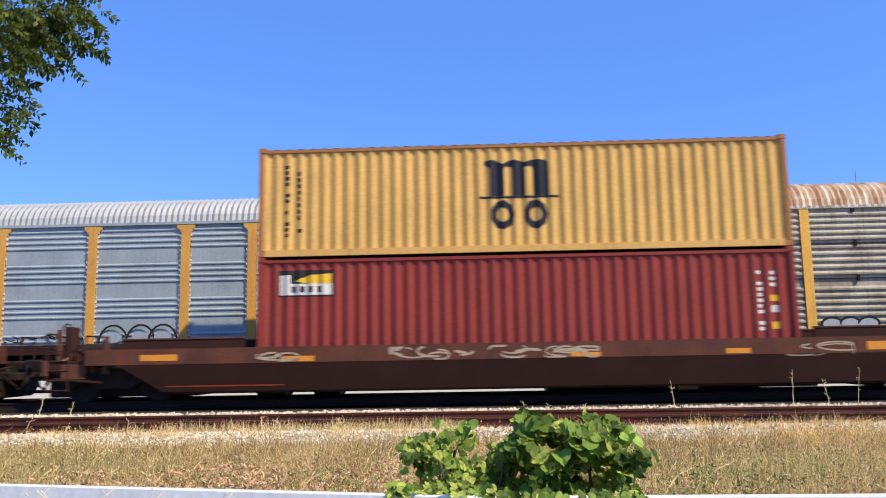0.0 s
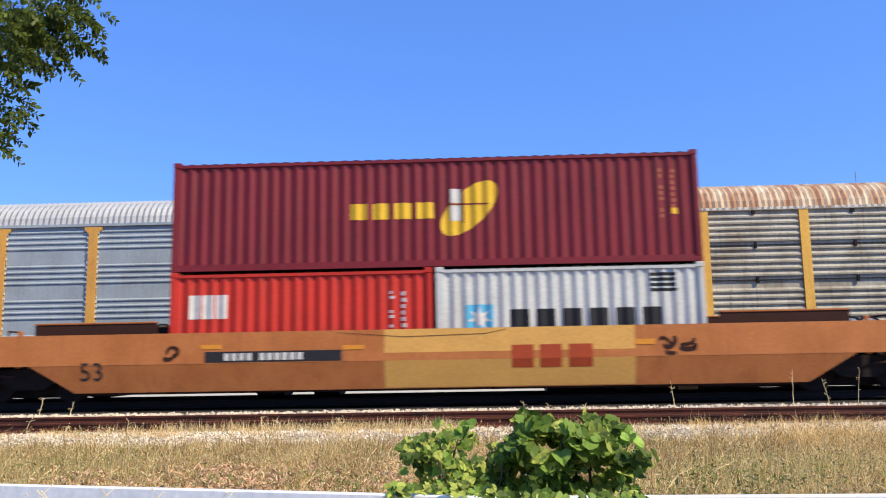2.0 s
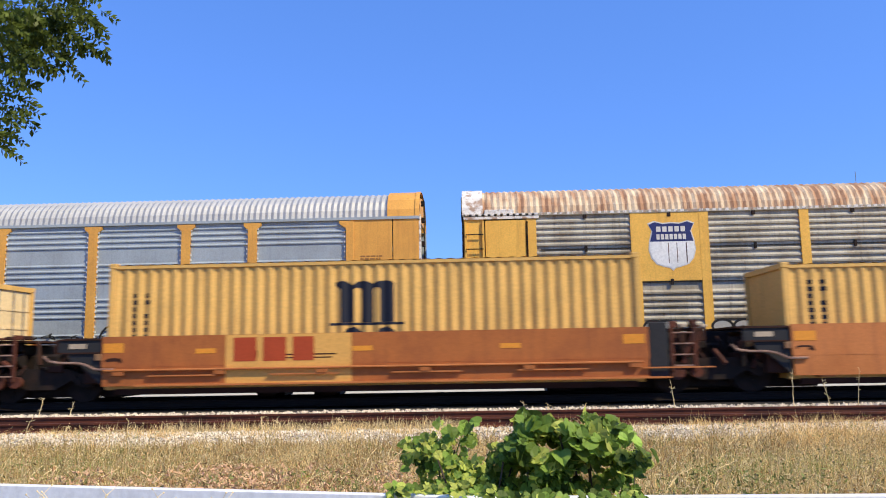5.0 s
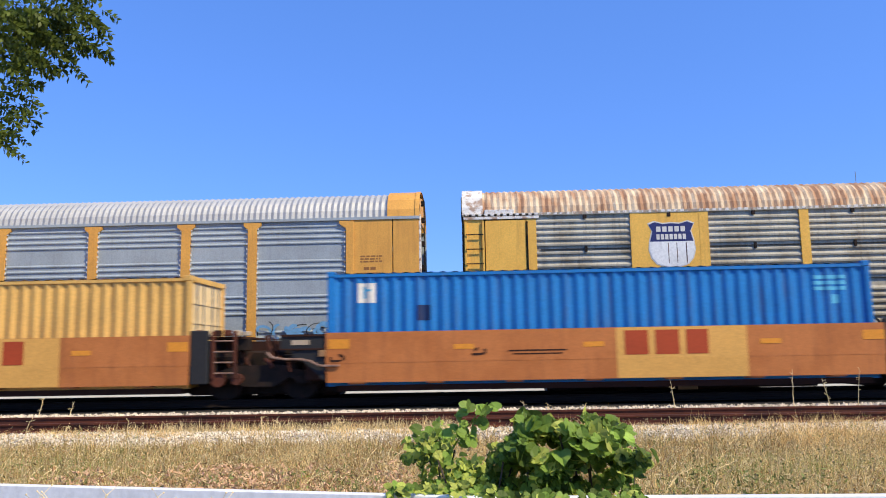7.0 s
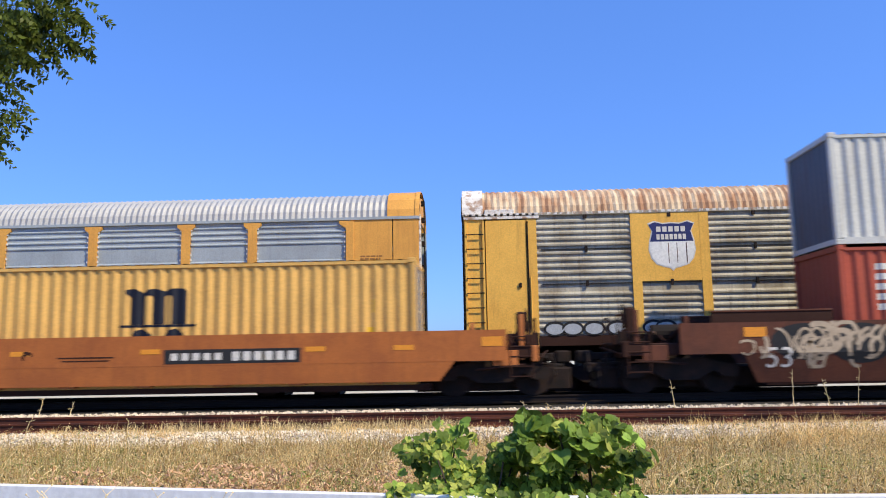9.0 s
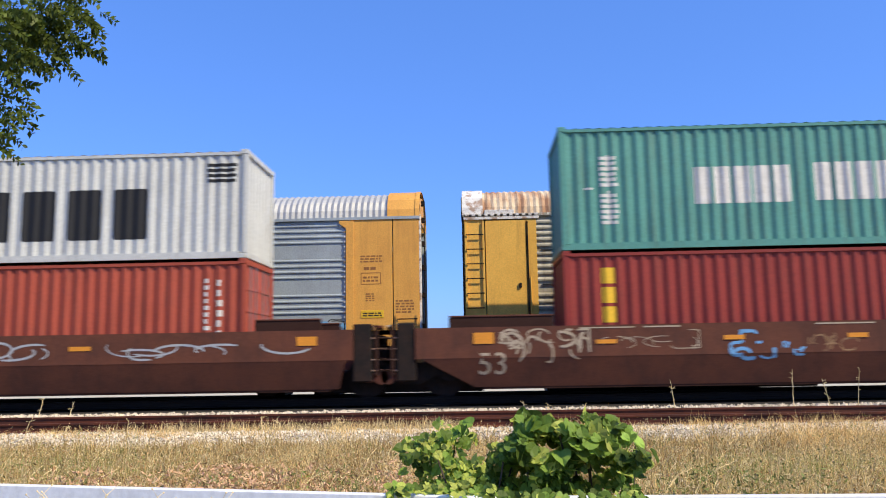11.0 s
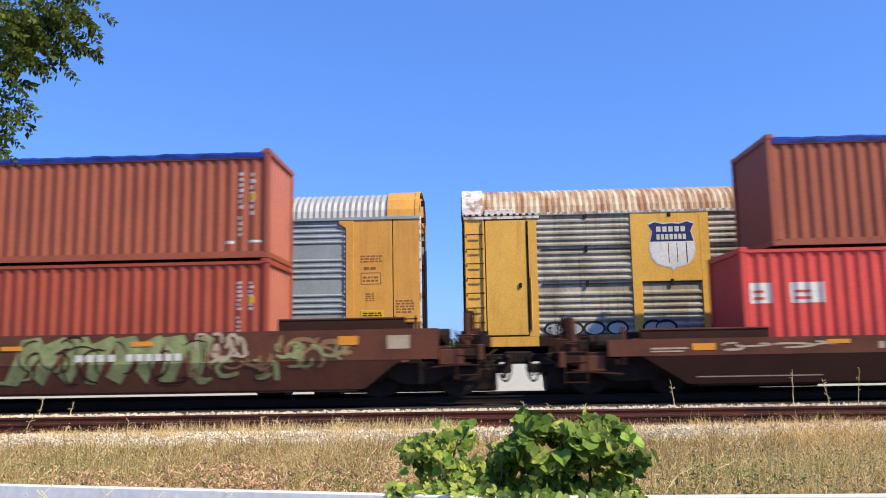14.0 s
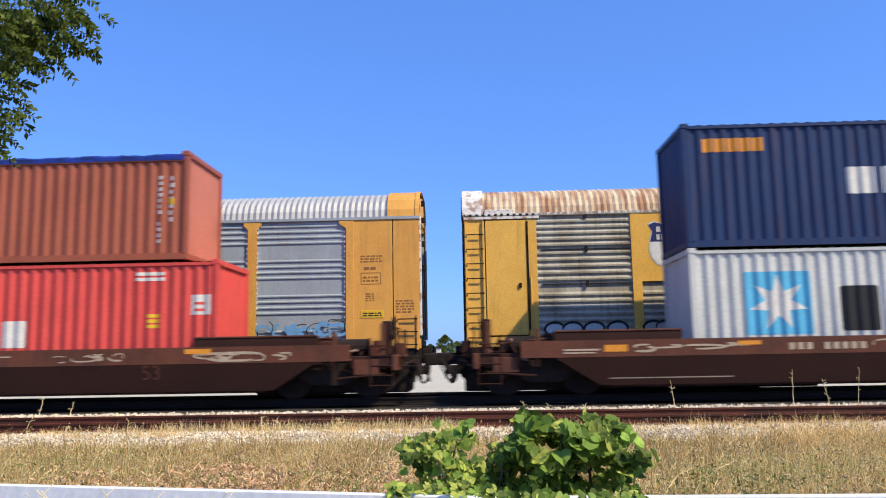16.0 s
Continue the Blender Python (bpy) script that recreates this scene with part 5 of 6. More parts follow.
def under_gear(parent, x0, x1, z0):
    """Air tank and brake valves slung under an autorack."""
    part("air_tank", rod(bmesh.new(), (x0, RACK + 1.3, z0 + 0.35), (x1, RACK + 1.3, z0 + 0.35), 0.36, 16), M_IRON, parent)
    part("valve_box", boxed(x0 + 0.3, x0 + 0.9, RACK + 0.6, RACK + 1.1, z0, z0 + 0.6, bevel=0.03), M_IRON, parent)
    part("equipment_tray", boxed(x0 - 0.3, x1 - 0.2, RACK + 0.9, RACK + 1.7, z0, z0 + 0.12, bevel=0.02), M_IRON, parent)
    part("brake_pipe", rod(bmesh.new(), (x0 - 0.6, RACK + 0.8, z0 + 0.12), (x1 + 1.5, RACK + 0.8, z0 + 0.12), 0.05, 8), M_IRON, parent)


RIBS_L = [1.155 + k * 1.015 + j * 0.163 for k in range(4) for j in range(4)]
RIBS_R = [1.46 + j * 0.18 for j in range(7)] + [2.98 + j * 0.188 for j in range(5)] + [3.97 + j * 0.17 for j in range(5)]
posts_l = [-6.40, -8.36, -11.12, -13.86, -16.6, -19.3, -22.0, -24.0, -26.4]
rack_l = autorack("grey galvanised autorack with yellow posts and corrugated roof", -28.9, -1.53, posts_l, RIBS_L, M_RACK_BLUE, M_ROOF_ZINC, M_RACK_ORANGE, True)
edges = [-3.55] + posts_l
for a, b in zip(edges, edges[1:]):
    rack_panel(rack_l, b + 0.12, a - (0.12 if a != -3.55 else 0.0), 1.42, 4.86, RIBS_L, M_RACK_BLUE)
posts_r = [4.62, 6.56, 9.37, 12.1, 14.8, 17.5, 20.2, 22.9, 25.2]
rack_r = autorack("weathered old autorack with rusty roof and yellow posts", -0.28, 27.1, posts_r, RIBS_R, M_RACK_OLD, M_ROOF_RUST, M_RACK_YELLOW, False)
under_gear(rack_r, 5.4, 8.2, -0.19)
under_gear(rack_l, -16.0, -13.5, -0.05)
edges = [1.80] + posts_r
for a, b in zip(edges, edges[1:]):
    rack_panel(rack_r, a + (0.12 if a != 1.80 else 0.0), b - 0.12, 1.42, 4.86, RIBS_R, M_RACK_OLD, high=0.115, deep=0.05)

# ---- details of the autoracks ----
def plate(parent, name, material, x0, x1, z0, z1, y=RACK, deep=0.05, label="", bevel=0.006):
    return part(name, boxed(x0, x1, y, y + deep, z0, z1, bevel=bevel), material, parent, label)


def bars(parent, material, x0, x1, z0, z1, rows, seed, y):
    rng = random.Random(seed)
    step = (z1 - z0) / rows
    for r in range(rows):
        x = x0
        while x < x1 - 0.05:
            w = rng.uniform(0.04, 0.16)
            part("stencil", boxed(x, min(x1, x + w), y - 0.004, y + 0.002, z0 + r * step, z0 + (r + 0.55) * step), material, parent)
            x += w + 0.035


def rack_ladder(parent, x0, x1, z0, z1, step, material, y):
    bm = bmesh.new()
    for x in (x0, x1):
        box(bm, x - 0.03, x + 0.03, y - 0.02, y + 0.04, z0, z1)
    part("ladder_rail", bm, material, parent)
    z = z0 + 0.15
    while z < z1:
        part("ladder_rung", rod(bmesh.new(), (x0, y - 0.05, z), (x1, y - 0.05, z), 0.016, 6), M_IRON, parent)
        z += step


def flat_shape(parent, name, material, pts, y, label=""):
    return part(name, slab(pts, y - 0.004, y), material, parent, label)


def rack_end(parent, x, d, paint, cap=None, out=0.0):
    """End doors of an autorack: d the way out."""
    for y0 in (RACK + 0.12, RACK + 1.62):
        rows = []
        for k in range(9):
            y = y0 + 1.46 * k / 8
            rows.append([Vector((x - d * 0.06 * (k % 2), y, z)) for z in (1.45, 5.35)])
        part("end_door", sheet(rows, 0, (1, 0, 0)), paint, parent)
    part("end_cap", slab([(RACK + 0.1, 4.9), (RACK + 3.1, 4.9), (RACK + 2.75, 5.55), (RACK + 1.6, 5.74), (RACK + 0.45, 5.55)], -0.02, 0.02), cap or paint, parent).matrix_basis = Matrix.Translation((x + d * out, 0, 0)) @ Matrix.Rotation(math.pi / 2, 4, "Z")


# grey autorack: yellow end with door, stencils and smooth roof end
plate(rack_l, "end_panel", M_RACK_ORANGE, -3.55, -2.33, 1.42, 4.86)
plate(rack_l, "end_panel", M_RACK_ORANGE, -2.30, -1.56, 1.42, 4.86)
part("post", slab([(-3.66, 1.42), (-3.44, 1.42), (-3.44, 4.84), (-3.86, 4.84), (-3.86, 4.76), (-3.66, 4.62)], RACK - 0.03, RACK + 0.05), M_RACK_ORANGE, rack_l)
arc = [(RACK - 0.01, 4.9), (RACK + 0.03, 5.15), (RACK + 0.17, 5.45), (RACK + 0.44, 5.66), (RACK + 0.85, 5.81), (RACK + 1.6, 5.88), (RACK + 2.35, 5.81), (RACK + 2.76, 5.66), (RACK + 3.03, 5.45), (RACK + 3.17, 5.15), (RACK + 3.21, 4.9)]
part("roof_end", sheet([[Vector((x, a, b)) for a, b in arc] for x in (-2.47, -1.53)], 0, (0, 0, 1)), M_RACK_ORANGE, rack_l, "smooth yellow roof end")
part("roof_end_rib", sheet([[Vector((x, a - 0.015, b + 0.015)) for a, b in arc] for x in (-1.66, -1.53)], 0, (0, 0, 1)), M_RACK_ORANGE, rack_l)
rack_end(rack_l, -1.74, 1, M_LETTER_BLACK, M_RACK_ORANGE, 0.17)
rack_end(rack_l, -28.93, -1, M_RACK_ORANGE)
bars(rack_l, M_STENCIL, -3.25, -2.62, 3.62, 3.85, 3, 1, RACK)
bars(rack_l, M_STENCIL, -3.15, -2.75, 3.40, 3.55, 1, 2, RACK)
for x0, x1, z0, z1 in ((-3.24, -2.66, 2.98, 3.0), (-3.24, -2.66, 3.30, 3.32), (-3.24, -3.22, 3.0, 3.3), (-2.68, -2.66, 3.0, 3.3)):
    plate(rack_l, "stencil_frame", M_STENCIL, x0, x1, z0, z1, RACK - 0.004, 0.006, bevel=0)
bars(rack_l, M_STENCIL, -3.18, -2.74, 3.06, 3.25, 2, 3, RACK)
bars(rack_l, M_STENCIL, -3.1, -2.85, 2.5, 2.75, 4, 4, RACK)
plate(rack_l, "warning_placard", M_LETTER_YELLOW, -3.24, -2.58, 2.02, 2.24, RACK - 0.012, 0.012, "small yellow warning placard")
bars(rack_l, M_LETTER_BLACK, -3.18, -2.64, 2.07, 2.2, 2, 5, RACK - 0.012)
bars(rack_l, M_STENCIL, -2.24, -1.72, 2.15, 2.55, 5, 6, RACK)
rack_ladder(rack_l, -2.2, -1.62, 1.1, 2.1, 0.36, M_RACK_ORANGE, RACK - 0.02)
for y in (RACK + 0.02, RACK + 0.16):
    plate(rack_l, "end_strip", M_PEEL, -1.555, -1.50, 1.5, 5.0, y, 0.06)
bm = bmesh.new()
for z in (1.7, 2.6, 3.4, 4.1, 4.8, 5.3):
    box(bm, -1.50, -1.40, RACK + 0.3, RACK + 0.5, z, z + 0.14)
rod(bm, (-1.42, RACK + 0.4, 1.5), (-1.42, RACK + 0.4, 5.4), 0.02, 6)
part("door_latch", bm, M_IRON, rack_l)
for px in [-3.55] + posts_l[:6]:
    bm = bmesh.new()
    for k in range(22):
        z = 1.6 + k * 0.145
        for s in (-1, 1):
            if px == -3.55 and s == 1:
                continue
            box(bm, px + s * 0.155 - 0.02, px + s * 0.155 + 0.02, RACK - 0.012, RACK + 0.02, z, z + 0.05)
    tagged(part("panel_clip", bm, M_PEEL, rack_l), kind="stuff")
# weathered autorack: ladder, door, emblem panel, peeling roof edge
plate(rack_r, "end_panel", M_RACK_YELLOW, -0.26, 0.32, 1.42, 4.78, RACK + 0.02)
plate(rack_r, "door_panel", M_RACK_YELLOW, 0.36, 1.52, 1.46, 4.74, RACK - 0.01)
plate(rack_r, "end_panel", M_RACK_YELLOW, 1.54, 1.82, 1.42, 4.78)
part("lock_rod", rod(bmesh.new(), (1.56, RACK - 0.03, 1.6), (1.56, RACK - 0.03, 4.7), 0.02, 6), M_IRON, rack_r)
part("lock_rod", rod(bmesh.new(), (1.62, RACK - 0.03, 1.6), (1.62, RACK - 0.03, 3.1), 0.025, 6), M_RACK_YELLOW, rack_r)
part("door_handle", boxed(1.28, 1.36, RACK - 0.06, RACK, 2.80, 2.93, bevel=0.01), M_IRON, rack_r)
rack_ladder(rack_r, -0.2, 0.30, 1.25, 4.72, 0.42, M_RACK_YELLOW, RACK - 0.02)
plate(rack_r, "roof_edge", M_PEEL, -0.26, 1.9, 4.78, 4.93, RACK - 0.03, 0.1, "peeling white roof edge")
plate(rack_r, "roof_edge", M_PEEL, 0.35, 1.2, 4.93, 5.06, RACK - 0.02, 0.1)
part("roof_end", sheet([[Vector((x, a, b)) for a, b in arc] for x in (-0.30, 0.30)], 0, (0, 0, 1)), M_PEEL, rack_r, "peeling white roof end")
part("corner_edge", boxed(-0.31, -0.26, RACK + 0.0, RACK + 0.07, 1.3, 4.95), M_IRON, rack_r)
rack_end(rack_r, -0.31, -1, M_LETTER_BLACK)
rack_end(rack_r, 27.13, 1, M_RACK_YELLOW)
plate(rack_r, "emblem_panel", M_RACK_YELLOW, 4.74, 6.44, 2.90, 4.86, RACK - 0.015, 0.05, "yellow steel panel with a shield emblem")
shield = [(0.0, 0.95), (0.08, 0.80), (0.02, 0.60), (0.0, 0.42), (0.05, 0.25), (0.16, 0.13), (0.34, 0.075), (0.44, 0.055), (0.5, 0.0), (0.56, 0.055), (0.66, 0.075), (0.84, 0.13), (0.95, 0.25), (1.0, 0.42), (0.98, 0.60), (0.92, 0.80), (1.0, 0.95), (0.86, 1.0), (0.68, 0.955), (0.5, 0.97), (0.32, 0.955), (0.14, 1.0)]


def shield_part(name, material, grow, lo, hi, y):
    pts = []
    full = [(4.97 + 1.33 * (0.5 + (u - 0.5) * grow), 3.18 + 1.44 * (0.5 + (v - 0.5) * grow)) for u, v in shield]
    bm = slab(full, y - 0.004, y)
    for z, keep in ((lo, 1), (hi, -1)):
        bmesh.ops.bisect_plane(bm, geom=bm.verts[:] + bm.edges[:] + bm.faces[:], plane_co=(0, 0, z), plane_no=(0, 0, keep), clear_inner=True)
    part(name, bm, material, rack_r)


shield_part("shield_edge", M_LETTER_WHITE, 1.0, 3.0, 5.0, RACK - 0.017)
shield_part("shield_field", M_LETTER_NAVY_BLUE, 0.95, 4.02, 5.0, RACK - 0.023)
shield_part("shield_base", M_WHITE, 0.95, 3.0, 4.02, RACK - 0.023)
for z0, n in ((4.30, 5), (4.08, 7)):
    for i in range(n):
        w = 0.86 / n
        part("shield_mark", boxed(5.21 + i * w, 5.21 + i * w + w * 0.72, RACK - 0.032, RACK - 0.026, z0, z0 + 0.15), M_LETTER_WHITE, rack_r)
for x0, x1 in ((5.52, 5.54), (5.76, 5.78), (6.02, 6.05)):
    plate(rack_r, "rust_streak", M_RAIL, x0, x1, 3.4, 3.98, RACK - 0.0285, 0.003, bevel=0)
for a, b in zip([1.80] + posts_r[:5], posts_r[:5]):
    for z in (2.88, 3.87):
        if (a, z) == (4.62, 3.87):
            continue
        plate(rack_r, "panel_joint", M_LETTER_BLACK, a + 0.14, b - 0.14, z - 0.012, z + 0.012, RACK - 0.002, 0.05, bevel=0)
        plate(rack_r, "panel_latch", M_IRON, (a + b) / 2 - 0.04, (a + b) / 2 + 0.04, z - 0.09, z + 0.08, RACK - 0.03, 0.04)
    plate(rack_r, "panel_latch", M_IRON, (a + b) / 2 - 0.05, (a + b) / 2 + 0.05, 4.74, 4.86, RACK - 0.03, 0.04)
bm = bmesh.new()
for i in range(150):
    box(bm, -0.2 + i * 0.18, -0.2 + i * 0.18 + 0.1, RACK - 0.036, RACK + 0.0, 4.88, 4.95)
part("roof_bolt", bm, M_PEEL, rack_r)


def rack_spray(parent, name, material, outlines, label=""):
    for i, item in enumerate(outlines):
        bm = bmesh.new()
        for pts in (item if isinstance(item, Ribbon) else [item]):
            bm.faces.new([bm.verts.new((x, RACK - 0.026 - 0.0004 * (i % 20), z)) for x, z in pts])
        bmesh.ops.remove_doubles(bm, verts=bm.verts[:], dist=0.0005)
        for f in bm.faces:
            f.normal_update()
            if f.normal.y > 0:
                f.normal_flip()
        part(name, bm, material, parent, label)


rack_spray(rack_l, "graffiti", M_LETTER_BLACK, [q for cx in (-10.4, -9.6, -8.95) for q in stroke([(cx + 0.42 * math.cos(a * 0.35), 1.45 + 0.5 * math.sin(a * 0.35)) for a in range(10)], 0.06)], "black spray-paint arches")
rack_spray(rack_l, "graffiti", M_SILVER, [disc(cx, 1.6, 0.26, 0.16) for cx in (-10.4, -9.6, -8.95)])
rack_spray(rack_l, "graffiti", M_SPRAY_BLUE, scrawl(51, -6.2, -3.7, 1.47, 1.9, 16, 0.09), "blue spray-paint tag")
rack_spray(rack_l, "graffiti", M_LETTER_BLACK, scrawl(52, -6.2, -3.7, 1.5, 2.0, 10, 0.03) + scrawl(55, -13.6, -11.3, 1.47, 1.75, 12, 0.04))
ovals = (2.25, 2.75, 3.35, 4.0, 5.0, 5.35, 6.9, 7.5, 8.0, 8.5, 9.9, 10.4, 10.9)
for cx in ovals:
    flat_shape(rack_r, "graffiti_shadow", M_LETTER_BLACK, disc(cx, 1.61, 0.31, 0.20), RACK - 0.019)
rack_spray(rack_r, "graffiti", M_SILVER, [disc(cx, 1.60, 0.25, 0.15) for cx in ovals], "white and black bubble graffiti")
rack_spray(rack_r, "graffiti", M_LETTER_BLACK, [q for cx in ovals for q in stroke([(cx + 0.29 * math.cos(a * 0.4), 1.60 + 0.20 * math.sin(a * 0.4)) for a in range(9)], 0.05)])

# ---- grass, vine, tree, fence ----
def scatter_blades(name, material, count, seed, spots, tall, width, label):
    """Bent, tapering grass blades; spots(rng) gives x, y and a factor on the height."""
    rng = np.random.default_rng(seed)
    x, y, k = spots(rng, count)
    z = np.interp(y, [p[0] for p in PROFILE], [p[1] for p in PROFILE])
    h = rng.uniform(tall[0], tall[1], len(x)) * k
    a, lean = rng.uniform(0, 6.283, len(x)), rng.gamma(2.0, 0.28, len(x)).clip(0.03, 1.3) * h
    dx, dy = np.cos(a) * lean, np.sin(a) * lean
    b = rng.uniform(0, 3.14, len(x))
    w = rng.uniform(width[0], width[1], len(x))
    wx, wy = np.cos(b) * w, np.sin(b) * w * 0.4
    z = z - 0.03
    h = h * (1 - 0.28 * np.clip(lean / np.maximum(h, 0.01), 0, 1.3))
    v = np.stack([np.stack([x - wx, y - wy, z], 1), np.stack([x + wx, y + wy, z], 1), np.stack([x - wx * 0.7 + dx * 0.35, y - wy * 0.7 + dy * 0.35, z + h * 0.6], 1),
                  np.stack([x + wx * 0.7 + dx * 0.35, y + wy * 0.7 + dy * 0.35, z + h * 0.6], 1), np.stack([x + dx, y + dy, z + h], 1)], 1).reshape(-1, 3)
    n = np.arange(len(x)) * 5
    faces = np.concatenate([np.stack([n, n + 1, n + 3], 1), np.stack([n, n + 3, n + 2], 1), np.stack([n + 2, n + 3, n + 4], 1)])
    me = bpy.data.meshes.new(name)
    me.from_pydata(v.tolist(), [], faces.tolist())
    me.materials.append(material)
    return tagged(new(name, me), label, "grass", kind="stuff")


def patchy(x, y, s):
    return np.sin(x * 1.7 + s) * np.cos(y * 2.3 + s * 2) + 0.6 * np.sin(x * 4.1 - y * 3.0 + s)


def meadow(green):
    def spots(rng, n):
        y = rng.uniform(6.2, 12.35, n * 2)
        x = rng.uniform(-0.66, 0.62, n * 2) * (y + 0.6)
        p = patchy(x, y, 1.0) + rng.normal(0, 0.5, n * 2)
        cx, cy = np.round(x / 0.34 + np.sin(y * 9)) * 0.34, np.round(y / 0.3 + np.cos(x * 7)) * 0.3
        x, y = x * 0.6 + cx * 0.4 + rng.normal(0, 0.04, n * 2), y * 0.6 + cy * 0.4 + rng.normal(0, 0.03, n * 2)
        keep = (p > 0.75) if green else (p < 1.1)
        x, y, p = x[keep], y[keep], p[keep]
        thin = np.clip((12.68 - y) / 0.85, 0.22, 1)
        return x, y, thin * (0.80 + 0.22 * np.clip(patchy(x * 1.6, y * 1.6, 4.0), -1, 1) + 0.16 * np.sin(x * 21 + 3 * np.sin(y * 5)) * np.sin(y * 17 + 2 * np.sin(x * 6)))
    return spots


scatter_blades("dry_grass", M_STRAW, 46000, 1, meadow(False), (0.26, 0.64), (0.003, 0.0105), "tall dry straw-coloured grass beside the track")
scatter_blades("green_grass", M_GRASS_GREEN, 15000, 2, meadow(True), (0.25, 0.52), (0.003, 0.008), "patches of half-green grass among the straw")


def mound(rng, n):
    return 5.25 + rng.normal(0, 0.55, n), 11.9 + rng.normal(0, 0.22, n), rng.uniform(0.6, 1.0, n)


def green_strip(rng, n):
    i = rng.integers(0, 6, n)
    return np.array([3.7, -6.0, 4.4, 4.9, -5.2, 3.0])[i] + rng.normal(0, 0.75, n), np.array([10.2, 10.8, 9.6, 9.6, 9.9, 9.0])[i] + rng.normal(0, 0.35, n), rng.uniform(0.7, 1.05, n)


scatter_blades("tall_grass", M_STRAW, 3000, 6, mound, (0.35, 0.62), (0.002, 0.005), "taller tuft of dry grass beside the ballast")
scatter_blades("low_green_grass", M_GRASS_GREEN, 19000, 7, green_strip, (0.3, 0.56), (0.002, 0.005), "low strip of greener grass among the straw")


def verge(rng, n):
    c = rng.uniform(-9, 9, 90)
    i = rng.integers(0, 90, n)
    return c[i] + rng.normal(0, 0.22, n), np.where(i % 7 == 0, 15.8, np.where(i % 3 == 1, 13.5, 13.0)) + rng.normal(0, 0.12, n), rng.uniform(0.4, 1, n) * np.where(i % 5 == 0, 1.2, 0.7)


scatter_blades("track_weeds", M_STRAW, 15000, 3, verge, (0.08, 0.30), (0.002, 0.005), "dry tufts growing between stones and rails")


def rail_side(rng, n):
    c = rng.uniform(-6.6, 6.5, 60)
    i = rng.integers(0, 60, n)
    return c[i] + rng.normal(0, 0.13, n), 13.5 + rng.normal(0, 0.07, n), rng.uniform(0.5, 1, n) * np.where(c[i] < -0.4, 0.9, 0.35)


scatter_blades("rail_weeds", M_SEED, 5200, 8, rail_side, (0.12, 0.40), (0.003, 0.007), "bleached weeds leaning over the near rail")


def seed_heads(name, material, count, seed, label):
    rng = np.random.default_rng(seed)
    y = rng.uniform(6.5, 12.2, count)
    x = rng.uniform(-0.66, 0.62, count) * (y + 0.6)
    z = np.interp(y, [p[0] for p in PROFILE], [p[1] for p in PROFILE])
    vs, fs = [], []
    for i in range(count):
        h = rng.uniform(0.32, 0.62) * min(1, max(0.3, (12.9 - y[i]) / 1.2))
        lx, ly = rng.normal(0, 0.12), rng.normal(0, 0.10)
        b, t = Vector((x[i], y[i], z[i])), Vector((x[i] + lx, y[i] + ly, z[i] + h))
        o = len(vs)
        vs += [b + Vector((-0.002, 0, 0)), b + Vector((0.002, 0, 0)), t]
        fs.append((o, o + 1, o + 2))
        r, q = rng.uniform(0.004, 0.009), rng.uniform(0.006, 0.02)
        o = len(vs)
        vs += [t + Vector((0, 0, q)), t + Vector((r, 0, 0)), t + Vector((0, r, 0.004)), t + Vector((-r, 0, 0)), t + Vector((0, -r, -0.004)), t - Vector((0, 0, q * 0.5))]
        for a, c in ((1, 2), (2, 3), (3, 4), (4, 1)):
            fs += [(o, o + a, o + c), (o + 5, o + c, o + a)]
    me = bpy.data.meshes.new(name)
    me.from_pydata([tuple(v) for v in vs], [], fs)
    me.materials.append(material)
    return tagged(new(name, me), label, "grass", kind="stuff")


def flecks(name, material, count, seed, label, size, clumps=None):
    """Loose husks, leaves and heads at all angles in the upper half of the grass."""
    rng = np.random.default_rng(seed)
    y = rng.uniform(6.4, 12.3, count)
    x = rng.uniform(-0.66, 0.62, count) * (y + 0.6)
    keep = patchy(x * 2.2, y * 2.2, seed) + rng.normal(0, 0.7, count) > -0.2
    x, y = x[keep], y[keep]
    n = len(x)
    if clumps:
        x0, x1, y0, y1, many = clumps
        i = rng.integers(0, many, n)
        x, y = rng.uniform(x0, x1, many)[i] + rng.normal(0, 0.09, n), rng.uniform(y0, y1, many)[i] + rng.normal(0, 0.09, n)
    z = np.interp(y, [p[0] for p in PROFILE], [p[1] for p in PROFILE]) + rng.uniform(0.18, 0.55, n) * np.clip((12.8 - y) / 1.0, 0.25, 1)
    c = np.stack([x, y, z], 1)
    a, b = rng.normal(0, 1, (n, 3)), rng.normal(0, 1, (n, 3))
    a /= np.linalg.norm(a, axis=1)[:, None]
    b = np.cross(a, b)
    b /= np.linalg.norm(b, axis=1)[:, None]
    l, w = rng.uniform(size, size * 3, n)[:, None], rng.uniform(size * 0.3, size * 0.8, n)[:, None]
    v = np.stack([c - a * l, c + b * w, c + a * l, c - b * w], 1).reshape(-1, 3)
    k = np.arange(n) * 4
    me = bpy.data.meshes.new(name)
    me.from_pydata(v.tolist(), [], np.stack([k, k + 1, k + 2, k + 3], 1).tolist())
    me.materials.append(material)
    return tagged(new(name, me), label, "grass", kind="stuff")


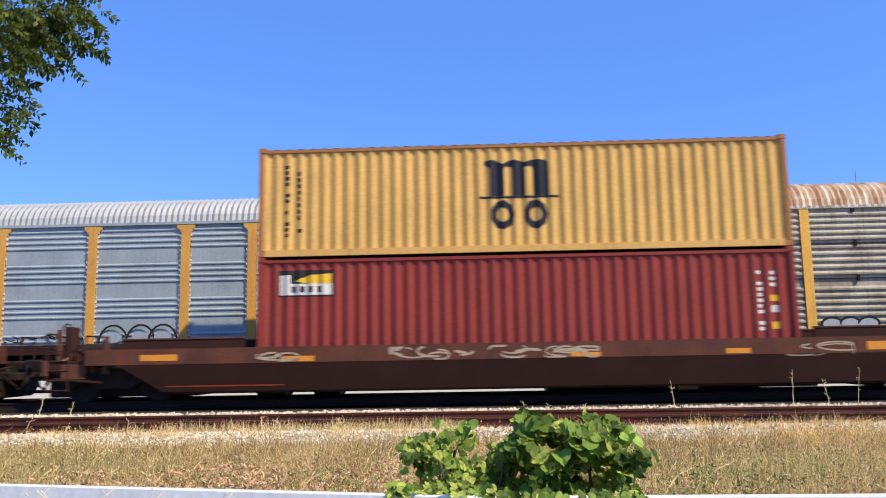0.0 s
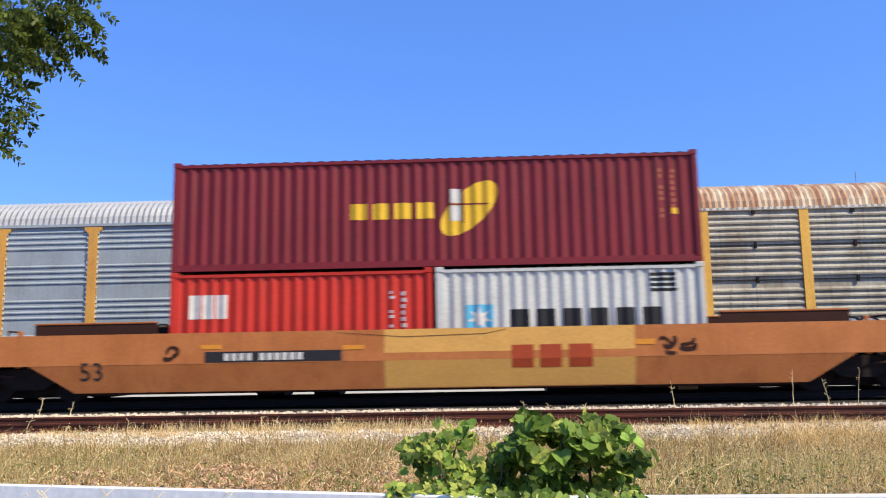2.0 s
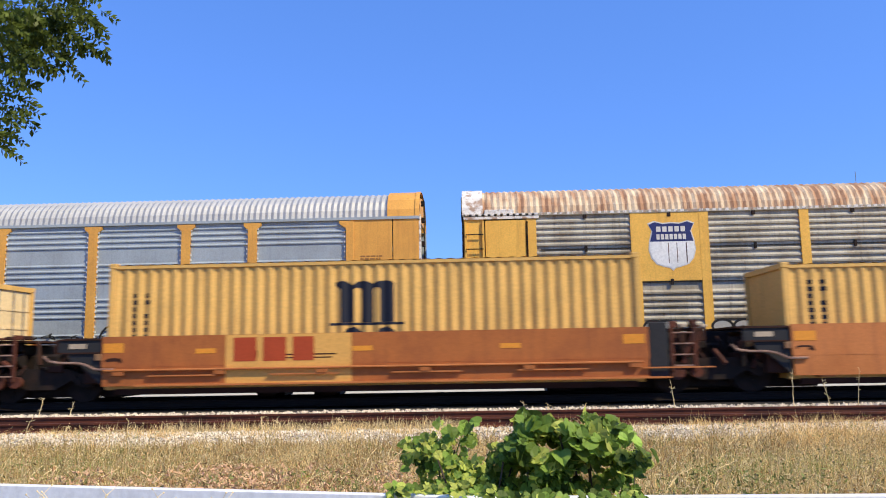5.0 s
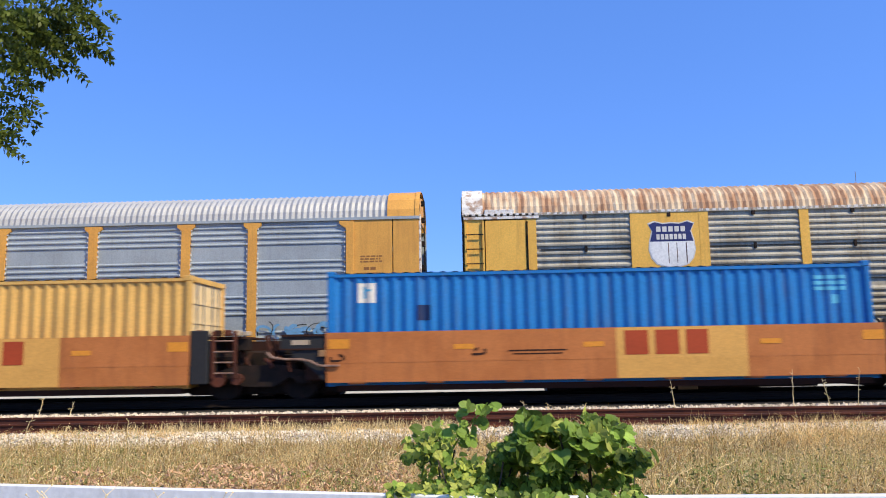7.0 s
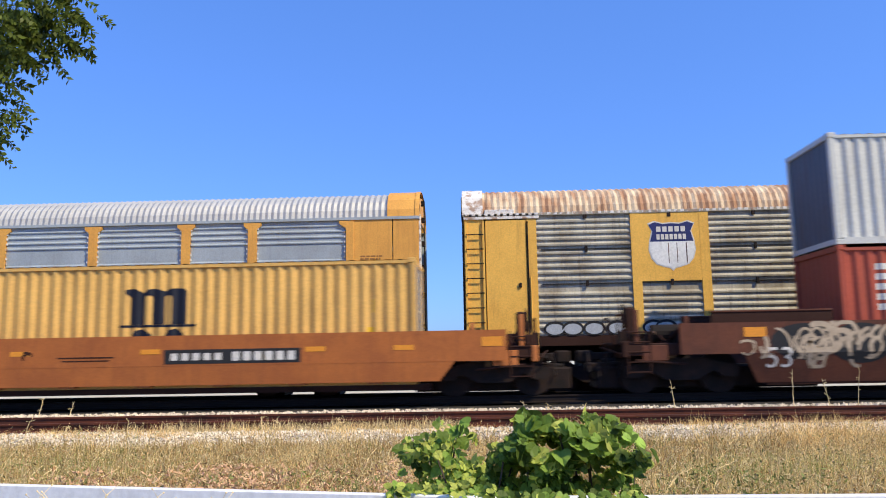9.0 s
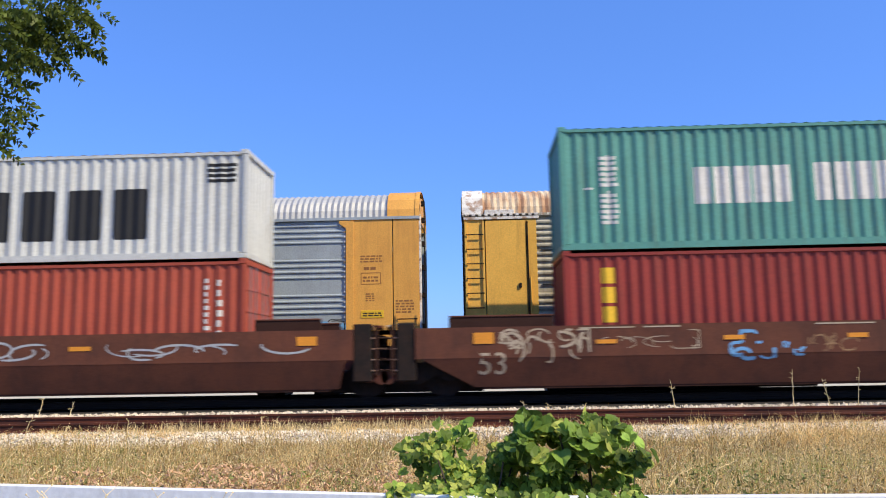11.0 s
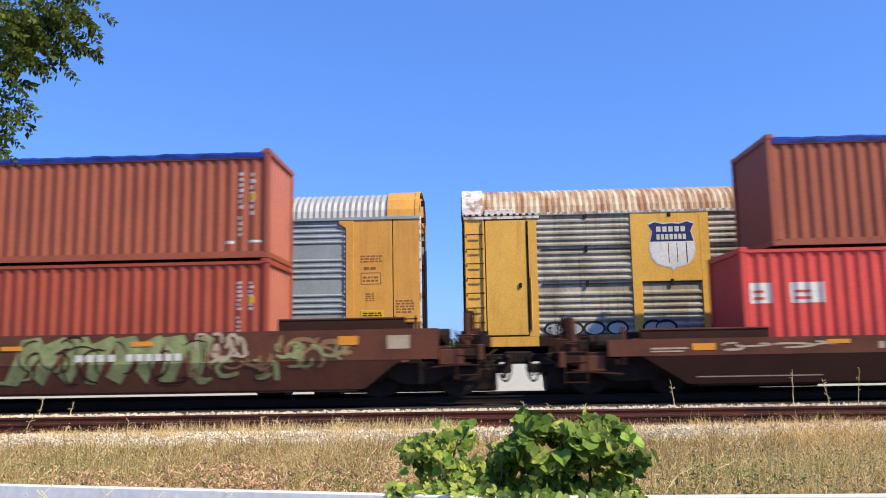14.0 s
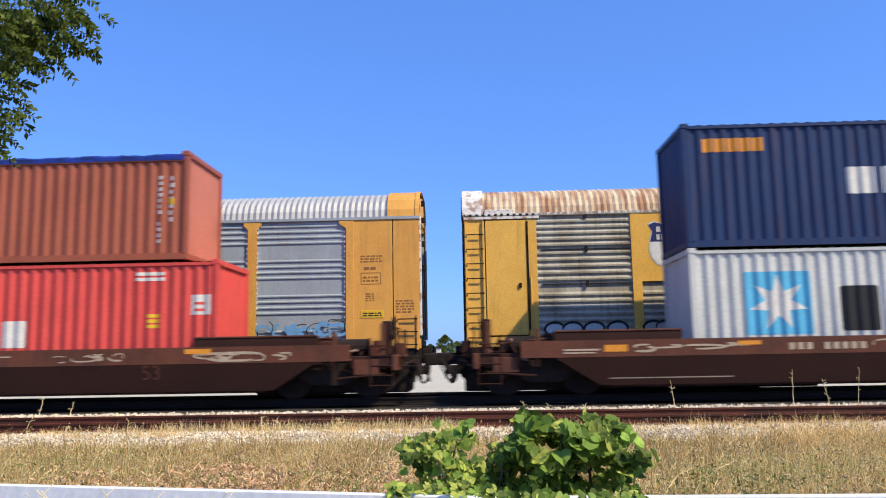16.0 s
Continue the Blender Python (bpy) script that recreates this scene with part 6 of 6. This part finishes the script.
flecks("straw_husks", M_SEED, 34000, 21, "bleached husks and heads caught in the dry grass", 0.0095)
flecks("brown_husks", M_RUDDY, 9000, 22, "brown dry leaves caught in the grass", 0.010)
flecks("green_sprigs", M_GRASS_GREEN, 9000, 23, "small green sprigs low in the dry grass", 0.012)
flecks("ruddy_clumps", M_PINK_SEED, 9000, 24, "pinkish dry seed clusters low in the grass", 0.0165, (-4.6, -0.7, 6.5, 8.8, 110))
flecks("dark_clumps", M_RUDDY, 3000, 25, "dark brown dry leaves in clumps", 0.014, (-5.2, 1.4, 6.6, 9.6, 60))
flecks("green_clumps", M_GRASS_GREEN, 5200, 26, "small green weeds in clumps among the straw", 0.015, (-4.6, 4.6, 6.5, 8.4, 40))


def arched_stems(name, material, count, seed, spots, label):
    """Long dry stems that rise and bend over, in five short lengths each."""
    rng = np.random.default_rng(seed)
    x, y = spots(rng, count)
    z = np.interp(y, [p[0] for p in PROFILE], [p[1] for p in PROFILE])
    n = len(x)
    h, reach = rng.uniform(0.32, 0.66, n) * np.clip((12.9 - y) / 1.2, 0.5, 1), rng.gamma(2.0, 0.085, n)
    a = np.where(rng.random(n) < 0.5, 0.0, 3.14159) + rng.normal(0, 0.7, n)
    w = rng.uniform(0.0012, 0.0030, n)
    rows = []
    for k in range(6):
        f = k / 5
        r, u = reach * f ** 1.9, h * (f * 1.25 - 0.25 * f ** 4)
        px, py, pz = x + np.cos(a) * r, y + np.sin(a) * r * 0.6, z + u
        rows += [np.stack([px - w * (1.1 - f * 0.7), py, pz + w * f], 1), np.stack([px + w * (1.1 - f * 0.7), py, pz - w * f], 1)]
    v = np.stack(rows, 1).reshape(-1, 3)
    o = np.arange(n) * 12
    faces = np.concatenate([np.stack([o + 2 * k, o + 2 * k + 1, o + 2 * k + 3, o + 2 * k + 2], 1) for k in range(5)])
    me = bpy.data.meshes.new(name)
    me.from_pydata(v.tolist(), [], faces.tolist())
    me.materials.append(material)
    return tagged(new(name, me), label, "grass", kind="stuff")


def all_over(rng, n):
    y = rng.uniform(6.5, 11.3, n)
    return rng.uniform(-0.66, 0.62, n) * (y + 0.6), y


def by_the_ballast(rng, n):
    i = rng.integers(0, 3, n)
    return np.array([5.3, 4.2, 6.6])[i] + rng.normal(0, 0.40, n), np.array([11.5, 9.2, 10.4])[i] + rng.normal(0, 0.3, n)


arched_stems("bent_grass", M_SEED, 2000, 31, all_over, "long bleached stems bent over in the dry grass")
arched_stems("bent_tuft", M_STRAW, 600, 32, by_the_ballast, "tall arching tufts of dry grass by the ballast")
seed_heads("ruddy_stalks", M_RUDDY, 2600, 9, "ruddy dry weeds scattered among the straw")
seed_heads("grass_stalks", M_SEED, 5000, 4, "pale seed heads standing over the dry grass")


def stones(name, bands, seed, label):
    rng = np.random.default_rng(seed)
    vs, fs = [], []
    base = np.array([(1, 0, 0), (-1, 0, 0), (0, 1, 0), (0, -1, 0), (0, 0, 1), (0, 0, -1)], float)
    tri = np.array([(0, 2, 4), (2, 1, 4), (1, 3, 4), (3, 0, 4), (2, 0, 5), (1, 2, 5), (3, 1, 5), (0, 3, 5)])
    for y0, y1, n, s0, s1 in bands:
        y = rng.uniform(y0, y1, n)
        x = rng.uniform(-0.66, 0.62, n) * (y + 0.6)
        z = np.interp(y, [p[0] for p in PROFILE], [p[1] for p in PROFILE])
        r = rng.uniform(s0, s1, n)
        for i in range(n):
            p = base * rng.uniform(0.6, 1.25, (6, 3)) * r[i] + rng.normal(0, 0.15, (6, 3)) * r[i]
            c, q = math.cos(x[i] * 50), math.sin(x[i] * 50)
            p = np.stack([p[:, 0] * c - p[:, 1] * q, p[:, 0] * q + p[:, 1] * c, p[:, 2] * 0.8], 1) + (x[i], y[i], z[i] + r[i] * 0.35)
            fs.append(tri + 6 * (len(vs)))
            vs.append(p)
    me = bpy.data.meshes.new(name)
    me.from_pydata(np.concatenate(vs).tolist(), [], np.concatenate(fs).tolist())
    me.materials.append(M_STONE)
    return tagged(new(name, me), label, "gravel", kind="stuff")


stones("ballast_stones", [(12.35, 13.55, 8500, 0.018, 0.045), (13.9, 15.1, 2500, 0.018, 0.04), (15.4, 16.98, 9500, 0.02, 0.045)], 5, "loose pale limestone ballast along the rails")


def weed(x, y, tall, lean, seed):
    rng = random.Random(seed)
    t = thing("weed", "thin dry weed stalk standing in the ballast", "plant", "dry weeds by the track", (x, y, height(y) - 0.02))
    bm = bmesh.new()
    p = Vector((0, 0, 0))
    for k in range(5):
        q = Vector((lean * tall * ((k + 1) / 5) ** 1.5, 0.02 * rng.uniform(-1, 1), tall * (k + 1) / 5))
        rod(bm, p, q, (0.008 - k * 0.001) * (1 if y > 5 else 0.4), 5)
        p = q
    part("stem", bm, M_SEED, t)
    for k in range(rng.randint(5, 10)):
        bm = bmesh.new()
        z = tall * rng.uniform(0.35 if y > 5 else 0.94, 1.0)
        b = Vector((lean * tall * (z / tall) ** 1.5, 0, z))
        e = b + Vector((rng.uniform(-0.07, 0.07), rng.uniform(-0.05, 0.05), rng.uniform(0.0, 0.06)))
        rod(bm, b, e, 0.005 if y > 5 else 0.0012, 4, 0.001)
        bmesh.ops.create_icosphere(bm, subdivisions=1, radius=0.007 if y > 5 else 0.004, matrix=Matrix.Translation(e))
        part("seed_head", bm, M_SEED, t)


for i, (x, y, tall, lean) in enumerate(((-7.55, 12.9, 0.34, 0.3), (-8.3, 13.0, 0.30, 0.5), (-6.9, 12.9, 0.24, 0.4), (-5.9, 13.1, 0.28, 0.1), (-3.55, 12.95, 0.34, -0.05), (-3.35, 12.95, 0.28, 0.1), (-2.3, 13.0, 0.26, 0.05),
                                       (4.02, 16.2, 0.68, -0.10), (6.32, 16.0, 0.88, 0.02), (7.08, 16.1, 0.66, -0.20), (7.58, 16.0, 0.86, 0.10), (-9.2, 16.2, 0.5, 0.2), (-8.6, 16.3, 0.4, 0.3), (0.95, 16.3, 0.24, 0.1), (1.5, 16.4, 0.2, -0.2), (-0.1, 16.3, 0.16, 0.2), (2.2, 16.3, 0.2, 0.2),
                                       (4.25, 10.2, 0.60, 0.25), (5.35, 11.0, 0.50, 0.1), (-1.70, 2.96, 1.20, 0.02), (-1.58, 2.98, 1.19, -0.03), (-1.42, 2.95, 1.22, 0.02), (-1.27, 2.95, 1.18, 0.04), (-1.17, 2.93, 1.215, -0.02), (-0.98, 2.9, 1.2, 0.03))):
    weed(x, y, tall, lean, i)


# white board fence close to the camera
fence = thing("board_fence", "white painted board fence in front of the grass", "fence")
for FA, FB, posts in ((Vector((-3.6, 3.535, 0)), Vector((0.083, 2.82, 0)), (0.6, 2.2)), (Vector((0.087, 2.82, 0)), Vector((3.4, 2.741, 0)), (0.05, 1.9, 3.2))):
    along = (FB - FA).normalized()
    turn = math.degrees(math.atan2(along.y, along.x))
    for z0, z1 in ((0.31, 0.45), (-0.02, 0.12), (-0.35, -0.21)):
        o = part("board", boxed(0, (FB - FA).length, 0, 0.03, z0, z1, bevel=0.005), M_FENCE, fence)
        o.matrix_basis = pose(FA.x, FA.y, 0, 0, 0, turn)
    for k in posts:
        p = FA + along * k
        o = part("post", boxed(-0.05, 0.05, 0.032, 0.13, -0.78, 0.43, bevel=0.008), M_FENCE, fence)
        o.matrix_basis = pose(p.x, p.y, 0, 0, 0, turn)


# vine over the fence
def leaf_shape(bm, at, normal, size, spin, fold=0.25):
    q = Vector(normal).to_track_quat("Z", "Y").to_matrix().to_4x4() @ Matrix.Rotation(spin, 4, "Z")
    half = [(0.22, -0.58, 0.05), (0.45, -0.50, 0.12), (0.56, -0.26, fold * 0.4), (0.52, 0.02, fold * 0.5), (0.42, 0.24, fold * 0.35), (0.22, 0.44, fold * 0.2)]
    pts = [(0, -0.44, 0)] + half + [(0, 0.58, -0.14)] + [(-a, b, c) for a, b, c in reversed(half)]
    c = bm.verts.new(Vector(at) + q @ (Vector((0, -0.05, -0.03)) * size))
    vs = [bm.verts.new(Vector(at) + q @ (Vector(p) * size)) for p in pts]
    for i in range(14):
        bm.faces.new((c, vs[i], vs[(i + 1) % 14]))


def vine_top(x):
    """Height of the vine's outline along x."""
    return float(np.interp(x, [-0.40, -0.33, -0.26, -0.16, -0.08, -0.01, 0.07, 0.12, 0.17, 0.24, 0.36, 0.46, 0.54, 0.60, 0.66, 0.72],
                           [0.44, 0.56, 0.615, 0.645, 0.635, 0.585, 0.53, 0.55, 0.645, 0.665, 0.645, 0.655, 0.665, 0.625, 0.59, 0.50]))


vine = thing("vine_bush", "leafy green vine climbing over the fence", "bush", at=(0, 0, 0))
rng = random.Random(12)
bm, pale = bmesh.new(), bmesh.new()
made = 0
while made < 3600:
    x = rng.uniform(-0.31, 0.68)
    y = rng.uniform(3.05, 3.60)
    t = vine_top(x) + 0.022 * math.sin(x * 47 + 3 * y) + 0.016 * math.sin(x * 113 + y * 20)
    z = 0.18 + (t - 0.18) * rng.random() ** 0.6
    if x > 0.68 - max(0.0, 0.56 - z) * 0.5 or x < -0.30 + max(0.0, 0.54 - z) * 0.35 or x < 0.1 and rng.random() < (0.5 if z > 0.47 else 0.1):
        continue
    if z > 0.43 and math.sin(x * 19 + 1 + 2 * math.sin(z * 9)) * math.sin(z * 23 + y * 7) > (0.12 if x > 0.12 else 0.0):
        continue
    crest = z > t - 0.14
    if crest and x > 0.12:
        size = rng.uniform(0.022, 0.072)
    else:
        size = rng.uniform(0.012, 0.042)
    n = Vector((rng.gauss(0.35, 0.6), rng.gauss(-0.55, 0.5), rng.gauss(0.55, 0.6)))
    leaf_shape(pale if rng.random() < (0.48 if x < 0.10 else 0.14 + 0.10 * crest) else bm, (x, y, z), n, size, rng.uniform(0, 6.28), rng.uniform(-0.2, 0.4))
    made += 1
for k in range(90):
    x = rng.uniform(-0.33, 0.06)
    leaf_shape(pale if rng.random() < 0.5 else bm, (x, 2.80 - x * 0.19 + rng.uniform(-0.02, 0.08), rng.uniform(0.44, 0.49)), (rng.gauss(0.2, 0.4), -0.5, 0.8), rng.uniform(0.014, 0.034), rng.uniform(0, 6.28))
for k in range(230):
    x = rng.uniform(0.07, 0.57)
    leaf_shape(pale if rng.random() < 0.15 else bm, (x, 2.75 + rng.uniform(-0.05, 0.04), 0.47 - abs(rng.gauss(0, 0.055))), (rng.gauss(0.2, 0.5), -0.6, 0.6), rng.uniform(0.018, 0.042), rng.uniform(0, 6.28))
part("foliage", bm, M_LEAF, vine)
part("young_foliage", pale, M_LEAF_PALE, vine, "yellow-green young leaves")
for k in range(16):
    bm = bmesh.new()
    x = rng.uniform(-0.22, 0.56)
    p = Vector((x, rng.uniform(3.1, 3.6), -0.72 if k % 3 == 0 else 0.1))
    top = Vector((x + rng.uniform(-0.15, 0.15), rng.uniform(3.1, 3.6), max(0.35, vine_top(x) - rng.uniform(0.02, 0.15))))
    m = (p + top) / 2 + Vector((rng.uniform(-0.08, 0.08), rng.uniform(-0.08, 0.08), 0))
    rod(bm, p, m, 0.006, 5)
    rod(bm, m, top, 0.004, 5)
    part("stem", bm, M_BARK, vine)


def shoot(base, tall, lean, n, seed, name="shoot"):
    """A shoot of the vine that the wind moves, its foot at base."""
    r = random.Random(seed)
    bm = bmesh.new()
    p = Vector((0, 0, 0))
    for k in range(6):
        q = Vector((lean * tall * ((k + 1) / 6) ** 1.4, 0.02, tall * (k + 1) / 6))
        rod(bm, p, q, 0.004 - k * 0.0004, 5)
        p = q
    for k in range(n):
        f = r.uniform(0.25, 1.0)
        at = Vector((lean * tall * f ** 1.4 + r.uniform(-0.06, 0.06), r.uniform(-0.05, 0.05), tall * f))
        leaf_shape(bm, at, (r.gauss(0, 0.5), -0.7, 0.7), r.uniform(0.025, 0.055), r.uniform(0, 6.28))
    o = part(name, bm, M_LEAF, vine)
    o.location = base
    return o


shoot_a = shoot((-0.12, 3.3, 0.40), 0.26, 0.25, 26, 1)
shoot_b = shoot((-0.24, 3.35, 0.38), 0.20, -0.2, 18, 2)
shoot_c = shoot((0.56, 3.3, 0.42), 0.20, 0.5, 16, 3)


# tree whose branch hangs into view
tree = thing("tree", "leafy tree with small green leaves on drooping twigs", "tree", at=(0, 0, 0))
bm = bmesh.new()
pts = [Vector((-7.6, 7.6, -0.8)), Vector((-7.5, 7.6, 1.2)), Vector((-7.2, 7.5, 3.0)), Vector((-6.6, 7.4, 4.6)), Vector((-6.3, 7.3, 6.4))]
for (a, b, r0, r1) in zip(pts, pts[1:], (0.24, 0.2, 0.17, 0.14), (0.2, 0.17, 0.14, 0.08)):
    rod(bm, a, b, r0, 12, r1)
part("trunk", bm, M_BARK, tree)
bm = bmesh.new()
for a, b, r0, r1 in (((-7.2, 7.5, 3.0), (-5.6, 7.1, 4.5), 0.09, 0.05), ((-5.6, 7.1, 4.5), (-4.4, 7.0, 4.75), 0.05, 0.025), ((-4.4, 7.0, 4.75), (-3.7, 6.9, 4.45), 0.025, 0.01), ((-5.6, 7.1, 4.5), (-4.8, 6.9, 3.9), 0.03, 0.015), ((-4.8, 6.9, 3.9), (-4.5, 6.9, 3.2), 0.015, 0.006), ((-6.6, 7.4, 4.6), (-5.0, 7.2, 5.8), 0.07, 0.03)):
    rod(bm, a, b, r0, 8, r1)
part("limb", bm, M_BARK, tree)


def spray(name, seed, twigs, pivot, leaves):
    """Drooping twigs with leaflets; twigs: how many and from which boxes of x, y, z they hang."""
    r = random.Random(seed)
    bm = bmesh.new()
    pv = Vector(pivot)
    for n, (x0, x1, y0, y1, z0, z1) in twigs:
        for _ in range(n):
            tip = Vector((r.uniform(x0, x1), r.uniform(y0, y1), r.uniform(z0, z1)))
            long = r.uniform(0.18, 0.42)
            root = tip + Vector((-long * r.uniform(0.4, 1.0), r.uniform(-0.1, 0.1), long * r.uniform(0.2, 0.9)))
            rod(bm, root - pv, tip - pv, 0.004, 4, 0.0015)
            d = (tip - root).normalized()
            side = d.cross(Vector((0, 1, 0))).normalized()
            for k in range(leaves):
                f = (k + 0.5) / leaves
                at = root.lerp(tip, f)
                s = 1 if k % 2 else -1
                dr = (d * 0.6 + side * s * r.uniform(0.5, 1.0) + Vector((0, r.uniform(-0.5, 0.5), -0.25))).normalized()
                size = r.uniform(0.045, 0.085)
                w = dr.cross(Vector((r.gauss(0, 0.5), -1, r.gauss(0.3, 0.5)))).normalized() * size * 0.27
                e = at + dr * size
                mid = at + dr * size * 0.45
                vs = [bm.verts.new(v - pv) for v in (at, mid + w, e, mid - w)]
                bm.faces.new(vs)
    o = part(name, bm, M_TREE_LEAF, tree)
    o.location = pivot
    return o


crown_top = spray("crown", 1, [(190, (-5.4, -3.88, 6.5, 7.5, 3.95, 5.2)), (130, (-5.2, -4.05, 6.6, 7.4, 3.62, 4.2)), (150, (-6.6, -3.6, 6.4, 7.8, 4.5, 6.6))], (-4.6, 7.0, 4.7), 13)
crown_tip = spray("hanging_spray", 2, [(46, (-4.15, -3.56, 6.7, 7.2, 3.86, 4.30)), (14, (-3.95, -3.62, 6.7, 7.2, 4.2, 4.5)), (28, (-4.35, -3.82, 6.7, 7.2, 3.62, 4.0))], (-3.95, 7.0, 4.5), 13)
crown_low = spray("hanging_spray", 3, [(70, (-5.0, -4.13, 6.7, 7.2, 2.95, 3.55)), (24, (-5.0, -4.27, 6.8, 7.1, 2.76, 3.05)), (5, (-4.75, -4.52, 6.8, 7.1, 2.38, 2.52))], (-4.6, 7.0, 3.8), 12)


# far off: trees, a pale wall, a mast
def far_tree(x, y, tall, wide, seed):
    r = random.Random(seed)
    t = thing("tree", "far green tree beyond the tracks", "tree", "far trees", (x, y, -0.5))
    part("trunk", rod(bmesh.new(), (0, 0, 0), (0, 0, tall * 0.6), tall * 0.03, 8), M_BARK, t)
    bm = bmesh.new()
    for _ in range(420):
        a, b = r.uniform(0, 6.28), r.random() ** 0.5
        z = tall * r.uniform(0.3, 1.0)
        k = math.sin(min(1, (1.02 - z / tall) * 2.2) * 1.57) * wide
        at = Vector((math.cos(a) * b * k, math.sin(a) * b * k, z))
        leaf_shape(bm, at, (r.gauss(0, 1), r.gauss(-0.4, 1), r.gauss(0.5, 1)), tall * 0.07, r.uniform(0, 6.28))
    part("crown", bm, M_TREE_LEAF, t)


for i, (x, y, tall, wide) in enumerate(((-6.6, 170, 5.6, 2.3), (-4.2, 180, 4.4, 2.0), (-11.0, 190, 4.0, 2.2), (-1.0, 200, 3.4, 2.0))):
    far_tree(x, y, tall, wide, i)
shed = thing("shed", "low pale far building with a flat roof", "building", at=(-9.0, 150, -0.5))
part("wall", boxed(-3.0, 2.2, 0, 5, 0, 2.6), M_PEEL, shed)
part("roof", boxed(-3.2, 2.4, -0.2, 5.2, 2.6, 2.85), M_IRON, shed)
mast = thing("radio_mast", "thin far radio mast against the sky", "mast", at=(59.5, 120, -0.5))
part("pole", rod(bmesh.new(), (0, 0, 0), (0, 0, 28.5), 0.10, 6, 0.05), M_STEEL, mast)


def motions():
    for ob, at in movers:
        walk(ob, [(t, pose(at[0] - SPEED * t, at[1], at[2])) for t in range(0, 17, 2)])
    for w, at in spinners:
        walk(w, [(k / 30, pose(*at, 0, -math.degrees(SPEED * k / 30 / WHEEL) % 360, 0)) for k in range(0, 481)])
    sway = [(0, 7), (0.5, 3), (1, 3), (1.5, -2), (2, 3), (2.5, -3), (3, -10), (3.5, -8), (4, 3), (4.5, -4), (5, 8), (5.6, 18), (6.3, 30), (6.5, -4), (7, 13), (7.5, 28), (8, -4), (8.5, -12), (9, -16), (9.5, -2), (10, 6), (10.6, 0), (11.3, 3), (12, 3), (12.5, 5), (13, 3), (13.5, 1), (14, -4), (14.5, -1), (15, -2), (15.5, -2), (16, -7)]
    for ob, k, lift in ((crown_tip, 0.0051, -0.3), (crown_low, 0.0022, 0.5), (crown_top, 0.0014, 0.2)):
        at = Vector(ob.location)
        walk(ob, [(t, pose(at.x + s * k, at.y, at.z + s * k * lift, 0, -s * 0.12, 0)) for t, s in sway])
    gust = [(0, 0), (2, 2), (3.3, 6), (4, 2), (5, -4), (6.3, 0), (6.6, -6), (7.0, -30), (7.5, 12), (8.0, -18), (8.5, -24), (9.0, 8), (10, -6), (11.3, 6), (12, 4), (13, 0), (14, 2), (15, 0), (16, 3)]
    for ob, k, up in ((shoot_a, 0.8, 0.0045), (shoot_b, 0.6, 0.002), (shoot_c, -0.4, 0.0)):
        at = Vector(ob.location)
        walk(ob, [(t, pose(at.x, at.y, at.z + max(0, -s) * up, 0, -s * k + 0, 0)) for t, s in gust])


motions()
